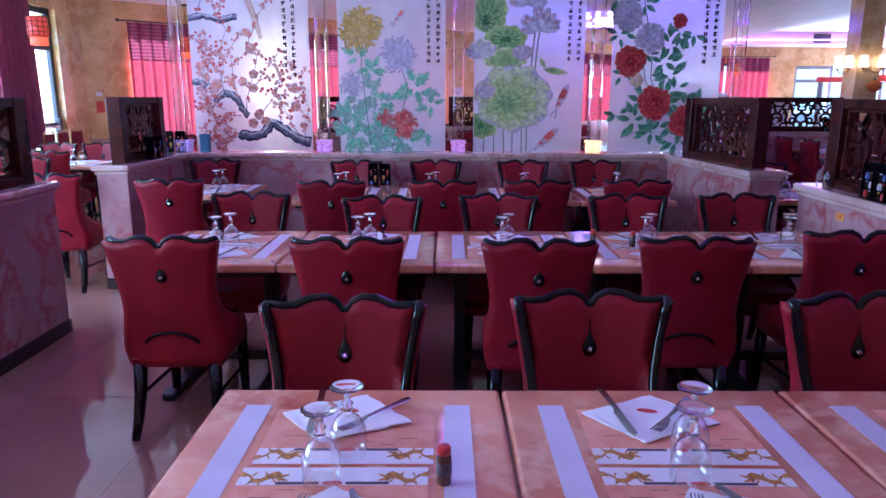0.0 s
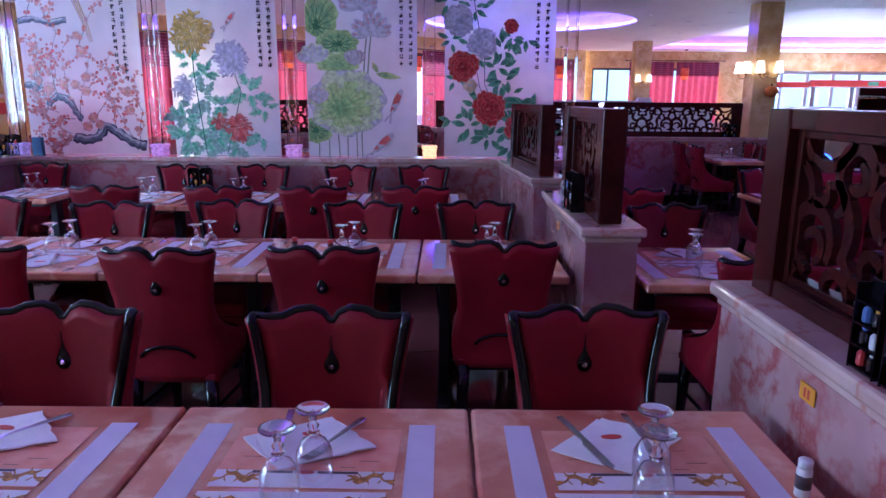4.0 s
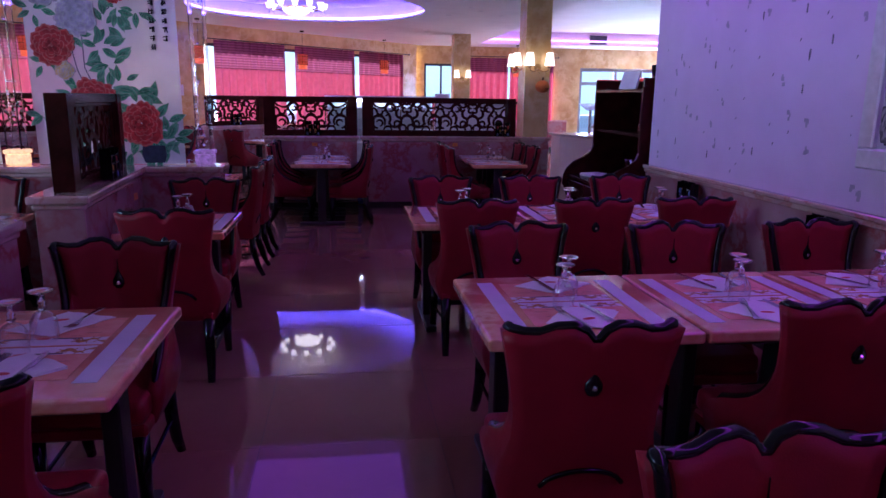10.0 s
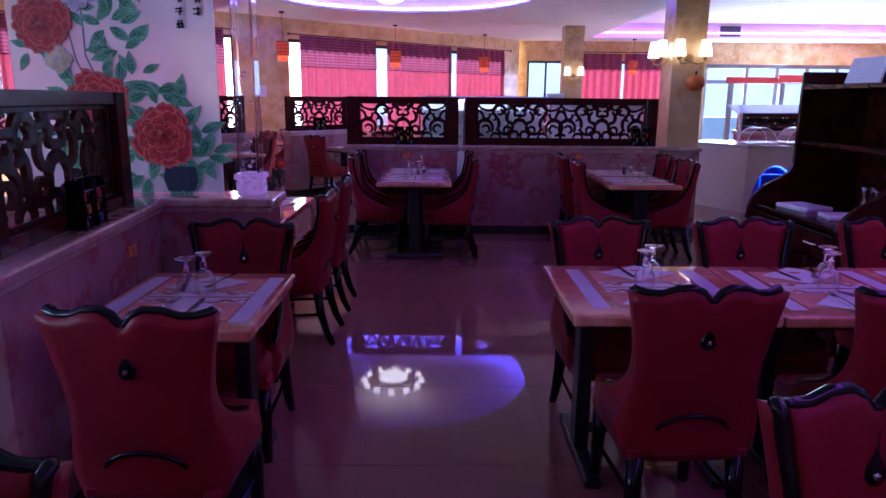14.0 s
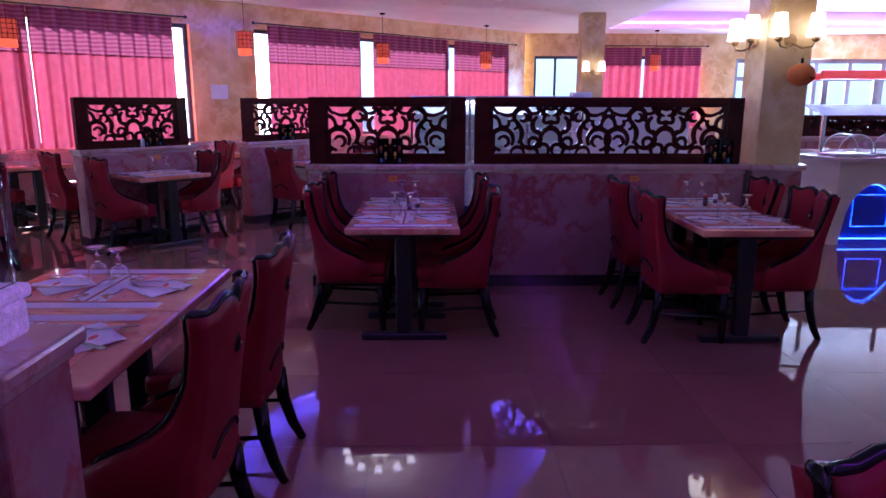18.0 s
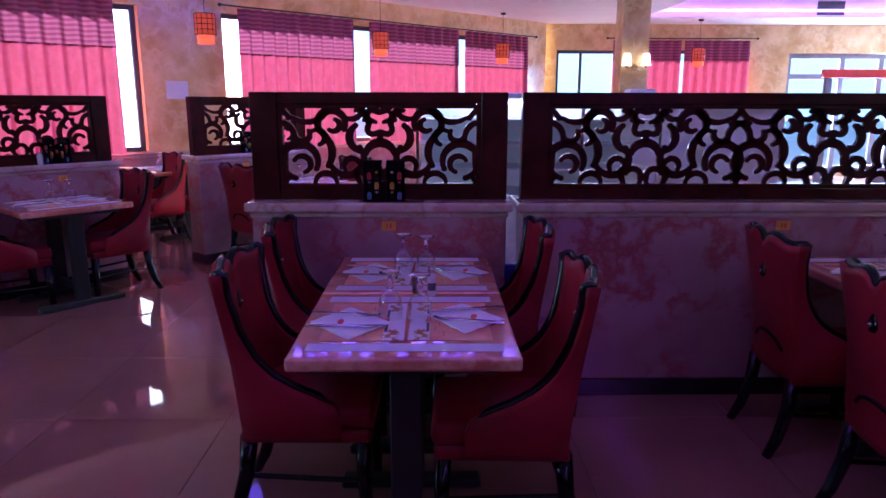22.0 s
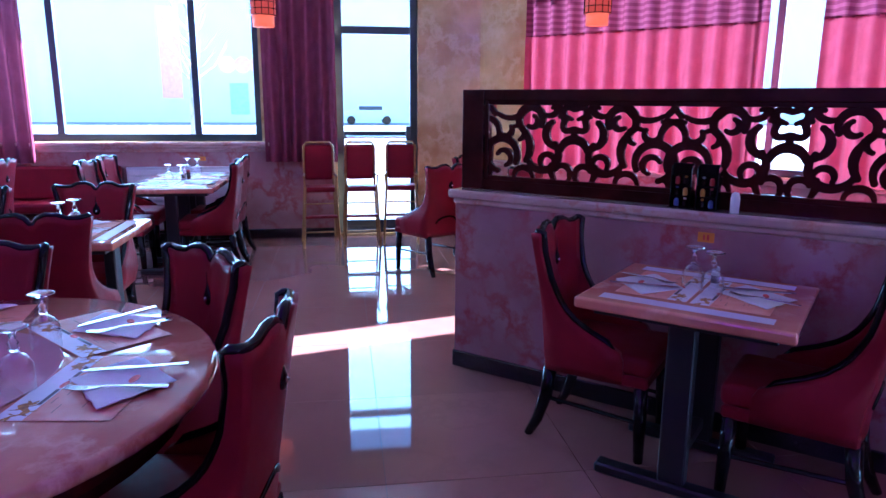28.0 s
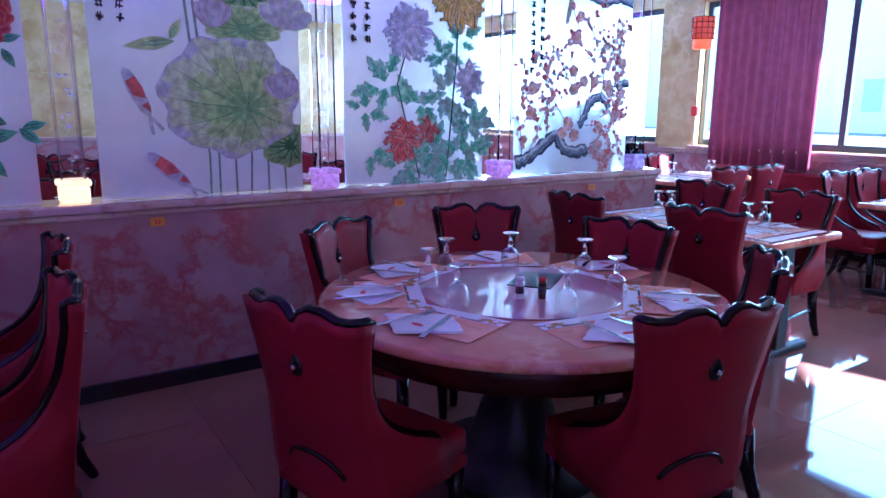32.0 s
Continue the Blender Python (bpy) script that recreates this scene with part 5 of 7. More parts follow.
def draw_plum(p, rng, w):
    flowers = []

    def twig(u, v, a, length, depth):
        pts = [(u, v)]
        for k in range(5):
            a += rng.uniform(-0.3, 0.3)
            u, v = u + length / 5 * math.cos(a), v + length / 5 * math.sin(a)
            if not (0.02 < u < w - 0.02 and 0.02 < v < 1.85):
                break
            pts.append((u, v))
            if depth and rng.random() < 0.5:
                twig(u, v, a + rng.choice((-1, 1)) * rng.uniform(0.5, 1.1), length * 0.6, depth - 1)
        if len(pts) > 1:
            p.line("twig_spray", "bark_dark", pts, 0.0035 + 0.0022 * depth, [1 - 0.12 * k for k in range(len(pts))])
        for (x, y) in pts[1:]:
            for _ in range(3):
                flowers.append((x + rng.uniform(-0.03, 0.03), y + rng.uniform(-0.025, 0.025)))

    limbs = (((1.12, 0.09), (1.04, 0.1), (0.95, 0.14), (0.83, 0.23), (0.73, 0.27), (0.65, 0.17), (0.52, 0.135), (0.42, 0.17)), ((0.2, 0.47), (0.3, 0.56), (0.4, 0.52), (0.46, 0.4), (0.52, 0.34)),
             ((0.0, 1.24), (0.14, 1.26), (0.3, 1.22), (0.46, 1.25)), ((0.0, 0.66), (0.06, 0.66), (0.13, 0.61)))
    for limb, wd in zip(limbs, (0.09, 0.062, 0.055, 0.06)):
        fine = []
        for (a, b), (c, d) in zip(limb, limb[1:]):
            for k in range(4):
                q = k / 4
                fine.append((a + (c - a) * q + rng.uniform(-0.008, 0.008), b + (d - b) * q + rng.uniform(-0.01, 0.01)))
        fine.append(limb[-1])
        p.start("branch")
        p.line("branch", "bark_dark", fine, wd, [rng.uniform(0.8, 1.15) for _ in fine])
        p.line("branch", "bark", [(x, y + wd * 0.1) for x, y in fine], wd * 0.72, [rng.uniform(0.7, 1.1) for _ in fine])
        p.line("branch", "snow", [(x, y + wd * 0.26) for x, y in fine[1:-1]], wd * 0.32, [rng.uniform(0.3, 1.3) for _ in fine[1:-1]])
        p.line("branch", "bark_dark", [(x, y - wd * 0.12) for x, y in fine[2:-1]], wd * 0.1, [rng.uniform(0.1, 1.3) for _ in fine[2:-1]])
    for u, v, a, l, d in ((0.5, 0.36, 1.6, 0.62, 1), (0.47, 0.42, 2.0, 0.5, 1), (0.52, 0.9, 1.55, 0.5, 1), (0.2, 0.5, 2.1, 0.45, 1), (0.16, 0.62, 1.75, 0.5, 1), (0.3, 0.56, 1.5, 0.6, 1), (0.62, 0.3, 1.35, 0.5, 1), (0.83, 0.25, 1.7, 0.34, 1),
                          (1.0, 0.16, 1.9, 0.5, 1), (1.06, 0.12, 1.65, 0.5, 1), (0.4, 0.2, 3.0, 0.36, 1), (0.45, 0.34, 2.9, 0.42, 1), (0.42, 0.17, 3.7, 0.2, 1), (0.1, 0.66, 1.3, 0.4, 1), (0.3, 0.4, 2.6, 0.34, 1), (0.08, 1.26, 1.3, 0.42, 1),
                          (0.26, 1.24, 1.1, 0.3, 0), (0.42, 1.5, 0.3, 0.3, 1), (0.55, 1.5, 1.6, 0.3, 1), (0.12, 0.5, 2.5, 0.2, 0), (0.6, 0.62, 1.2, 0.4, 1)):
        p.start("twig_spray")
        twig(u, v, a, l, d)
    for q in range(4):
        p.line("long_tail", "gold_dark" if q % 2 else "pink", [(0.4 + 0.02 * q, 1.75), (0.5 + 0.02 * q, 1.5), (0.6 + 0.015 * q, 1.25), (0.66 + 0.01 * q, 1.05)], 0.012, (1, 0.9, 0.6, 0.3))
    rng.shuffle(flowers)
    p.start("bud_spray")
    for k, (x, y) in enumerate(flowers[:800]):
        p.blob("bud_spray", ("coral", "rose", "red_pale", "rose")[k % 4], x, y, rng.uniform(0.01, 0.019), rng, 7)
    for x, y, r in ((0.23, 0.63, 0.055), (0.37, 0.66, 0.045), (0.48, 0.66, 0.045), (0.59, 0.73, 0.045), (0.57, 0.96, 0.05), (0.58, 0.6, 0.045), (0.56, 0.27, 0.05), (0.62, 0.35, 0.05), (0.68, 0.29, 0.045), (0.97, 0.6, 0.05), (0.98, 0.43, 0.05),
                    (0.08, 0.8, 0.045), (0.54, 1.11, 0.04), (0.56, 1.5, 0.06), (0.63, 1.56, 0.05), (0.46, 1.52, 0.05), (0.3, 0.33, 0.035), (0.78, 1.46, 0.035), (0.14, 0.7, 0.035), (1.04, 0.25, 0.03)):
        p.start("blossom")
        for q in range(5):
            a = q * 1.2566 + x * 9
            p.frill("blossom", ("coral",) if q % 2 else ("rose",), x, y, a, r, r * 0.9, rng)
        p.blob("blossom", "orange", x, y, r * 0.3, rng, 6)
    for c in range(2):
        p.writing(0.9 + 0.085 * c, 1.62 - 0.03 * c, 14 + c, rng)


def draw_mum(p, rng, w):
    mist = ("leaf_mist", "leaf_pale", "leaf_mist")
    for u, v, r, n in ((0.1, 0.42, 0.1, 6), (0.3, 0.56, 0.1, 6), (0.12, 0.25, 0.14, 9), (0.3, 0.12, 0.18, 10), (0.5, 0.1, 0.16, 9)):
        p.spray("foliage", u, v, r, n, rng, 0.16, mist, True)
    for u, v, r, n, z in ((0.2, 0.88, 0.1, 6, 0.12), (0.32, 0.78, 0.07, 4, 0.11), (0.74, 0.6, 0.12, 8, 0.15), (0.5, 0.5, 0.11, 7, 0.14), (0.88, 0.44, 0.06, 4, 0.13), (0.84, 0.2, 0.05, 3, 0.14), (0.16, 0.16, 0.16, 9, 0.15), (0.4, 0.2, 0.12, 7, 0.14), (0.6, 0.12, 0.1, 6, 0.13), (0.1, 0.36, 0.08, 5, 0.12)):
        p.spray("foliage", u, v, r, n, rng, z, ("mint_pale", "mint", "leaf_pale"), True)
    for pts in (((0.5, 0.02), (0.58, 0.3), (0.66, 0.6), (0.58, 0.85)), ((0.3, 0.02), (0.26, 0.4), (0.22, 0.8), (0.22, 1.1))):
        p.start("stem")
        p.line("stem", "leaf_dark", pts, 0.007)
    pale = ("white", "lilac", "lilac_dark")
    p.mum("pale_chrysanthemum", 0.57, 0.93, 0.17, rng, pale, 130)
    p.mum("pale_chrysanthemum", 0.12, 0.66, 0.12, rng, ("white", "white", "lilac"), 80)
    p.mum("gold_chrysanthemum", 0.22, 1.16, 0.2, rng, ("gold_pale", "gold", "gold_dark"), 130)
    p.mum("red_chrysanthemum", 0.62, 0.27, 0.14, rng, ("coral", "red_pale", "red"), 90)
    p.mum("red_chrysanthemum", 0.44, 0.34, 0.085, rng, ("coral", "red_pale", "red"), 50)
    p.fish(0.59, 1.27, 0.9, 0.16)
    p.fish(0.38, 1.6, -0.9, 0.16)
    p.writing(0.86, 1.66, 14, rng)
    p.writing(0.95, 1.66, 14, rng)


def draw_lotus(p, rng, w):
    for x in (0.1, 0.2, 0.3, 0.38, 0.47, 0.52):
        p.start("stem")
        p.line("stem", "stem", [(x, 0.0), (x + rng.uniform(-0.01, 0.01), 0.2), (x + rng.uniform(-0.02, 0.02), 0.35)], 0.011)
    for x in (0.56, 0.6):
        p.start("stem")
        p.line("stem", "stem", [(x - 0.02, 0.75), (x, 1.0), (x + 0.02, 1.15)], 0.014)

    def big_leaf(u, v, rx, rz, cu, cv, cols):
        """A round leaf shaded towards its heart, with branching veins and a pale rim."""
        p.start("lotus_leaf")
        n = 48
        edge = []
        for k in range(n):
            a = 2 * math.pi * k / n
            q = 1 + 0.045 * math.sin(7 * a) + 0.03 * math.sin(12 * a + 1)
            x = u + rx * q * math.cos(a)
            edge.append((min(max(x, 0.004), w - 0.004), v + rz * q * math.sin(a)))
        bands = (1.0, 0.97, 0.86, 0.72, 0.56, 0.4, 0.24, 0.1, 0.0)
        tones = (cols[0], cols[1], cols[1], cols[2], cols[2], "lotus_mid", cols[3], "lotus_heart")
        jit = [[rng.uniform(-0.03, 0.03) if 0 < b < 7 else 0.0 for _ in range(n)] for b in range(9)]
        self_at = lambda b, k: (cu + (edge[k % n][0] - cu) * (bands[b] + jit[b][k % n]), cv + (edge[k % n][1] - cv) * (bands[b] + jit[b][k % n]))
        for b in range(8):
            for k in range(0, n, 2):
                tone = tones[b] if (k // 2) % 3 else tones[max(b - 1, 0)]
                ring = [self_at(b, k), self_at(b, k + 1), self_at(b, k + 2)]
                p.poly("lotus_leaf", tone, ring + ([(cu, cv)] if b == 7 else [self_at(b + 1, k + 2), self_at(b + 1, k + 1), self_at(b + 1, k)]))
        for k in range(0, n, 4):
            x, y = edge[k]
            mid = (cu + (x - cu) * 0.5 + rng.uniform(-0.01, 0.01), cv + (y - cv) * 0.5 - 0.01)
            p.line("lotus_leaf", cols[3], [(cu, cv), mid, (cu + (x - cu) * 0.95, cv + (y - cv) * 0.95)], 0.008, (1.6, 0.7, 0.2))
            for j in (-2, 2):
                x2, y2 = edge[(k + j) % n]
                p.line("lotus_leaf", cols[3], [mid, (cu + (x2 - cu) * 0.93, cv + (y2 - cv) * 0.93)], 0.0035, (1, 0.3))

    fresh, deep = ("white", "lotus_pale", "lotus", "lotus_dark"), ("lotus", "lotus_mid", "lotus_dark", "lotus_heart")
    big_leaf(0.14, 1.3, 0.17, 0.2, 0.1, 1.2, deep)
    big_leaf(0.3, 1.06, 0.2, 0.12, 0.3, 1.05, deep)
    big_leaf(0.08, 0.25, 0.16, 0.12, 0.06, 0.25, deep)
    big_leaf(0.3, 0.88, 0.22, 0.1, 0.3, 0.86, ("lotus_pale", "lotus", "lotus_mid", "lotus_dark"))
    big_leaf(0.38, 0.51, 0.37, 0.31, 0.3, 0.45, fresh)
    for u, v, k in ((0.62, 1.13, 1.0), (0.5, 1.36, 0.95)):
        p.start("pink_lotus")
        for a, q in ((0.1, 0.9), (0.4, 1), (0.75, 1), (1.1, 1.05), (1.5, 1.1), (1.9, 1.05), (2.35, 1), (2.7, 1), (3.0, 0.9), (0.9, 0.75), (1.4, 0.75), (1.8, 0.75), (2.3, 0.75)):
            a += rng.uniform(-0.1, 0.1)
            p.petal("pink_lotus", "lilac", u, v, a, 0.21 * q * k, 0.08)
            p.petal("pink_lotus", "white", u, v, a, 0.2 * q * k, 0.066)
            p.petal("pink_lotus", "pink", u + 0.13 * q * k * math.cos(a), v + 0.13 * q * k * math.sin(a), a, 0.06 * k, 0.025)
    for a in (0.7, 1.2, 1.7, 2.2, 2.7):
        p.petal("white_lotus", "lotus_pale", 0.06 + 0.02, 0.88, a, 0.18, 0.1)
        p.petal("white_lotus", "white", 0.06 + 0.02, 0.88, a, 0.17, 0.085)
    for u, v in ((0.11, 0.5), (0.46, 0.86)):
        p.start("lotus_bud")
        for a in (0.9, 2.25, 1.2, 1.95, 1.57):
            p.petal("lotus_bud", "pink", u, v, a, 0.145, 0.078)
            p.petal("lotus_bud", "white", u, v, a, 0.14, 0.066)
    p.leaf("folded_leaf", 0.66, 0.78, -0.15, 0.25, 0.07, ("lotus", "lotus_dark", "lotus_pale"))
    p.leaf("folded_leaf", 0.68, 0.79, 2.1, 0.12, 0.05, ("lotus", "lotus_dark", "lotus_pale"))
    p.fish(0.85, 0.52, 1.15, 0.27)
    p.fish(0.72, 0.13, 0.75, 0.29)
    p.fish(0.72, 1.62, -0.4, 0.16)
    p.writing(0.9, 1.62, 13, rng)
    p.writing(0.99, 1.62, 13, rng)


def draw_peony(p, rng, w):
    for pts in (((0.42, 0.45), (0.33, 0.68), (0.3, 0.84), (0.2, 0.95)), ((0.46, 0.5), (0.38, 0.7), (0.38, 0.9), (0.34, 1.15)), ((0.5, 1.06), (0.58, 1.12), (0.62, 1.2)), ((0.34, 1.1), (0.3, 1.3), (0.26, 1.5))):
        p.start("stem")
        p.line("stem", "bark", pts, 0.008)
    for u, v, r, n, z in ((0.06, 1.1, 0.09, 7, 0.11), (0.28, 1.38, 0.14, 10, 0.11), (0.55, 1.0, 0.12, 9, 0.12), (0.5, 0.84, 0.1, 7, 0.12), (0.57, 0.73, 0.1, 6, 0.13), (0.3, 0.95, 0.1, 8, 0.1), (0.76, 1.1, 0.06, 5, 0.1), (0.63, 1.1, 0.08, 6, 0.1),
                          (0.24, 1.6, 0.16, 10, 0.11), (0.05, 1.44, 0.1, 6, 0.1), (0.12, 0.74, 0.08, 5, 0.1), (0.42, 0.46, 0.24, 14, 0.14), (0.24, 0.3, 0.12, 8, 0.13), (0.62, 0.58, 0.08, 6, 0.12), (0.07, 0.36, 0.05, 3, 0.1), (0.42, 0.2, 0.12, 8, 0.13),
                          (0.74, 0.3, 0.27, 18, 0.14), (0.92, 0.18, 0.12, 10, 0.13), (0.66, 0.1, 0.12, 8, 0.13), (0.86, 0.07, 0.1, 7, 0.12), (0.72, 0.52, 0.08, 5, 0.12)):
        p.spray("foliage", u, v, r, n, rng, z)
    # dark six-sided patch at the pane's foot
    p.start("vase")
    p.poly("vase", "bark_dark", [(0.75, 0.01), (0.89, 0.01), (0.91, 0.07), (0.9, 0.14), (0.74, 0.14), (0.73, 0.07)])
    pale, red = ("white", "lilac", "lilac_dark"), ("red_pale", "red", "red_dark")
    p.peony("pale_peony", 0.13, 1.27, 0.15, rng, pale)
    p.peony("pale_peony", 0.35, 1.07, 0.15, rng, pale)
    p.peony("pale_peony", 0.42, 1.6, 0.14, rng, pale)
    p.peony("cream_peony", 0.24, 0.68, 0.07, rng, ("white", "gold_pale", "lilac"))
    p.peony("red_peony", 0.17, 0.85, 0.155, rng, red)
    p.peony("red_peony", 0.43, 0.47, 0.165, rng, red)
    p.peony("red_peony", 0.74, 0.3, 0.17, rng, red)
    p.peony("red_peony", 0.62, 1.22, 0.07, rng, red)
    p.writing(0.87, 1.66, 14, rng)
    p.writing(0.96, 1.66, 13, rng)


panel(-2.31, -1.18, "frosted glass panel painted with red plum blossom on dark branches", draw_plum, 3)
panel(-0.91, 0.11, "frosted glass panel painted with chrysanthemums and green leaves", draw_mum, 5)
panel(0.38, 1.43, "frosted glass panel painted with lotus leaves, flowers and red carp", draw_lotus, 6)
panel(1.69, 2.73, "frosted glass panel painted with red and white peonies", draw_peony, 9)


def light_column(x, color, strength):
    t = thing("bubble_column", "clear square acrylic column with bubbles on a glowing frosted base", "light column", pose(x, 6.8, 1.002))
    base = mat("frosted_base_glow", color, 0.45, 0, 0.3, 34, 0.8, 45, 0, None, color, strength)
    part("base", box(-0.066, 0.066, -0.066, 0.066, 0.0, 0.078, 0.012, seg=2), base, t, "glowing frosted base block")
    part("collar", box(-0.075, 0.075, -0.075, 0.075, 0.079, 0.112, 0.012, seg=2), base, t)
    for sx, sy in ((-1, 0), (1, 0), (0, -1), (0, 1)):
        a, b = (0.005, 0.05) if sx else (0.044, 0.005)
        part("tube_wall", box(sx * 0.05 - a, sx * 0.05 + a, sy * 0.05 - b, sy * 0.05 + b, 0.113, 1.98, 0.0015), M_CUTGLASS, t, "clear acrylic wall")
    rng = random.Random(int(x * 100))
    bm = bmesh.new()
    for k in range(26):
        z = 0.14 + 1.1 * rng.random() ** 1.6
        bmesh.ops.create_icosphere(bm, subdivisions=1, radius=rng.uniform(0.004, 0.013), matrix=Matrix.Translation((rng.uniform(-0.028, 0.028), rng.uniform(-0.028, 0.028), z)) @ Matrix.Diagonal((1, 1, rng.uniform(0.5, 1.2), 1)))
    part("bubbles", bm, M_CUTGLASS, t, "", True)["kind"] = "stuff"
    return t


for x, c, s in ((2.88, (0.55, 0.28, 0.65), 0.15), (1.55, (1.0, 0.5, 0.22), 0.7), (0.235, (0.62, 0.28, 0.6), 0.2), (-1.065, (0.62, 0.28, 0.65), 0.2), (-2.43, (0.5, 0.34, 0.75), 0.12)):
    light_column(x, c, s)

# ---- curtains, windows and doors ----
def pleats(length, z0, z1, waves, depth, rng, rows=6, flare=0.0):
    """A hanging pleated sheet along local x."""
    bm = bmesh.new()
    n = int(waves * 10)
    grid = []
    ph = [rng.uniform(-0.5, 0.5) for _ in range(n + 1)]
    for k in range(rows + 1):
        z = z0 + (z1 - z0) * k / rows
        row = []
        for i in range(n + 1):
            u = i / n
            d = depth * (0.7 + 0.5 * (1 - k / rows)) * math.sin(2 * math.pi * waves * u + 0.6 * math.sin(5 * u) + 0.25 * ph[i])
            x = length * u + flare * (1 - k / rows) * math.sin(9 * u)
            row.append(bm.verts.new((x, d, z)))
        grid.append(row)
    for k in range(rows):
        for i in range(n):
            bm.faces.new((grid[k][i], grid[k][i + 1], grid[k + 1][i + 1], grid[k + 1][i]))
    return bm


rng_h = random.Random(31)


def curtain(m, length, hem=2.1, low=0.85, top=2.68):
    t = thing("window_curtain", "drawn curtain of pink satin under a striped plum band", "curtain", m, "window curtains")
    waves = max(4, round(length / 0.19))
    part("satin", pleats(length, low, hem, waves, 0.06, rng_h, 7), M_CURT_LOW, t, "sunlit pink satin cloth", True)
    part("band", pleats(length, hem - 0.005, top, waves, 0.05, rng_h, 4), M_CURT_HIGH, t, "striped plum upper band", True)
    part("hem", pleats(length, hem - 0.012, hem + 0.012, waves, 0.044, rng_h, 1), M_CURT_SIDE, t, "", True)
    return t


def rod(m, length):
    t = thing("curtain_rod", "thin dark metal curtain rod with ball ends", "curtain rod", m)
    part("bar", sweep([(0, 0, 0), (length, 0, 0)], 0.011, 8), M_IRON, t)
    for x in (-0.02, length + 0.02):
        bm = bmesh.new()
        bmesh.ops.create_icosphere(bm, subdivisions=2, radius=0.026, matrix=Matrix.Translation((x, 0, 0)))
        part("finial", bm, M_IRON, t, "", True)
    return t


def on_north(x, off, z=0.0):
    """A pose on the long window wall by its x, off metres into the room."""
    return Matrix.Translation(along(n_at(x), off, z)) @ pose(0, 0, 0, 0, 0, NTURN)


for x0, x1 in ((-5.06, -3.36), (-3.08, -1.5), (-1.49, -0.1), (1.06, 2.43), (2.66, 4.06), (4.2, 5.42)):
    curtain(on_north(x0, 0.13), n_at(x1) - n_at(x0))
rod(on_north(-5.15, 0.13, 2.7), n_at(0.05) - n_at(-5.15))
rod(on_north(0.9, 0.13, 2.7), n_at(5.6) - n_at(0.9))
curtain(pose(7.3, FY + 0.02, 0), 1.35, 2.3, 0.9, 2.68)
curtain(pose(8.72, FY + 0.02, 0), 1.3, 2.3, 0.9, 2.68)
rod(pose(7.2, FY + 0.02, 2.72), 2.95)
for y0, y1 in ((5.35, 6.62), (8.86, 9.6)):
    t = thing("window_drape", "plum-coloured drape gathered beside the window", "curtain", pose(WX + 0.12, y0, 0, 0, 0, 90), "side drapes")
    part("cloth", pleats(y1 - y0, 0.83, 2.9, round((y1 - y0) / 0.13), 0.045, rng_h, 8, 0.02), M_CURT_SIDE, t, "", True)
    part("tape", pleats(y1 - y0, 2.88, 2.93, 6, 0.02, rng_h, 1), M_CURT_SIDE, t)
rod(pose(WX + 0.12, 5.2, 2.93, 0, 0, 90), 4.5)


def glazing(name, m, x0, x1, z0, z1, bars, label, cross=(), width=0.05, material=None):
    """A framed window in a wall's opening: frame, bars and panes, along local x, 0.1 deep in the wall."""
    material = material or M_FRAMEGREY
    t = thing(name, label, "window", m, "", "structure")
    y0, y1 = 0.09, 0.15
    part("window_frame", fix(box(x0, x0 + width, y0, y1, z0, z1, 0.004)), material, t)
    part("window_frame", fix(box(x1 - width, x1, y0, y1, z0, z1, 0.004)), material, t)
    part("window_frame", fix(box(x0 + width, x1 - width, y0, y1, z1 - width, z1, 0.004)), material, t)
    part("window_frame", fix(box(x0 + width, x1 - width, y0, y1, z0, z0 + width, 0.004)), material, t)
    for b in bars:
        part("mullion", box(b - width / 2, b + width / 2, y0, y1, z0 + width, z1 - width, 0.004), material, t)
    for c in cross:
        part("transom", box(x0 + width, x1 - width, y0 + 0.003, y1 - 0.003, c - width / 2, c + width / 2, 0.004), material, t)
    edges = [x0 + width, *bars, x1 - width]
    for a, b in zip(edges, edges[1:]):
        g = part("pane", box(a + 0.004, b - 0.004, 0.118, 0.122, z0 + width, z1 - width), M_PANE, t)
        g.visible_shadow = False
    return t


# along the west wall local x is y + 1.6
glazing("window_5", WM, 1.9, 6.05, 1.04, 2.75, (3.3, 4.7), "large aluminium-framed window beside the first hall", (), 0.07)
setting("window_sill", box(1.85, 6.1, -0.075, -0.002, 0.992, 1.035, 0.008), M_CAP, "pale marble window sill", WM)
glazing("window_1", WM, 6.65, 10.42, 1.04, 2.75, (8.4, 9.76), "large aluminium-framed window on to the street", (), 0.07)
setting("window_sill", box(6.6, 10.5, -0.075, -0.002, 0.992, 1.035, 0.008), M_CAP, "pale marble window sill", WM)
dr = glazing("door_1", WM, 11.2, 12.08, 0.02, 2.75, (), "glazed aluminium street door under a fanlight", (2.2, 1.1, 0.12), 0.08)
part("push_bar", sweep([(11.3, 0.05, 1.08), (11.98, 0.05, 1.08)], 0.014, 8), M_STEEL, dr, "steel push bar")
part("handle", box(11.95, 12.0, 0.03, 0.09, 0.98, 1.2, 0.006), M_FRAMEGREY, dr)
glazing("window_2", NM, N_WIN[0][0], N_WIN[0][1], 0.86, 2.62, [n_at(x) for x in (-3.345, -1.49)], "long aluminium-framed window behind curtains", (), 0.06)
glazing("window_3", NM, N_WIN[1][0], N_WIN[1][1], 0.86, 2.62, [n_at(x) for x in (2.54, 4.13)], "long aluminium-framed window behind curtains", (), 0.06)
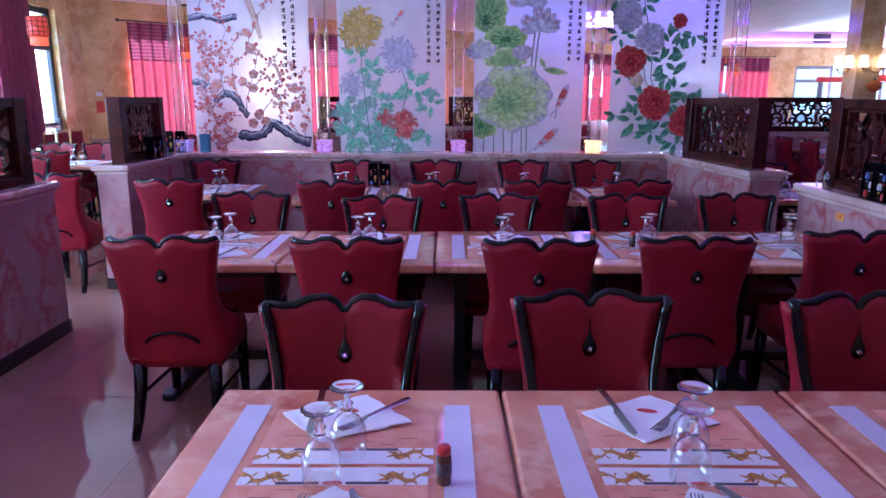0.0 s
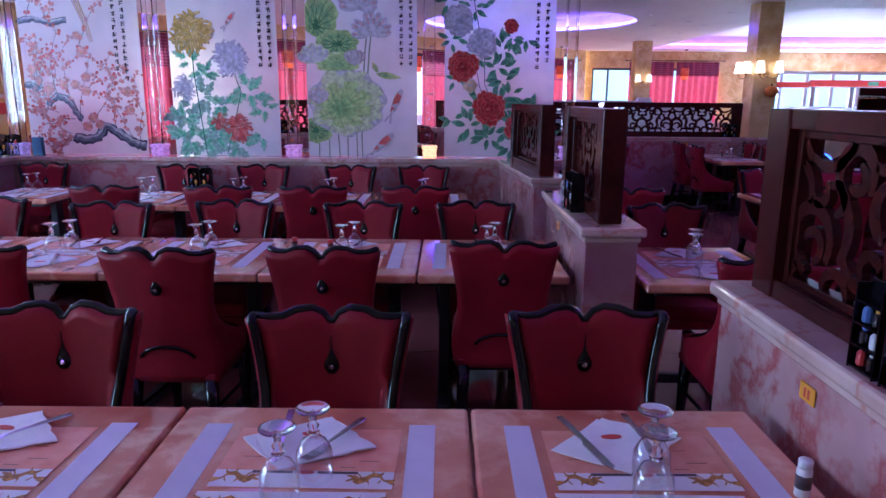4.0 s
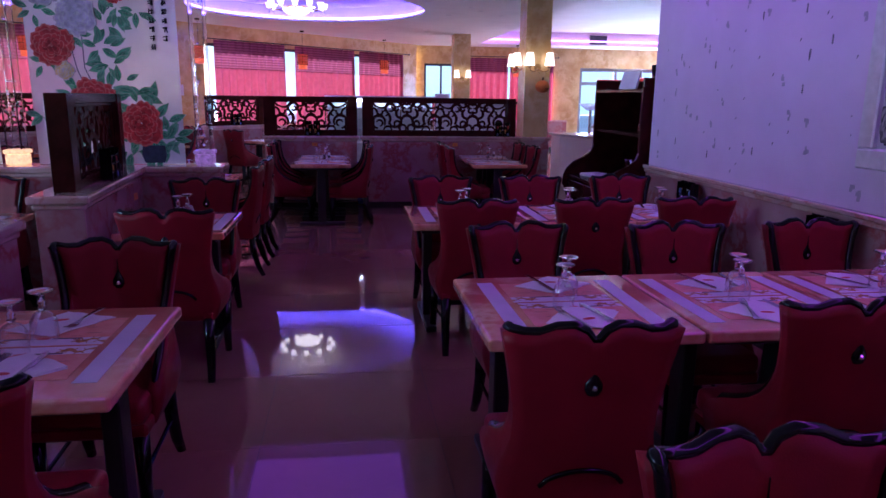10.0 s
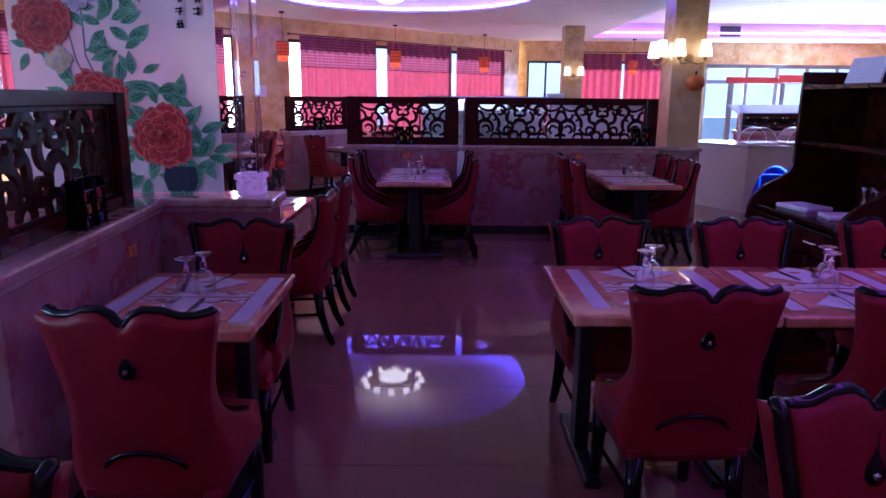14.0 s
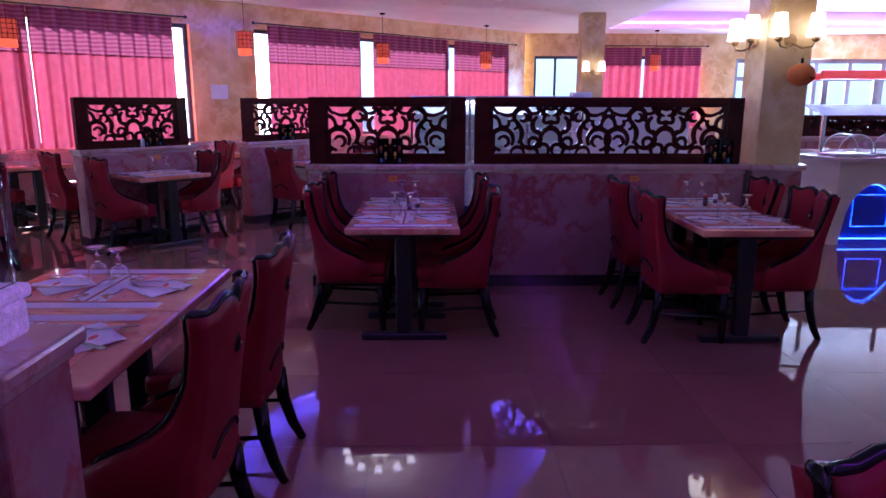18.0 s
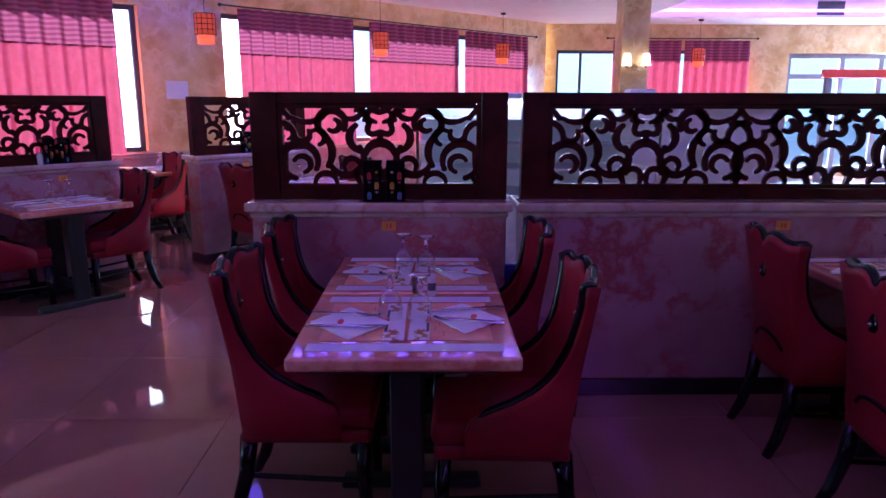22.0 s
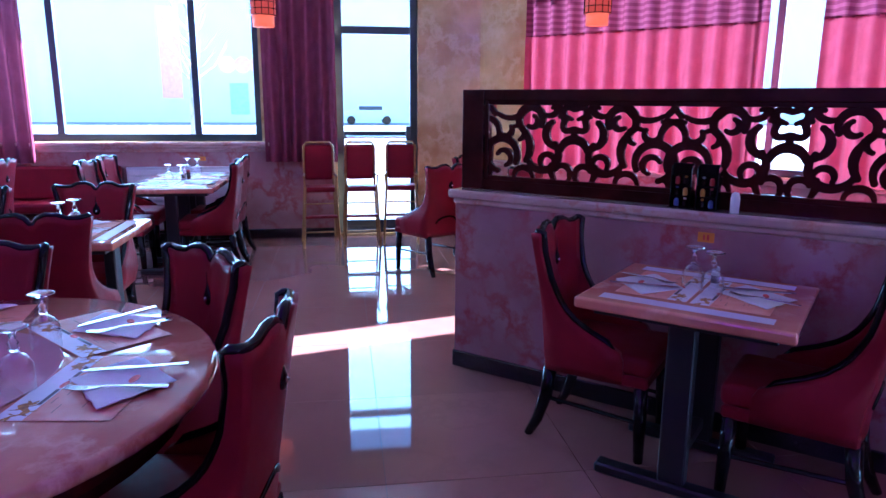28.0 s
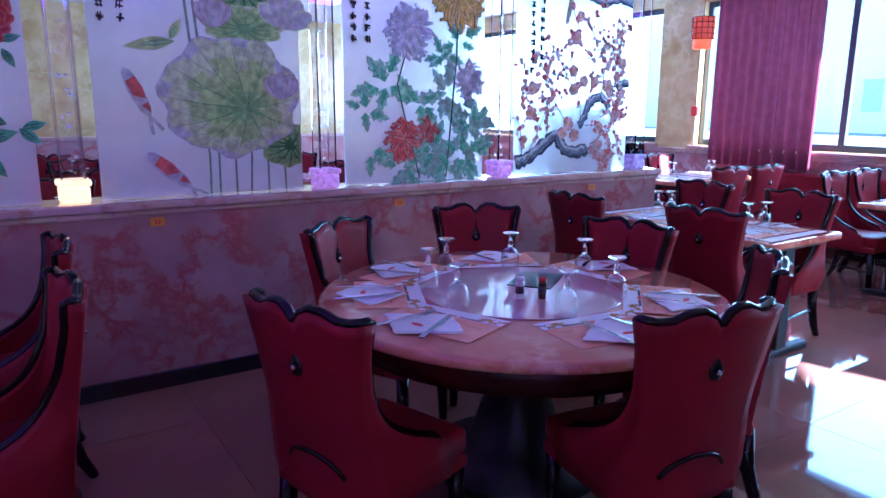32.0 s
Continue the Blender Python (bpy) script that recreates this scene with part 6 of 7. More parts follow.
glazing("window_4", FM, 0.25, 4.15, 0.9, 2.5, (0.75, 2.65), "aluminium-framed window behind curtains", (), 0.06)
glazing("door_2", FM, 4.95, 10.6, 0.05, 2.45, (6.1, 6.9, 7.7, 8.5, 9.5), "wide glazed entrance with grey frames", (2.0,), 0.1, mat("grey_painted_frame", (0.2, 0.23, 0.28), 0.4))
lint = thing("entrance_canopy", "red painted beam over the inner entrance doors", "canopy", pose(FX + 5.2, FY - 0.75, 0))
part("front_beam", box(1.3, 5.2, 0, 0.1, 1.97, 2.16, 0.01), mat("red_painted_beam", (0.6, 0.06, 0.05), 0.4), lint)
part("side_beam", box(0.0, 1.29, 0.02, 0.12, 1.945, 2.1, 0.01), bpy.data.materials["red_painted_beam"], lint)
for x in (0.05, 1.35, 2.5, 3.7, 5.1):
    part("post", box(x, x + 0.13, 0.02, 0.1, 0.0, 1.94, 0.005), bpy.data.materials["grey_painted_frame"], lint)
part("exit_sign", box(3.0, 3.3, -0.014, -0.002, 2.0, 2.12, 0.003), mat("green_exit_sign", (0.1, 0.4, 0.25), 0.5), lint)

# ---- lamps ----
def lantern(x, y, z=2.14):
    t = thing("hanging_lantern", "red drum lantern with a black lattice, hung on a cord", "lantern", pose(x, y, z), "red lanterns")
    part("shade", lathe([(0.1, 0.0), (0.1, 0.12), (0.097, 0.12), (0.097, 0.0)], 24), M_LANTERN, t, "glowing orange-red paper shade", True)
    part("sleeve", lathe([(0.118, 0.1), (0.118, 0.34), (0.114, 0.34), (0.114, 0.1)], 24), mat("dark_red_lantern", (0.3, 0.03, 0.03), 0.6, emit=(0.8, 0.08, 0.03), emit_strength=0.25) if "dark_red_lantern" not in bpy.data.materials else bpy.data.materials["dark_red_lantern"], t, "", True)
    bm = bmesh.new()
    for k in range(12):
        a = 2 * math.pi * k / 12
        sweep([(0.121 * math.cos(a), 0.121 * math.sin(a), 0.1), (0.121 * math.cos(a), 0.121 * math.sin(a), 0.34)], 0.004, 5, bm)
    for z in (0.102, 0.16, 0.22, 0.28, 0.338):
        sweep([(0.121 * math.cos(2 * math.pi * k / 24), 0.121 * math.sin(2 * math.pi * k / 24), z) for k in range(24)], 0.004, 5, bm, closed=True)
    part("lattice", bm, M_BLACK, t)
    part("cord", sweep([(0, 0, 0.34), (0, 0, CEIL - t.matrix_basis.translation.z - 0.03)], 0.004, 5), M_BLACK, t)
    part("rose", lathe([(0.045, CEIL - t.matrix_basis.translation.z - 0.03), (0.05, CEIL - t.matrix_basis.translation.z)], 12), M_BLACK, t)
    return t


lan = lantern(-4.2, 11.95)
for x, y in ((-1.5, 14.45), (1.05, 16.0), (2.95, 18.1), (4.95, 20.05), (8.75, 20.9), (-4.95, 8.95), (-4.95, 5.5)):
    copy_thing(lan, pose(x, y, 2.14))


def sconce(m, label="two-armed wall lamp with glowing cream shades"):
    t = thing("wall_lamp", label, "wall lamp", m, "wall lamps")
    part("backplate", lathe([(0.001, -0.008), (0.045, -0.006), (0.05, 0.0), (0.001, 0.0)], 16), M_BRASS, t, m=pose(0, 0, 0, 90, 0, 0))
    for s in (-1, 1):
        part("arm", sweep([(0, -0.01, -0.02), (s * 0.06, -0.07, -0.06), (s * 0.12, -0.1, -0.05), (s * 0.14, -0.1, 0.0)], 0.009, 8), M_BRASS, t, "", True)
        part("shade", lathe([(0.068, 0.02), (0.045, 0.19), (0.042, 0.19), (0.064, 0.02)], 20, None, (s * 0.14, -0.1, 0)), M_SHADE, t, "glowing cream shade", True)
        part("cup", lathe([(0.012, -0.02), (0.03, 0.0), (0.03, 0.02), (0.001, 0.02)], 14, None, (s * 0.14, -0.1, 0)), M_BRASS, t)
    for k in range(3):
        part("pendant", lathe([(0.001, -0.05), (0.008, -0.03), (0.001, 0.0)], 8, None, (-0.1 + 0.1 * k, -0.09, -0.05)), M_GLASS, t)
    return t


sc = sconce(pose(6.58, 10.855, 1.95))
copy_thing(sc, pose(6.395, 11.04, 1.95, 0, 0, -90))
copy_thing(sc, pose(6.68, 17.895, 1.98))
pk = thing("paper_pumpkin", "orange paper pumpkin with a printed face, hung on the column", "decoration", pose(6.63, 10.74, 1.69))
bm = bmesh.new()
bmesh.ops.create_uvsphere(bm, u_segments=24, v_segments=14, radius=0.1)
for v in bm.verts:
    a = math.atan2(v.co.y, v.co.x)
    v.co.z *= 0.85
    v.co.x, v.co.y = v.co.x * (1 + 0.04 * math.cos(8 * a)), v.co.y * (1 + 0.04 * math.cos(8 * a))
part("body", bm, mat("orange_paper", (0.75, 0.2, 0.03), 0.6), pk, "", True)
part("stalk", lathe([(0.012, 0.08), (0.01, 0.12), (0.001, 0.125)], 8), M_BLACK, pk)
part("mouth", sweep([(0.015, -0.103, -0.02), (0.04, -0.1, -0.035), (0.065, -0.085, -0.02)], 0.005, 6), M_BLACK, pk)

ch = thing("chandelier", "crystal chandelier with glowing cups under the dome", "chandelier", pose(3.15, 13.65, 2.84))
part("bowl", lathe([(0.001, 0.0), (0.1, 0.015), (0.2, 0.06), (0.24, 0.12), (0.001, 0.12)], 28), M_CHAND, ch, "glowing glass bowl", True)
part("stem", sweep([(0, 0, 0.12), (0, 0, CEIL + 0.3 - 2.84)], 0.02, 10), M_BRASS, ch)
for k in range(12):
    a = 2 * math.pi * k / 12
    r = 0.46
    part("arm", sweep([(0.1 * math.cos(a), 0.1 * math.sin(a), 0.17), (0.3 * math.cos(a), 0.3 * math.sin(a), 0.1), (r * math.cos(a), r * math.sin(a), 0.12)], 0.008, 6), M_BRASS, ch)
    part("cup", lathe([(0.03, 0.12), (0.055, 0.2), (0.05, 0.2), (0.001, 0.13)], 14, None, (r * math.cos(a), r * math.sin(a), 0)), M_CHAND, ch, "glowing glass cup")
    part("crystal", lathe([(0.001, 0.03), (0.012, 0.06), (0.001, 0.1)], 6, None, (r * math.cos(a), r * math.sin(a), 0)), M_GLASS, ch)

# ---- the picture and the ink prints on the white wall ----
def picture():
    m = pose(RX - 0.004, 4.5, 1.2, 0, 0, -90)      # local x runs south along the wall, the picture looks to -y
    t = thing("framed_picture", "ink painting of cliffs and pines in a silver frame", "picture", m)
    w, h, f = 3.4, 1.32, 0.1
    part("frame", box(0, w, -0.045, 0, 0, f, 0.008), M_SILVER, t, "silver frame")
    part("frame", box(0, w, -0.045, 0, h - f, h, 0.008), M_SILVER, t)
    part("frame", box(0, f, -0.045, 0, f, h - f, 0.008), M_SILVER, t)
    part("frame", box(w - f, w, -0.045, 0, f, h - f, 0.008), M_SILVER, t)
    part("canvas", box(f, w - f, -0.016, -0.002, f, h - f), mat("misty_painted_canvas", (0.36, 0.3, 0.36), 0.7, 0, 0.1, 1.6, 0.05, 90, 0, (0.54, 0.48, 0.56)), t, "misty pale canvas")
    cols = {k: mat("canvas_" + k, c, 0.75, 0, 0.16, 16) for k, c in dict(rock=(0.13, 0.1, 0.115), dark=(0.04, 0.034, 0.045), pale=(0.36, 0.29, 0.31), far=(0.26, 0.21, 0.27), pine=(0.035, 0.04, 0.07), red=(0.42, 0.075, 0.045), rust=(0.2, 0.045, 0.04), fall=(0.66, 0.62, 0.7), mist=(0.46, 0.4, 0.48)).items()}
    rng = random.Random(12)
    pieces, count = {}, [0]

    def shape(name, col, pts):
        count[0] += 1
        y = -0.0164 - 0.0000015 * count[0]
        verts, faces = pieces.setdefault((name, col), ([], []))
        n = len(verts)
        verts.extend((min(max(x, f + 0.002), w - f - 0.002), y, min(max(z, f + 0.002), h - f - 0.002)) for x, z in pts)
        faces.append(tuple(range(n, n + len(pts))))

    def stroke(name, col, pts, wd):
        """One brush stroke: thin at both ends."""
        n = len(pts) - 1
        left = [(x - wd * math.sin(math.pi * (k + 0.4) / (n + 0.8)) / 2, z) for k, (x, z) in enumerate(pts)]
        right = [(x + wd * math.sin(math.pi * (k + 0.4) / (n + 0.8)) / 2, z) for k, (x, z) in enumerate(pts)]
        shape(name, col, left + right[::-1])

    def mass(x, z, wd, ht, n, tones=("rock", "dark", "pale")):
        """A rounded rock: a lumpy dark body, a lit side, and strokes that follow its bulge downwards."""
        dome = lambda u: max(0.0, 1 - abs(u) ** 2.4) ** 0.55
        ridge = [(-1 + 2 * k / 14, max(0.2, dome(-1 + 2 * k / 14)) * rng.uniform(0.86, 1.06)) for k in range(15)]
        shape("cliff", tones[1], [(x - wd * 0.3, z - ht * 0.25)] + [(x + u * wd * 0.5, z + v * ht + 0.003) for u, v in ridge] + [(x + wd * 0.3, z - ht * 0.25)])
        shape("cliff", tones[0], [(x - wd * 0.28, z - ht * 0.2)] + [(x + u * wd * 0.49, z + v * ht * 0.98) for u, v in ridge] + [(x + wd * 0.28, z - ht * 0.2)])
        shape("cliff", tones[2], [(x - wd * 0.4, z + ht * 0.25)] + [(x + (u - 0.12) * wd * 0.36, z + v * ht * 0.9) for u, v in ridge[1:11]] + [(x + wd * 0.06, z + ht * 0.3), (x - wd * 0.2, z + ht * 0.12)])
        for k in range(n):
            u = rng.uniform(-0.92, 0.92)
            top = z + ht * max(0.2, dome(u)) * rng.uniform(0.5, 0.98)
            ln = ht * rng.uniform(0.14, 0.42)
            sx = x + u * wd * 0.48
            tone = tones[2] if rng.random() < 0.45 - 0.35 * u else tones[1]
            stroke("cliff", tone, [(sx + u * 0.3 * ln * q + rng.uniform(-0.003, 0.003), max(top - ln * q, z)) for q in (0, 0.25, 0.5, 0.75, 1)], rng.uniform(0.003, 0.009))

    def heap(x0, x1, z0, z1, n, size, tones=("rock", "dark", "pale"), dense=26):
        """Many rocks, the higher and farther ones first."""
        for k in range(n):
            q = k / max(1, n - 1)
            mass(rng.uniform(x0, x1), z1 + (z0 - z1) * q, size * rng.uniform(0.7, 1.25), size * rng.uniform(0.7, 1.2), dense, tones)

    for q in range(40):
        u, v, r = rng.uniform(0.1, 3.2), rng.uniform(0.72, 1.2), rng.uniform(0.08, 0.3)
        shape("cloud", "mist", [(u + r * math.cos(a * 0.45), v + 0.18 * r * math.sin(a * 0.45) * rng.uniform(0.6, 1.2)) for a in range(14)])
    for x, z, wd, ht in ((0.26, 0.74, 0.12, 0.2), (0.36, 0.76, 0.1, 0.24), (0.2, 0.66, 0.14, 0.18), (0.44, 0.7, 0.1, 0.16)):
        mass(x, z, wd, ht, 22, ("far", "rock", "mist"))
    heap(0.14, 0.5, 0.46, 0.66, 14, 0.12)
    heap(0.14, 0.66, 0.12, 0.44, 44, 0.12)
    heap(0.6, 0.98, 0.12, 0.36, 26, 0.13, ("dark", "dark", "rock"))
    heap(1.15, 1.74, 0.36, 0.5, 34, 0.11, ("far", "rock", "pale"))
    heap(1.84, 3.2, 0.34, 0.54, 80, 0.12, ("far", "rock", "pale"))
    heap(2.3, 3.2, 0.12, 0.28, 36, 0.13)
    # autumn trees as many small dabs
    for cx, cz, rx, rz, n in ((1.5, 0.66, 0.45, 0.06, 260), (2.3, 0.68, 0.5, 0.06, 240), (2.9, 0.7, 0.35, 0.07, 160), (0.84, 0.5, 0.18, 0.1, 170), (0.66, 0.46, 0.08, 0.06, 60), (1.08, 0.24, 0.1, 0.15, 190), (1.4, 0.15, 0.13, 0.06, 130), (1.3, 0.14, 0.06, 0.05, 50), (2.1, 0.32, 0.2, 0.22, 320), (1.96, 0.2, 0.1, 0.1, 90), (2.9, 0.2, 0.3, 0.12, 160)):
        for k in range(n * 4):
            a, q = rng.uniform(0, 6.28), math.sqrt(rng.random()) * rng.uniform(0.72, 1.2)
            u, v, r = cx + rx * q * math.cos(a), cz + rz * q * math.sin(a), rng.uniform(0.004, 0.012)
            up = math.sin(a) * q
            shape("autumn_tree", "red" if rng.random() < 0.4 + 0.4 * up - (0.35 if rz < 0.11 and cz > 0.4 else 0) else "rust", [(u + r * rng.uniform(0.6, 1.2) * math.cos(b * 1.05), v + r * rng.uniform(0.5, 1.0) * math.sin(b * 1.05)) for b in range(6)])
    # pines: stems and flat pads of needles
    for x, z, sz in ((0.9, 0.58, 0.75), (1.06, 0.4, 1.15), (1.16, 0.46, 0.8), (0.68, 0.54, 0.45), (1.44, 0.72, 0.45), (1.56, 0.72, 0.5), (1.9, 0.74, 0.55), (2.02, 0.75, 0.6), (2.16, 0.75, 0.5), (2.34, 0.74, 0.6), (2.8, 0.74, 0.7)):
        sz *= 0.85
        stroke("pine", "pine", [(x, z - 0.1 * sz), (x + 0.012 * sz, z + 0.08 * sz), (x - 0.008 * sz, z + 0.2 * sz), (x + 0.004 * sz, z + 0.36 * sz)], 0.018 * sz)
        for k in range(11):
            u, v, r = x + rng.uniform(-0.2, 0.24) * sz * (1.1 - 0.07 * k), z + (0.03 + 0.033 * k) * sz, sz * rng.uniform(0.05, 0.1)
            for _ in range(12):
                q = rng.uniform(-1, 1)
                stroke("pine", "pine", [(u + q * r, v + 0.016 * sz * (1 - q * q) + 0.01 * sz), (u + q * r + 0.004, v + 0.004 * sz), (u + q * r * 1.1, v - 0.01 * sz)], 0.024 * sz)
            stroke("pine", "pine", [(u - r, v + 0.001), (u - r * 0.5, v + 0.006 * sz), (u + r * 0.5, v + 0.005 * sz), (u + r, v)], 0.02 * sz)
    for k in range(14):
        x = 1.74 + 0.011 * k
        stroke("waterfall", "fall", [(x + 0.03, 0.56 - 0.004 * k), (x + 0.012, 0.52), (x + 0.004, 0.46), (x, 0.4), (x - 0.004, rng.uniform(0.28, 0.36))], rng.uniform(0.003, 0.007))
    for (name, col), (verts, faces) in pieces.items():
        me = bpy.data.meshes.new(name)
        me.from_pydata(verts, [], faces)
        me.materials.append(cols[col])
        ob = new(name, me)
        ob.parent = t
        ob["kind"] = "stuff"


picture()
rng_w = random.Random(77)
bm1, bm2 = bmesh.new(), bmesh.new()
for k in range(330):
    y, z = rng_w.uniform(-1.4, 6.9), rng_w.uniform(1.02, 2.95)
    if 1.0 < y < 4.6 and 1.14 < z < 2.56:
        continue
    u, v, kind = 6.98 - y, z, k % 5
    if kind < 2:         # a pale brushed block, tall and narrow
        for _ in range(4):
            du, dv, q = rng_w.uniform(-0.012, 0.012), rng_w.uniform(-0.03, 0.03), rng_w.uniform(0.006, 0.014)
            plate([(u + du - q, v + dv - 0.012), (u + du + q, v + dv - 0.01), (u + du + q, v + dv + 0.012), (u + du - q, v + dv + 0.01)], -0.0006 - 0.00002 * _, -0.0001, bm2)
    elif kind == 2:      # a dark seal of a few strokes
        for _ in range(4):
            dv = -0.018 + 0.012 * _
            plate([(u - 0.009, v + dv), (u + 0.009, v + dv + 0.001), (u + 0.009, v + dv + 0.006), (u - 0.009, v + dv + 0.005)], -0.0007, -0.0001, bm1)
        plate([(u - 0.003, v - 0.024), (u + 0.002, v - 0.024), (u + 0.002, v + 0.03), (u - 0.003, v + 0.03)], -0.0009, -0.0001, bm1)
    else:                # a slanting drop
        q = rng_w.uniform(0.004, 0.009)
        plate([(u - q, v - q * 1.4), (u + q * 0.2, v - q * 0.8), (u + q, v + q * 1.3), (u - q * 0.1, v + q * 0.9)], -0.0006, -0.0001, bm1)
we = bpy.data.objects["wall_east"]
part("ink_print", fix(bm1), M_INK, we)["kind"] = "stuff"
part("pale_print", fix(bm2), M_INK_PALE, we)["kind"] = "stuff"

# ---- sideboard at the end of the white wall ----
sb = thing("sideboard", "dark mahogany waiter's sideboard with open shelves and curved ends", "sideboard", pose(6.47, 7.06, 0))
OGEE = [(0.5, 0.0), (0.5, 1.62), (0.0, 1.62), (0.0, 1.06), (-0.025, 1.0), (-0.1, 0.95), (-0.2, 0.9), (-0.27, 0.83), (-0.3, 0.76), (-0.31, 0.66), (-0.27, 0.6), (-0.25, 0.5), (-0.25, 0.0)]
for y in (0.0, 1.13):
    bm = bmesh.new()
    plate(OGEE, y, y + 0.035, bm)
    part("end_panel", fix(bm), M_WOOD, sb)
part("back", box(0.48, 0.5, 0.036, 1.129, 0.0, 1.62), M_WOOD, sb)
for z, d in ((0.74, -0.27), (1.2, 0.02), (1.585, 0.0)):
    part("shelf", box(d, 0.479, 0.036, 1.129, z, z + 0.03, 0.004), M_WOOD, sb)
for k in range(2):
    y0 = 0.045 + 0.545 * k
    dw = part("drawer", box(-0.27, -0.24, y0, y0 + 0.53, 0.56, 0.72, 0.006), M_WOOD, sb)
    part("drawer_handle", sweep([(-0.272, y0 + 0.2, 0.64), (-0.29, y0 + 0.22, 0.64), (-0.29, y0 + 0.31, 0.64), (-0.272, y0 + 0.33, 0.64)], 0.005, 6), M_STEEL, dw)
    part("cupboard_door", box(-0.24, -0.215, y0, y0 + 0.53, 0.08, 0.54, 0.006), M_WOOD, sb)
for q in ((0.0, 0.5, 0.0, 0.02), (0.0, 0.5, 1.145, 1.165), (0.478, 0.5, 0.021, 1.144)):
    part("gallery", box(q[0], q[1], q[2], q[3], 1.621, 1.71, 0.006), M_WOOD, sb)


def loose(name, label, cat, bm, material, m, smooth=False):
    ob = part(name, fix(bm), material, None, "", smooth, m)
    return tagged(ob, label, cat)


loose("napkin_stack", "stack of white paper napkins on the sideboard", "napkins", box(-0.11, 0.11, -0.15, 0.15, 0, 0.03, 0.008), M_PAPER, pose(6.42, 7.9, 0.77, 0, 0, 14))
loose("napkin_stack", "stack of white paper napkins on the sideboard", "napkins", box(-0.1, 0.1, -0.1, 0.1, 0, 0.03, 0.008), M_PAPER, pose(6.44, 7.5, 0.77, 0, 0, -10))
loose("open_menu", "white open booklet propped on the sideboard", "menu", box(-0.01, 0.01, -0.16, 0.16, 0, 0.17, 0.003), M_WHITE, pose(6.6, 7.72, 1.622, 0, 16, 6))
loose("black_bin", "black glossy cylinder on the sideboard", "bin", lathe([(0.1, 0), (0.11, 0.2), (0.1, 0.2), (0.09, 0.01)], 24), M_BLACK, pose(6.72, 7.22, 1.622), True)
for y in (7.2, 7.28, 7.36):
    put("glass", pose(6.62, y, 1.232))
    put("glass", pose(6.72, y + 0.03, 1.232))
for y in (7.22, 7.34):
    cf = thing("glass_carafe", "clear glass water carafe on the sideboard", "carafe", pose(6.5, y, 0.772), "carafes")
    part("body", lathe([(0.04, 0.0), (0.048, 0.01), (0.05, 0.09), (0.03, 0.15), (0.03, 0.19), (0.04, 0.22), (0.037, 0.22), (0.027, 0.19), (0.027, 0.15), (0.046, 0.09), (0.044, 0.012)], 20), M_GLASS, cf, "", True)

# ---- buffet ----
M_GUARD = mat("pale_lavender_glass", (0.62, 0.58, 0.75), 0.12, 0, 0.06, 6)
M_GUARD.node_tree.nodes["Principled BSDF"].inputs["Transmission Weight"].default_value = 0.35
bf = thing("buffet_counter", "cream buffet counter with a blue-lit arched front", "counter", pose(7.75, 12.45, 0))
n = 24
arch = []
for k in range(n + 1):
    u = k / n
    rise = math.sqrt(max(0, 1 - ((0.34 - u) / 0.34) ** 2)) if u < 0.34 else 0.5 + 0.5 * math.cos(math.pi * (u - 0.34) / 0.66)
    arch.append((0.38 + 1.02 * u, 0.05 + 0.6 * rise))
bm = box(0.3, 0.38, 0.0, 0.04, 0.0, 0.88)
for (xa, za), (xb, zb) in zip(arch, arch[1:]):
    plate([(xa, za), (xa, 0.88), (xb, 0.88), (xb, zb)], 0.0, 0.04, bm)
part("front_panel", fix(bm), M_CREAM, bf)
M_ARCHLED = glow("blue_arch_led", (0.05, 0.1, 1.0), 7.0)
part("recess", box(0.38, 1.4, 0.12, 0.14, 0.0, 0.8), mat("dark_blue_panel", (0.02, 0.025, 0.14), 0.3), bf)
part("arch_light", sweep([(x, 0.055, z - 0.012) for x, z in arch], 0.007, 6), M_ARCHLED, bf, "glowing blue led line")
part("foot_light", sweep([(0.38, 0.05, 0.06), (1.4, 0.05, 0.06)], 0.008, 6), M_ARCHLED, bf)
part("panel_outline", sweep([(0.56, 0.112, 0.18), (0.94, 0.112, 0.18), (0.94, 0.112, 0.52), (0.56, 0.112, 0.52)], 0.0025, 5, closed=True), M_ARCHLED, bf)
part("body", slab([(0.3, 0.0), (0.3, 0.15), (1.41, 0.15), (1.41, 1.3), (-0.05, 1.3), (-0.05, 0.8)][::-1], 0.0, 0.88), M_CREAM, bf)
part("body", box(1.42, 7.0, 0.0, 1.3, 0.0, 0.6, 0.01), M_CREAM, bf)
part("shelf_back", box(1.42, 7.0, 0.45, 1.3, 0.601, 0.879), M_CREAM, bf)
part("shelf_lip", box(1.42, 7.0, 0.0, 0.44, 0.84, 0.879, 0.004), M_CREAM, bf)
for k in range(4):
    part("lower_panel", box(1.5 + 1.25 * k, 2.65 + 1.25 * k, -0.012, -0.001, 0.08, 0.52, 0.004), bpy.data.materials["dark_blue_panel"], bf)
part("worktop", slab([(0.27, -0.04), (7.05, -0.04), (7.05, 1.35), (-0.09, 1.35), (-0.09, 0.78)], 0.882, 0.92), mat("pale_stone_worktop", (0.7, 0.62, 0.52), 0.2, 0, 0.1, 30), bf)
for x in (0.4, 1.3, 2.6, 4.0, 5.4, 6.7):
    part("guard_post", box(x, x + 0.04, 0.58, 0.62, 0.921, 1.42, 0.003), M_STEEL, bf)
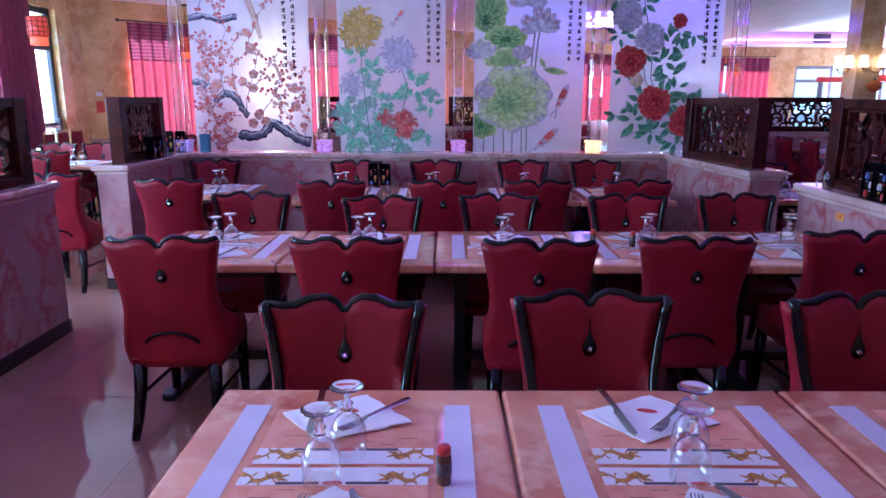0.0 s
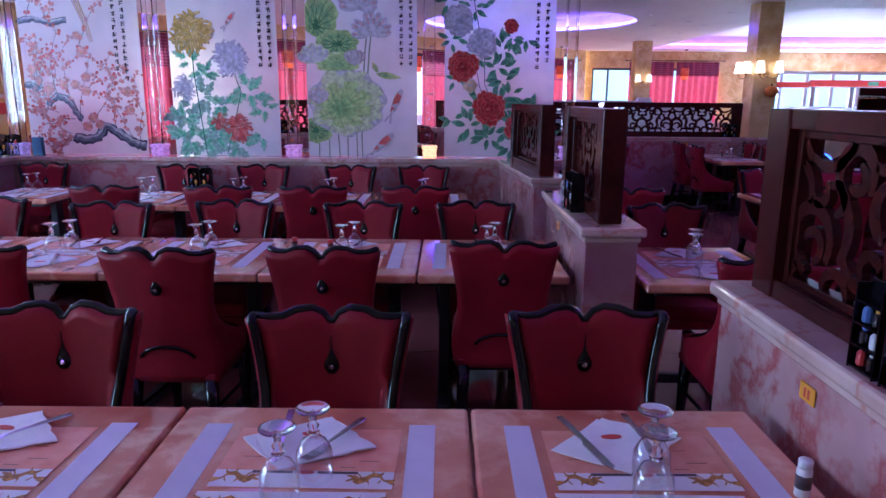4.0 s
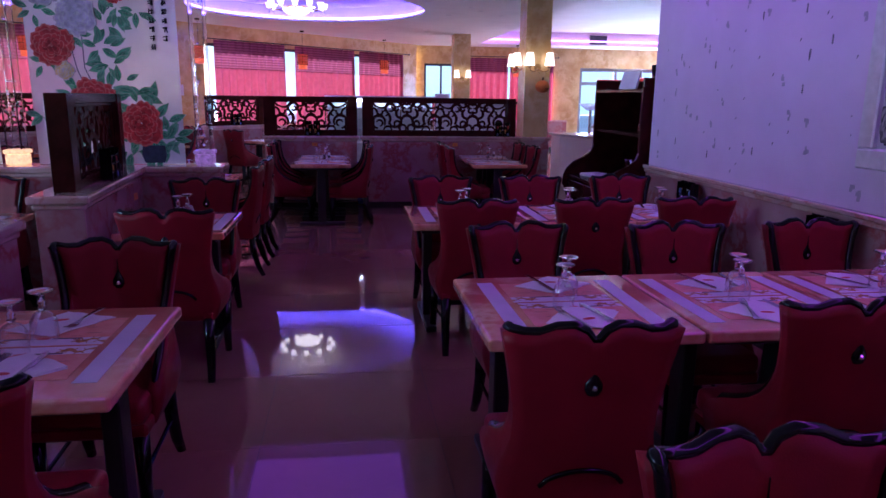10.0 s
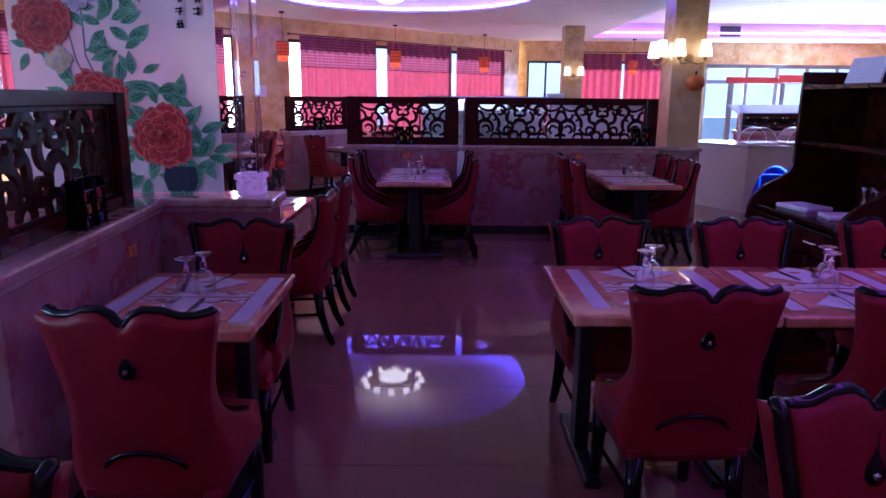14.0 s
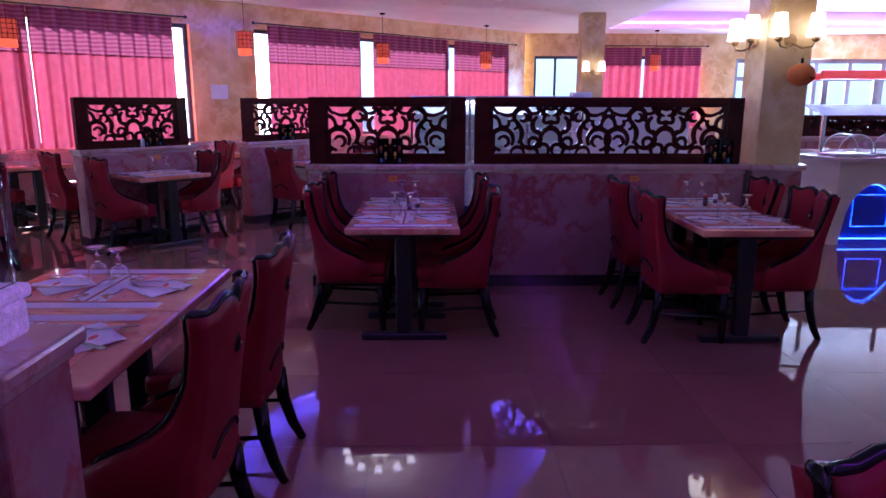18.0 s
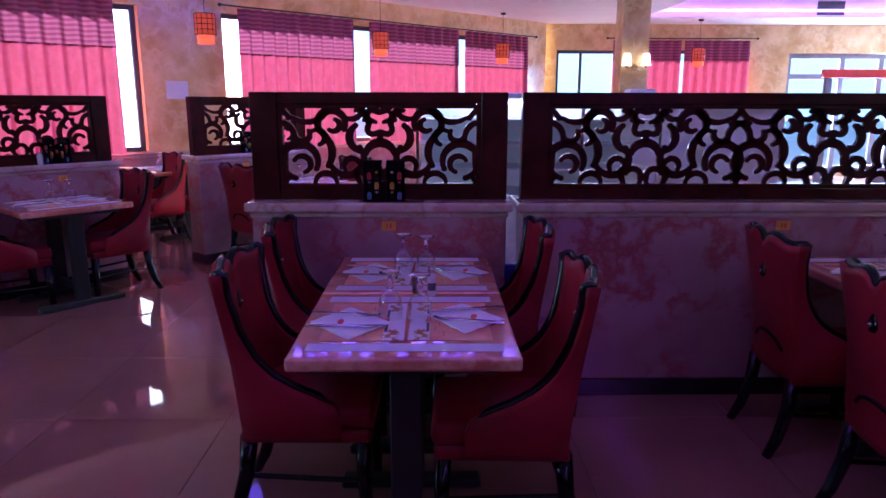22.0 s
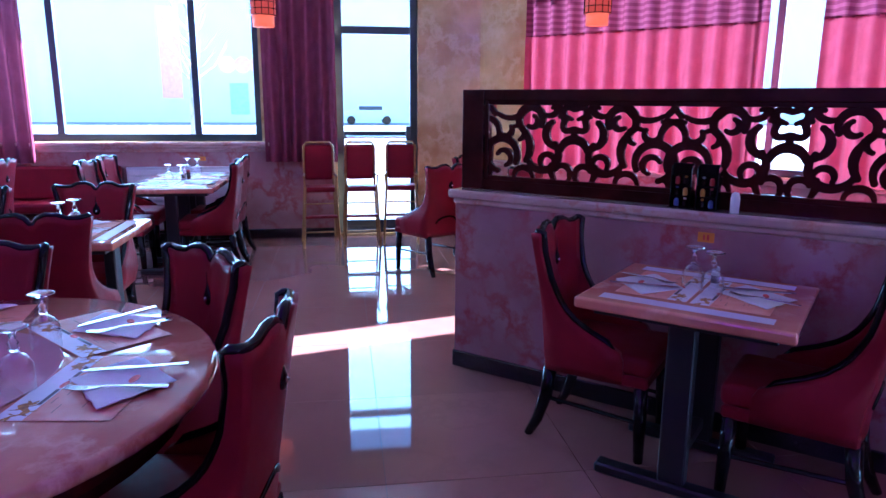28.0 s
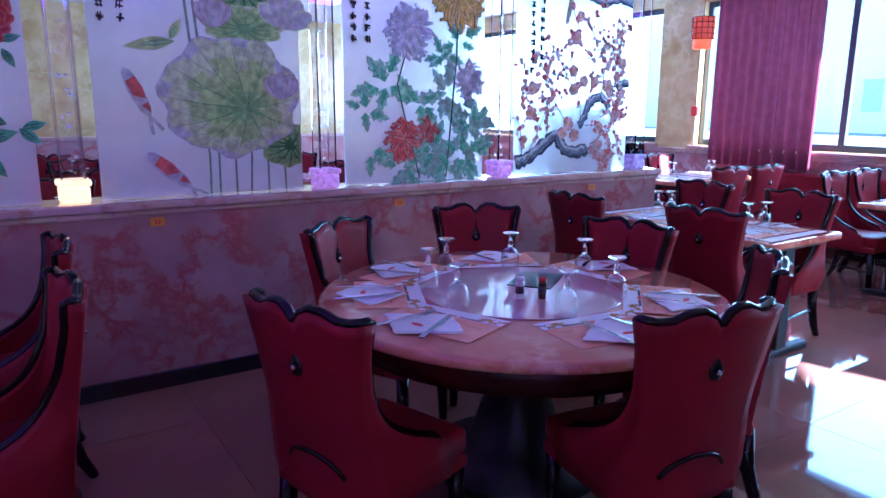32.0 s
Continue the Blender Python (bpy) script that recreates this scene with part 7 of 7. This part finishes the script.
for x in range(5):
    part("guard_glass", box(0.25 + 1.3 * x, 1.5 + 1.3 * x, -0.2, 0.2, -0.004, 0.004), M_GUARD, bf, "tilted pale glass sneeze guard", m=pose(0, 0.55, 1.4, 16, 0, 0))
part("shelf_lamp", sweep([(1.5, 0.06, 0.825), (6.8, 0.06, 0.825)], 0.012, 6), glow("warm_shelf_lamp", (1.0, 0.75, 0.15), 6.0), bf)
for k in range(6):
    x = 8.3 + 0.55 * k
    d = thing("food_cover", "clear arched food cover over a steel tray", "food cover", pose(x, 12.75, 0.922), "food covers")
    part("tray", box(-0.22, 0.22, -0.16, 0.16, 0, 0.03, 0.008), M_STEEL, d)
    bm = bmesh.new()
    a = [(0.2 * math.cos(math.pi * q / 14), 0.03 + 0.2 * math.sin(math.pi * q / 14)) for q in range(15)]
    rows = [[bm.verts.new((u, y, v)) for u, v in a] for y in (-0.15, 0.15)]
    for q in range(14):
        bm.faces.new((rows[0][q], rows[0][q + 1], rows[1][q + 1], rows[1][q]))
    part("cover", bm, M_ACRYLIC, d, "clear plastic cover", True)
    for e in (-0.15, 0.15):
        part("rim", sweep([(u, e, v) for u, v in a], 0.006, 5), M_WHITE, d)

for k in range(9):
    ps = part("plate_stack", lathe([(0.06, 0.0)] + [q for j in range(9) for q in ((0.07, 0.003 + 0.014 * j), (0.115, 0.014 + 0.014 * j), (0.112, 0.016 + 0.014 * j))] + [(0.06, 0.125), (0.001, 0.124)], 20), M_WHITE, None, "", True, pose(9.35 + 0.3 * k, 12.66, 0.602))
    tagged(ps, "stack of white plates on the buffet shelf", "plates", "plate stacks")
for k, x in enumerate((9.9, 10.4, 10.9)):
    loose("serving_tray", "white serving dish on the buffet worktop", "dish", box(-0.2, 0.2, -0.14, 0.14, 0, 0.07, 0.02, seg=2), M_WHITE, pose(x, 12.62, 0.921, 0, 0, 6 * k))
rc = thing("reception_desk", "dark wooden reception desk behind the carved screens", "desk", pose(5.6, 14.2, 0))
part("front", box(0, 1.5, 0, 0.06, 0, 1.42, 0.006), M_WHITE, rc, "white glossy front")
part("side", box(0, 0.06, 0.062, 0.7, 0, 1.42, 0.006), M_WOOD, rc)
part("top", box(-0.04, 1.54, -0.05, 0.4, 1.421, 1.47, 0.008), M_WOOD, rc)
loose("receipt_printer", "white receipt printer on the reception desk", "printer", box(-0.13, 0.13, -0.1, 0.1, 0, 0.13, 0.02, seg=2), M_WHITE, pose(5.72, 14.3, 1.471))
ds = thing("display_case", "glass-fronted display case behind the low wall, brightened by an added lamp", "display case", pose(3.6, 12.6, 0))
part("cabinet", box(0, 1.8, 0, 0.6, 0, 0.8, 0.01), M_SILVER, ds)
for z in (0.98, 1.16, 1.34):
    part("shelf", box(0.03, 1.77, 0.05, 0.57, z, z + 0.012), M_SILVER, ds)
for x in (0.0, 0.6, 1.2, 1.77):
    part("post", box(x, x + 0.025, 0.0, 0.03, 0.801, 1.5, 0.002), M_STEEL, ds)
part("top", box(0, 1.8, 0, 0.6, 1.501, 1.54, 0.006), M_SILVER, ds)
# white back and strip lamp are added to brighten the view through the screens
part("back_panel", box(0.03, 1.77, 0.575, 0.598, 0.801, 1.5), M_WHITE, ds)
part("lamp", sweep([(0.05, 0.06, 1.47), (1.75, 0.06, 1.47)], 0.012, 6), glow("case_fill_glow", (0.85, 0.92, 1.0), 22.0), ds)

# ---- small things ----
def sauce_rack(m):
    t = thing("sauce_rack", "pair of tall black sauce racks with small coloured bottles", "rack", m, "sauce racks")
    colours = ((0.62, 0.3, 0.03), (0.5, 0.03, 0.03), (0.62, 0.6, 0.62), (0.1, 0.16, 0.4))
    caps = [bpy.data.materials.get("bottle_cap_%d" % k) or mat("bottle_cap_%d" % k, c, 0.35) for k, c in enumerate(colours)]
    for s in (-1, 1):
        x = s * 0.055
        part("back", box(x - 0.045, x + 0.045, -0.004, 0.004, 0, 0.2, 0.002), M_BLACK, t)
        for e in (-1, 1):
            part("side", box(x + e * 0.043 - 0.002, x + e * 0.043 + 0.002, -0.034, 0.034, 0, 0.19, 0.001), M_BLACK, t)
        for k in range(4):
            part("shelf", box(x - 0.04, x + 0.04, -0.032, 0.032, 0.004 + 0.048 * k, 0.009 + 0.048 * k), M_BLACK, t)
        for k in range(3):
            for e in (-1, 1):
                z = 0.012 + 0.048 * k
                b = part("bottle", lathe([(0.009, 0.0), (0.0105, 0.004), (0.0105, 0.024), (0.005, 0.03), (0.001, 0.03)], 8, None, (x + 0.018 * s * (k % 2 * 2 - 1), e * 0.019, z)), M_BOTTLE, t)
                part("cap", lathe([(0.006, 0.0305), (0.0065, 0.039), (0.001, 0.04)], 8, None, (x + 0.018 * s * (k % 2 * 2 - 1), e * 0.019, z)), caps[(k + s + e) % 4], b)
                part("bottle", lathe([(0.009, 0.0), (0.0105, 0.004), (0.0105, 0.026), (0.005, 0.034), (0.001, 0.034)], 8, None, (x - 0.018 * s * (k % 2 * 2 - 1), e * 0.019, z)), caps[(k + e) % 4], t)
    return t


def on_wall(key, s, off=0.0, turn=0):
    m, n, yc = WALLS[key]
    return m @ pose(s, yc + off, 1.0, 0, 0, turn)


M_BOTTLE = mat("dark_bottle_glass", (0.02, 0.012, 0.012), 0.12, 0, 0.1, 20)
st = sauce_rack(on_wall("A", 0.66, -0.09))
for key, s, off in (("B", 1.98, -0.09), ("E", 1.25, -0.08), ("F", 0.78, -0.08), ("D1", 0.62, 0.095), ("D1", 0.66, -0.1), ("D2", 0.5, 0.09), ("L2", 0.55, 0.09), ("D3", 0.75, -0.09), ("H", 0.6, -0.08), ("L1", 0.9, 0.09)):
    copy_thing(st, on_wall(key, s, off))
copy_thing(st, pose(-2.5, 6.74, 1.0, 0, 0, 8))
copy_thing(st, pose(6.4, 4.55, 0.745, 0, 0, 90))
copy_thing(st, pose(6.42, 6.05, 0.745, 0, 0, 90))
copy_thing(st, pose(-0.48, 6.2, 0.745))


def tag_plate(m):
    t = part("table_number", box(-0.035, 0.035, -0.003, 0, -0.022, 0.022, 0.002), M_ORANGE, None, "", False, m)
    tagged(t, "small orange table number plate on the wall", "number plate", "table numbers")
    part("figure", box(-0.012, -0.004, -0.0042, -0.0032, -0.012, 0.012), M_REDPRINT, t)
    part("figure", box(0.004, 0.014, -0.0042, -0.0032, -0.012, 0.012), M_REDPRINT, t)
    return t


tg = None
for key, s in (("A", 0.68), ("B", 1.3), ("E", 1.32), ("F", 0.8), ("H", 0.5)):
    m, n, yc = WALLS[key]
    mm = m @ pose(s, 0.018, 0.885)
    tg = copy_thing(tg, mm) if tg else tag_plate(mm)
for mm in (pose(-0.21, 6.904, 0.89, 0, 0, 180), pose(-1.87, 6.904, 0.89, 0, 0, 180), pose(1.2, 6.904, 0.89, 0, 0, 180), pose(2.583, 1.68, 0.87, 0, 0, -90), pose(2.338, 3.9, 0.87, 0, 0, -90), pose(-2.378, 3.56, 0.87, 0, 0, 90), pose(2.338, 5.9, 0.87, 0, 0, -90), pose(WX + 0.024, 8.2, 0.86, 0, 0, 90), pose(2.585, 6.0, 0.87, 0, 0, 90)):
    copy_thing(tg, mm)


def bottle(m, cap, body, name, label):
    t = thing(name, label, "bottle", m)
    part("body", lathe([(0.0145, 0), (0.016, 0.003), (0.016, 0.06), (0.0135, 0.066), (0.001, 0.066)], 18), body, t, "", True)
    part("label", lathe([(0.0164, 0.02), (0.0164, 0.05)], 18), M_PRINT, t, "dark paper label", True)
    part("cap", lathe([(0.0145, 0.0665), (0.015, 0.081), (0.013, 0.084), (0.001, 0.084)], 18), cap, t, "", True)
    return t


M_BROWNGLASS = mat("brown_sauce", (0.12, 0.04, 0.02), 0.15, 0, 0.1, 10, 0, 60, 0.4)
M_REDCAP = mat("red_plastic_cap", (0.6, 0.03, 0.03), 0.35)
bs = bottle(pose(0.095, 1.38, 0.7465), M_REDCAP, M_BROWNGLASS, "sauce_bottle", "small brown sauce bottle with a red cap")
sh = bottle(pose(2.46, 1.44, 0.7465), M_WHITE, M_WHITE, "salt_shaker", "small white shaker with a dark label")
copy_thing(bs, pose(0.17, 8.65, 0.7505))
copy_thing(sh, pose(0.24, 8.6, 0.7505))
for x, y in ((0.9, 3.7), (3.66, 10.15), (5.8, 10.3), (-1.9, 7.9), (-4.6, 8.25), (1.1, 3.65)):
    copy_thing(bs, pose(x, y, 0.748))
for x, y in ((3.72, 10.12), (5.88, 10.32), (-4.52, 8.22), (-0.46, 11.1), (-4.66, 8.2)):
    copy_thing(sh, pose(x, y, 0.748))
loose("salt_shaker", "small white shaker on the low wall", "bottle", lathe([(0.018, 0), (0.02, 0.06), (0.014, 0.085), (0.001, 0.09)], 16), M_WHITE, on_wall("E", 1.42, -0.09), True)
loose("salt_shaker", "small white shaker on the low wall", "bottle", lathe([(0.018, 0), (0.02, 0.06), (0.014, 0.085), (0.001, 0.09)], 16), M_WHITE, on_wall("F", 0.66, -0.09), True)
loose("menu_card", "dark laminated menu card on the round table", "menu", box(-0.13, 0.13, -0.09, 0.09, 0, 0.004), mat("dark_laminated_card", (0.03, 0.03, 0.035), 0.3, 0, 0.3, 12), pose(0.0, 8.42, 0.7505, 0, 0, 35))
cp = part("turning_plate", lathe([(0.001, 0.0), (0.4, 0.0), (0.402, 0.002), (0.4, 0.004), (0.001, 0.004)], 48), mat("glossy_pale_disc", (0.62, 0.33, 0.38), 0.05, 0, 0.06, 4, 0, 60, 0.2), None, "", False, pose(0.15, 8.5, 0.7462))
tagged(cp, "glossy pale turning plate at the middle of the round table", "turning plate")
loose("blue_box", "blue cardboard box on the low wall", "box", box(-0.045, 0.045, -0.03, 0.03, 0, 0.17, 0.003), mat("blue_card", (0.08, 0.25, 0.35), 0.5), pose(-2.2, 6.72, 1.002, 0, 0, 5))
for x, y in ((2.43, 4.2), (2.5, 4.25), (2.45, 4.32)):
    put("glass", pose(x, y, 1.002))

# plain blue upright that fills the gap between walls A and B
loose("blue_board", "dark blue upright piece in the gap behind the low walls", "board", box(-0.25, 0.25, 0, 0.02, 0, 0.62, 0.006), mat("plain_blue", (0.03, 0.05, 0.4), 0.3), pose(4.15, 11.16, 0.0))

# high chairs for children
def high_chair(m):
    t = thing("high_chair", "gold-framed child's high chair with red padded seat and back", "high chair", m, "high chairs")
    for sx in (-1, 1):
        part("leg", sweep([(sx * 0.15, 0.14, 0.62), (sx * 0.18, 0.19, 0.0)], 0.012, 8), M_BRASS, t)
        part("leg", sweep([(sx * 0.15, -0.12, 1.0), (sx * 0.15, -0.13, 0.6), (sx * 0.185, -0.2, 0.0)], 0.012, 8), M_BRASS, t)
        part("arm", sweep([(sx * 0.15, -0.125, 0.72), (sx * 0.165, 0.15, 0.72), (sx * 0.15, 0.14, 0.6)], 0.011, 8), M_BRASS, t)
    part("seat", box(-0.15, 0.15, -0.12, 0.14, 0.56, 0.61, 0.015, seg=2), M_RED, t)
    part("backrest", box(-0.145, 0.145, -0.145, -0.11, 0.66, 1.02, 0.03, seg=3), M_RED, t)
    part("back_rail", sweep([(-0.15, -0.12, 1.0), (-0.12, -0.125, 1.045), (0.12, -0.125, 1.045), (0.15, -0.12, 1.0)], 0.012, 8), M_BRASS, t)
    part("footrest", box(-0.16, 0.16, 0.1, 0.19, 0.3, 0.325, 0.006), M_RED, t)
    for z in (0.16, 0.45):
        part("rung", sweep([(-0.168, 0.175, z), (0.168, 0.175, z)], 0.008, 6), M_BRASS, t)
    return t


hc = high_chair(pose(-5.12, 9.42, 0, 0, 0, -85))
copy_thing(hc, pose(-5.16, 9.84, 0, 0, 0, -88))
copy_thing(hc, pose(-5.2, 10.26, 0, 0, 0, -94))

bn = thing("wall_bench", "red leatherette bench along the west wall", "bench", pose(WX + 0.03, 5.9, 0, 0, 0, 0))
part("seat", box(0, 0.42, 0, 1.5, 0.36, 0.46, 0.03, seg=2), M_RED, bn)
part("backrest", box(0, 0.1, 0, 1.5, 0.462, 0.8, 0.03, seg=2), M_RED, bn)
part("plinth", box(0.0, 0.36, 0.02, 1.48, 0, 0.358), M_WOOD, bn)
ra = thing("radiator", "white slatted radiator under the window", "radiator", pose(WX + 0.03, 7.45, 0, 0, 0, 0))
part("panel", box(0.01, 0.05, 0, 1.1, 0.12, 0.78), M_WHITE, ra)
for k in range(9):
    part("slat", box(0.051, 0.062, 0.01, 1.09, 0.14 + 0.07 * k, 0.19 + 0.07 * k, 0.004), M_WHITE, ra)
loose("fire_alarm_point", "small red fire alarm box on the wall", "alarm", box(-0.05, 0.05, -0.04, -0.002, -0.06, 0.06, 0.008), M_REDCAP, pose(WX, 5.05, 1.45, 0, 0, 90))
loose("notice", "small red and white safety notice on the wall", "sign", box(-0.06, 0.06, -0.004, -0.0005, -0.09, 0.09), M_REDPRINT, on_north(-5.42, 0.003, 1.35))
loose("notice", "small safety notice on the wall", "sign", box(-0.05, 0.05, -0.004, -0.0005, -0.03, 0.03), M_WHITE, on_north(-5.42, 0.003, 1.55))
loose("notice", "pale printed notice on the ochre wall", "sign", box(-0.14, 0.14, -0.006, -0.0005, -0.11, 0.11), M_WHITE, on_north(0.45, 0.003, 1.62))
loose("ceiling_vent", "small purple-grey vent grille in the tray's side", "vent", box(-0.25, 0.25, -0.02, 0, -0.12, 0.12, 0.005), M_FRAMEGREY, pose(11.0, TRAY[3] - 0.002, CEIL + 0.17))

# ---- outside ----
# added sheets that glow in place of overexposed daylight outdoors
setting("backdrop", box(-80.2, -80, -90, 110, -0.1, 30), glow("street_backdrop_glow", (0.74, 0.96, 1.0), 0.27), "added glowing sheet standing in for the bright distance beyond the street")
setting("backdrop", box(-10, 90, 75, 75.2, -0.1, 26), glow("entrance_backdrop_glow", (0.72, 0.92, 1.0), 0.3), "added glowing sheet standing in for the pale distance beyond the entrance")
hs = thing("white_hall", "pale industrial building across the street", "building", pose(-54, 6, -0.16))
# cladding, red and window colours emit a little, imitating hazy overexposed daylight
M_CLAD = mat("daylight_glow_cladding", (0.5, 0.58, 0.6), 0.6, 0, 0.03, 0.6, emit=(0.74, 1.0, 0.98), emit_strength=0.28)
M_GLOWRED = mat("daylight_glow_red", (0.9, 0.45, 0.48), 0.6, emit=(1.0, 0.6, 0.64), emit_strength=0.14)
M_FARWIN = mat("daylight_glow_window", (0.4, 0.55, 0.6), 0.2, emit=(0.5, 0.85, 0.88), emit_strength=0.14)
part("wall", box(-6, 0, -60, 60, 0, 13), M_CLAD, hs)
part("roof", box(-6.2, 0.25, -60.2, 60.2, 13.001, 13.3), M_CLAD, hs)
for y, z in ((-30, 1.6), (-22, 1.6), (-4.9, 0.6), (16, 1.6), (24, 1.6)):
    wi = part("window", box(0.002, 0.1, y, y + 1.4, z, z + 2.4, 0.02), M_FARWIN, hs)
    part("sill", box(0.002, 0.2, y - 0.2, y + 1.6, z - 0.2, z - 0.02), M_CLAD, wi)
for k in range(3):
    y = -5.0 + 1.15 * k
    part("sign_letter", lathe([(0.3, 0.0), (0.62, 0.0), (0.62, 0.1), (0.3, 0.1)], 14), M_GLOWRED, hs, "red sign letter", m=pose(0.01, y, 4.2 + 0.16, 0, 90, 0))
part("banner", box(0.002, 0.1, -9.9, -8.4, 1.8, 8.5), M_GLOWRED, hs, "pale red banner")
cr = thing("parked_car", "grey parked car across the street", "car", pose(-50, 11.6, -0.16, 0, 0, 90))
bm = bmesh.new()
plate([(-2.1, 0.35), (-2.1, 0.8), (-1.9, 0.95), (-1.3, 1.0), (-0.7, 1.45), (0.9, 1.48), (1.5, 1.05), (2.05, 0.9), (2.1, 0.4)], -0.85, 0.85, bm)
# the car body emits too, for the same washed-out daylight
part("body", fix(bm), mat("daylight_glow_car_paint", (0.6, 0.72, 0.74), 0.4, emit=(0.6, 0.9, 0.92), emit_strength=0.2), cr)
for x in (-1.3, 1.3):
    for y in (-0.86, 0.86):
        part("wheel", lathe([(0.001, -0.1), (0.3, -0.1), (0.32, 0), (0.3, 0.1), (0.001, 0.1)], 20), M_BLACK, cr, m=pose(x, y, 0.32, 90, 0, 0))
part("window", box(-0.75, 1.0, -0.87, 0.87, 1.02, 1.36, 0.05), M_FRAMEGREY, cr)
tr = thing("bare_tree", "slender bare street tree", "tree", pose(-15.5, 6.1, -0.16))
rng_o = random.Random(9)
M_PALEBARK = mat("pale_sunlit_bark", (0.55, 0.5, 0.46), 0.8)
part("trunk", sweep([(0, 0, 0), (0.03, 0.02, 1.5), (0, 0.05, 3.0), (0.05, 0, 5.0)], [0.1, 0.085, 0.06, 0.02], 10), M_PALEBARK, tr, "", True)
bm = bmesh.new()
for k in range(40):
    z = rng_o.uniform(1.8, 4.6)
    a, l = rng_o.uniform(0, 6.28), rng_o.uniform(0.5, 1.3)
    p1 = Vector((0.02, 0.03, z))
    p2 = p1 + Vector((l * 0.5 * math.cos(a), l * 0.5 * math.sin(a), 0.35 * l))
    p3 = p2 + Vector((l * 0.4 * math.cos(a + 0.4), l * 0.4 * math.sin(a + 0.4), 0.5 * l))
    sweep([p1, p2, p3], [0.022, 0.013, 0.005], 5, bm)
part("branches", bm, M_PALEBARK, tr)

# ---- the floor: polished tiles, and the ground outside ----
setting("ground", slab([(-900, -900), (900, -900), (900, 900), (-900, 900)], -0.3, -0.16), mat("pale_asphalt", (0.3, 0.3, 0.3), 0.9, 0, 0.1, 0.5, 0.2, 40), "pale paved ground outside the restaurant")
bed = setting("floor", slab([(-6.0, -1.9), (17.9, -1.9), (17.9, 22.4), (6.0, 22.4), (-6.0, 11.4)], -0.15, -0.004), M_JOINT, "polished brown porcelain tile floor", category="floor")
TS, JW = 0.8, 0.0025
tile_me = mesh_of(box(JW / 2, TS - JW / 2, JW / 2, TS - JW / 2, -0.004, 0.0), "tile", M_FLOOR)
verts, faces = [], []
for i in range(-8, 23):
    for k in range(-3, 29):
        x, y = i * TS + 0.35, k * TS + 0.2
        if not (-5.7 < x + 0.8 and x < 17.6 and y < 22.2):
            continue
        if ((x + 0.4 - NP.x) * NOUT.x + (y + 0.4 - NP.y) * NOUT.y) > 0.6:
            continue
        if -3.0 < x < 6.6 and -0.3 < y < 14.0:
            t = new("tile", tile_me)
            t.parent = bed
            t.location = (x, y, 0)
        else:
            n = len(verts)
            verts += [(x + JW / 2, y + JW / 2, 0), (x + TS - JW / 2, y + JW / 2, 0), (x + TS - JW / 2, y + TS - JW / 2, 0), (x + JW / 2, y + TS - JW / 2, 0)]
            faces.append((n, n + 1, n + 2, n + 3))
me = bpy.data.meshes.new("tiles")
me.from_pydata(verts, [], faces)
me.materials.append(M_FLOOR)
far_tiles = new("tiles", me)
far_tiles.parent = bed
far_tiles["kind"] = "stuff"
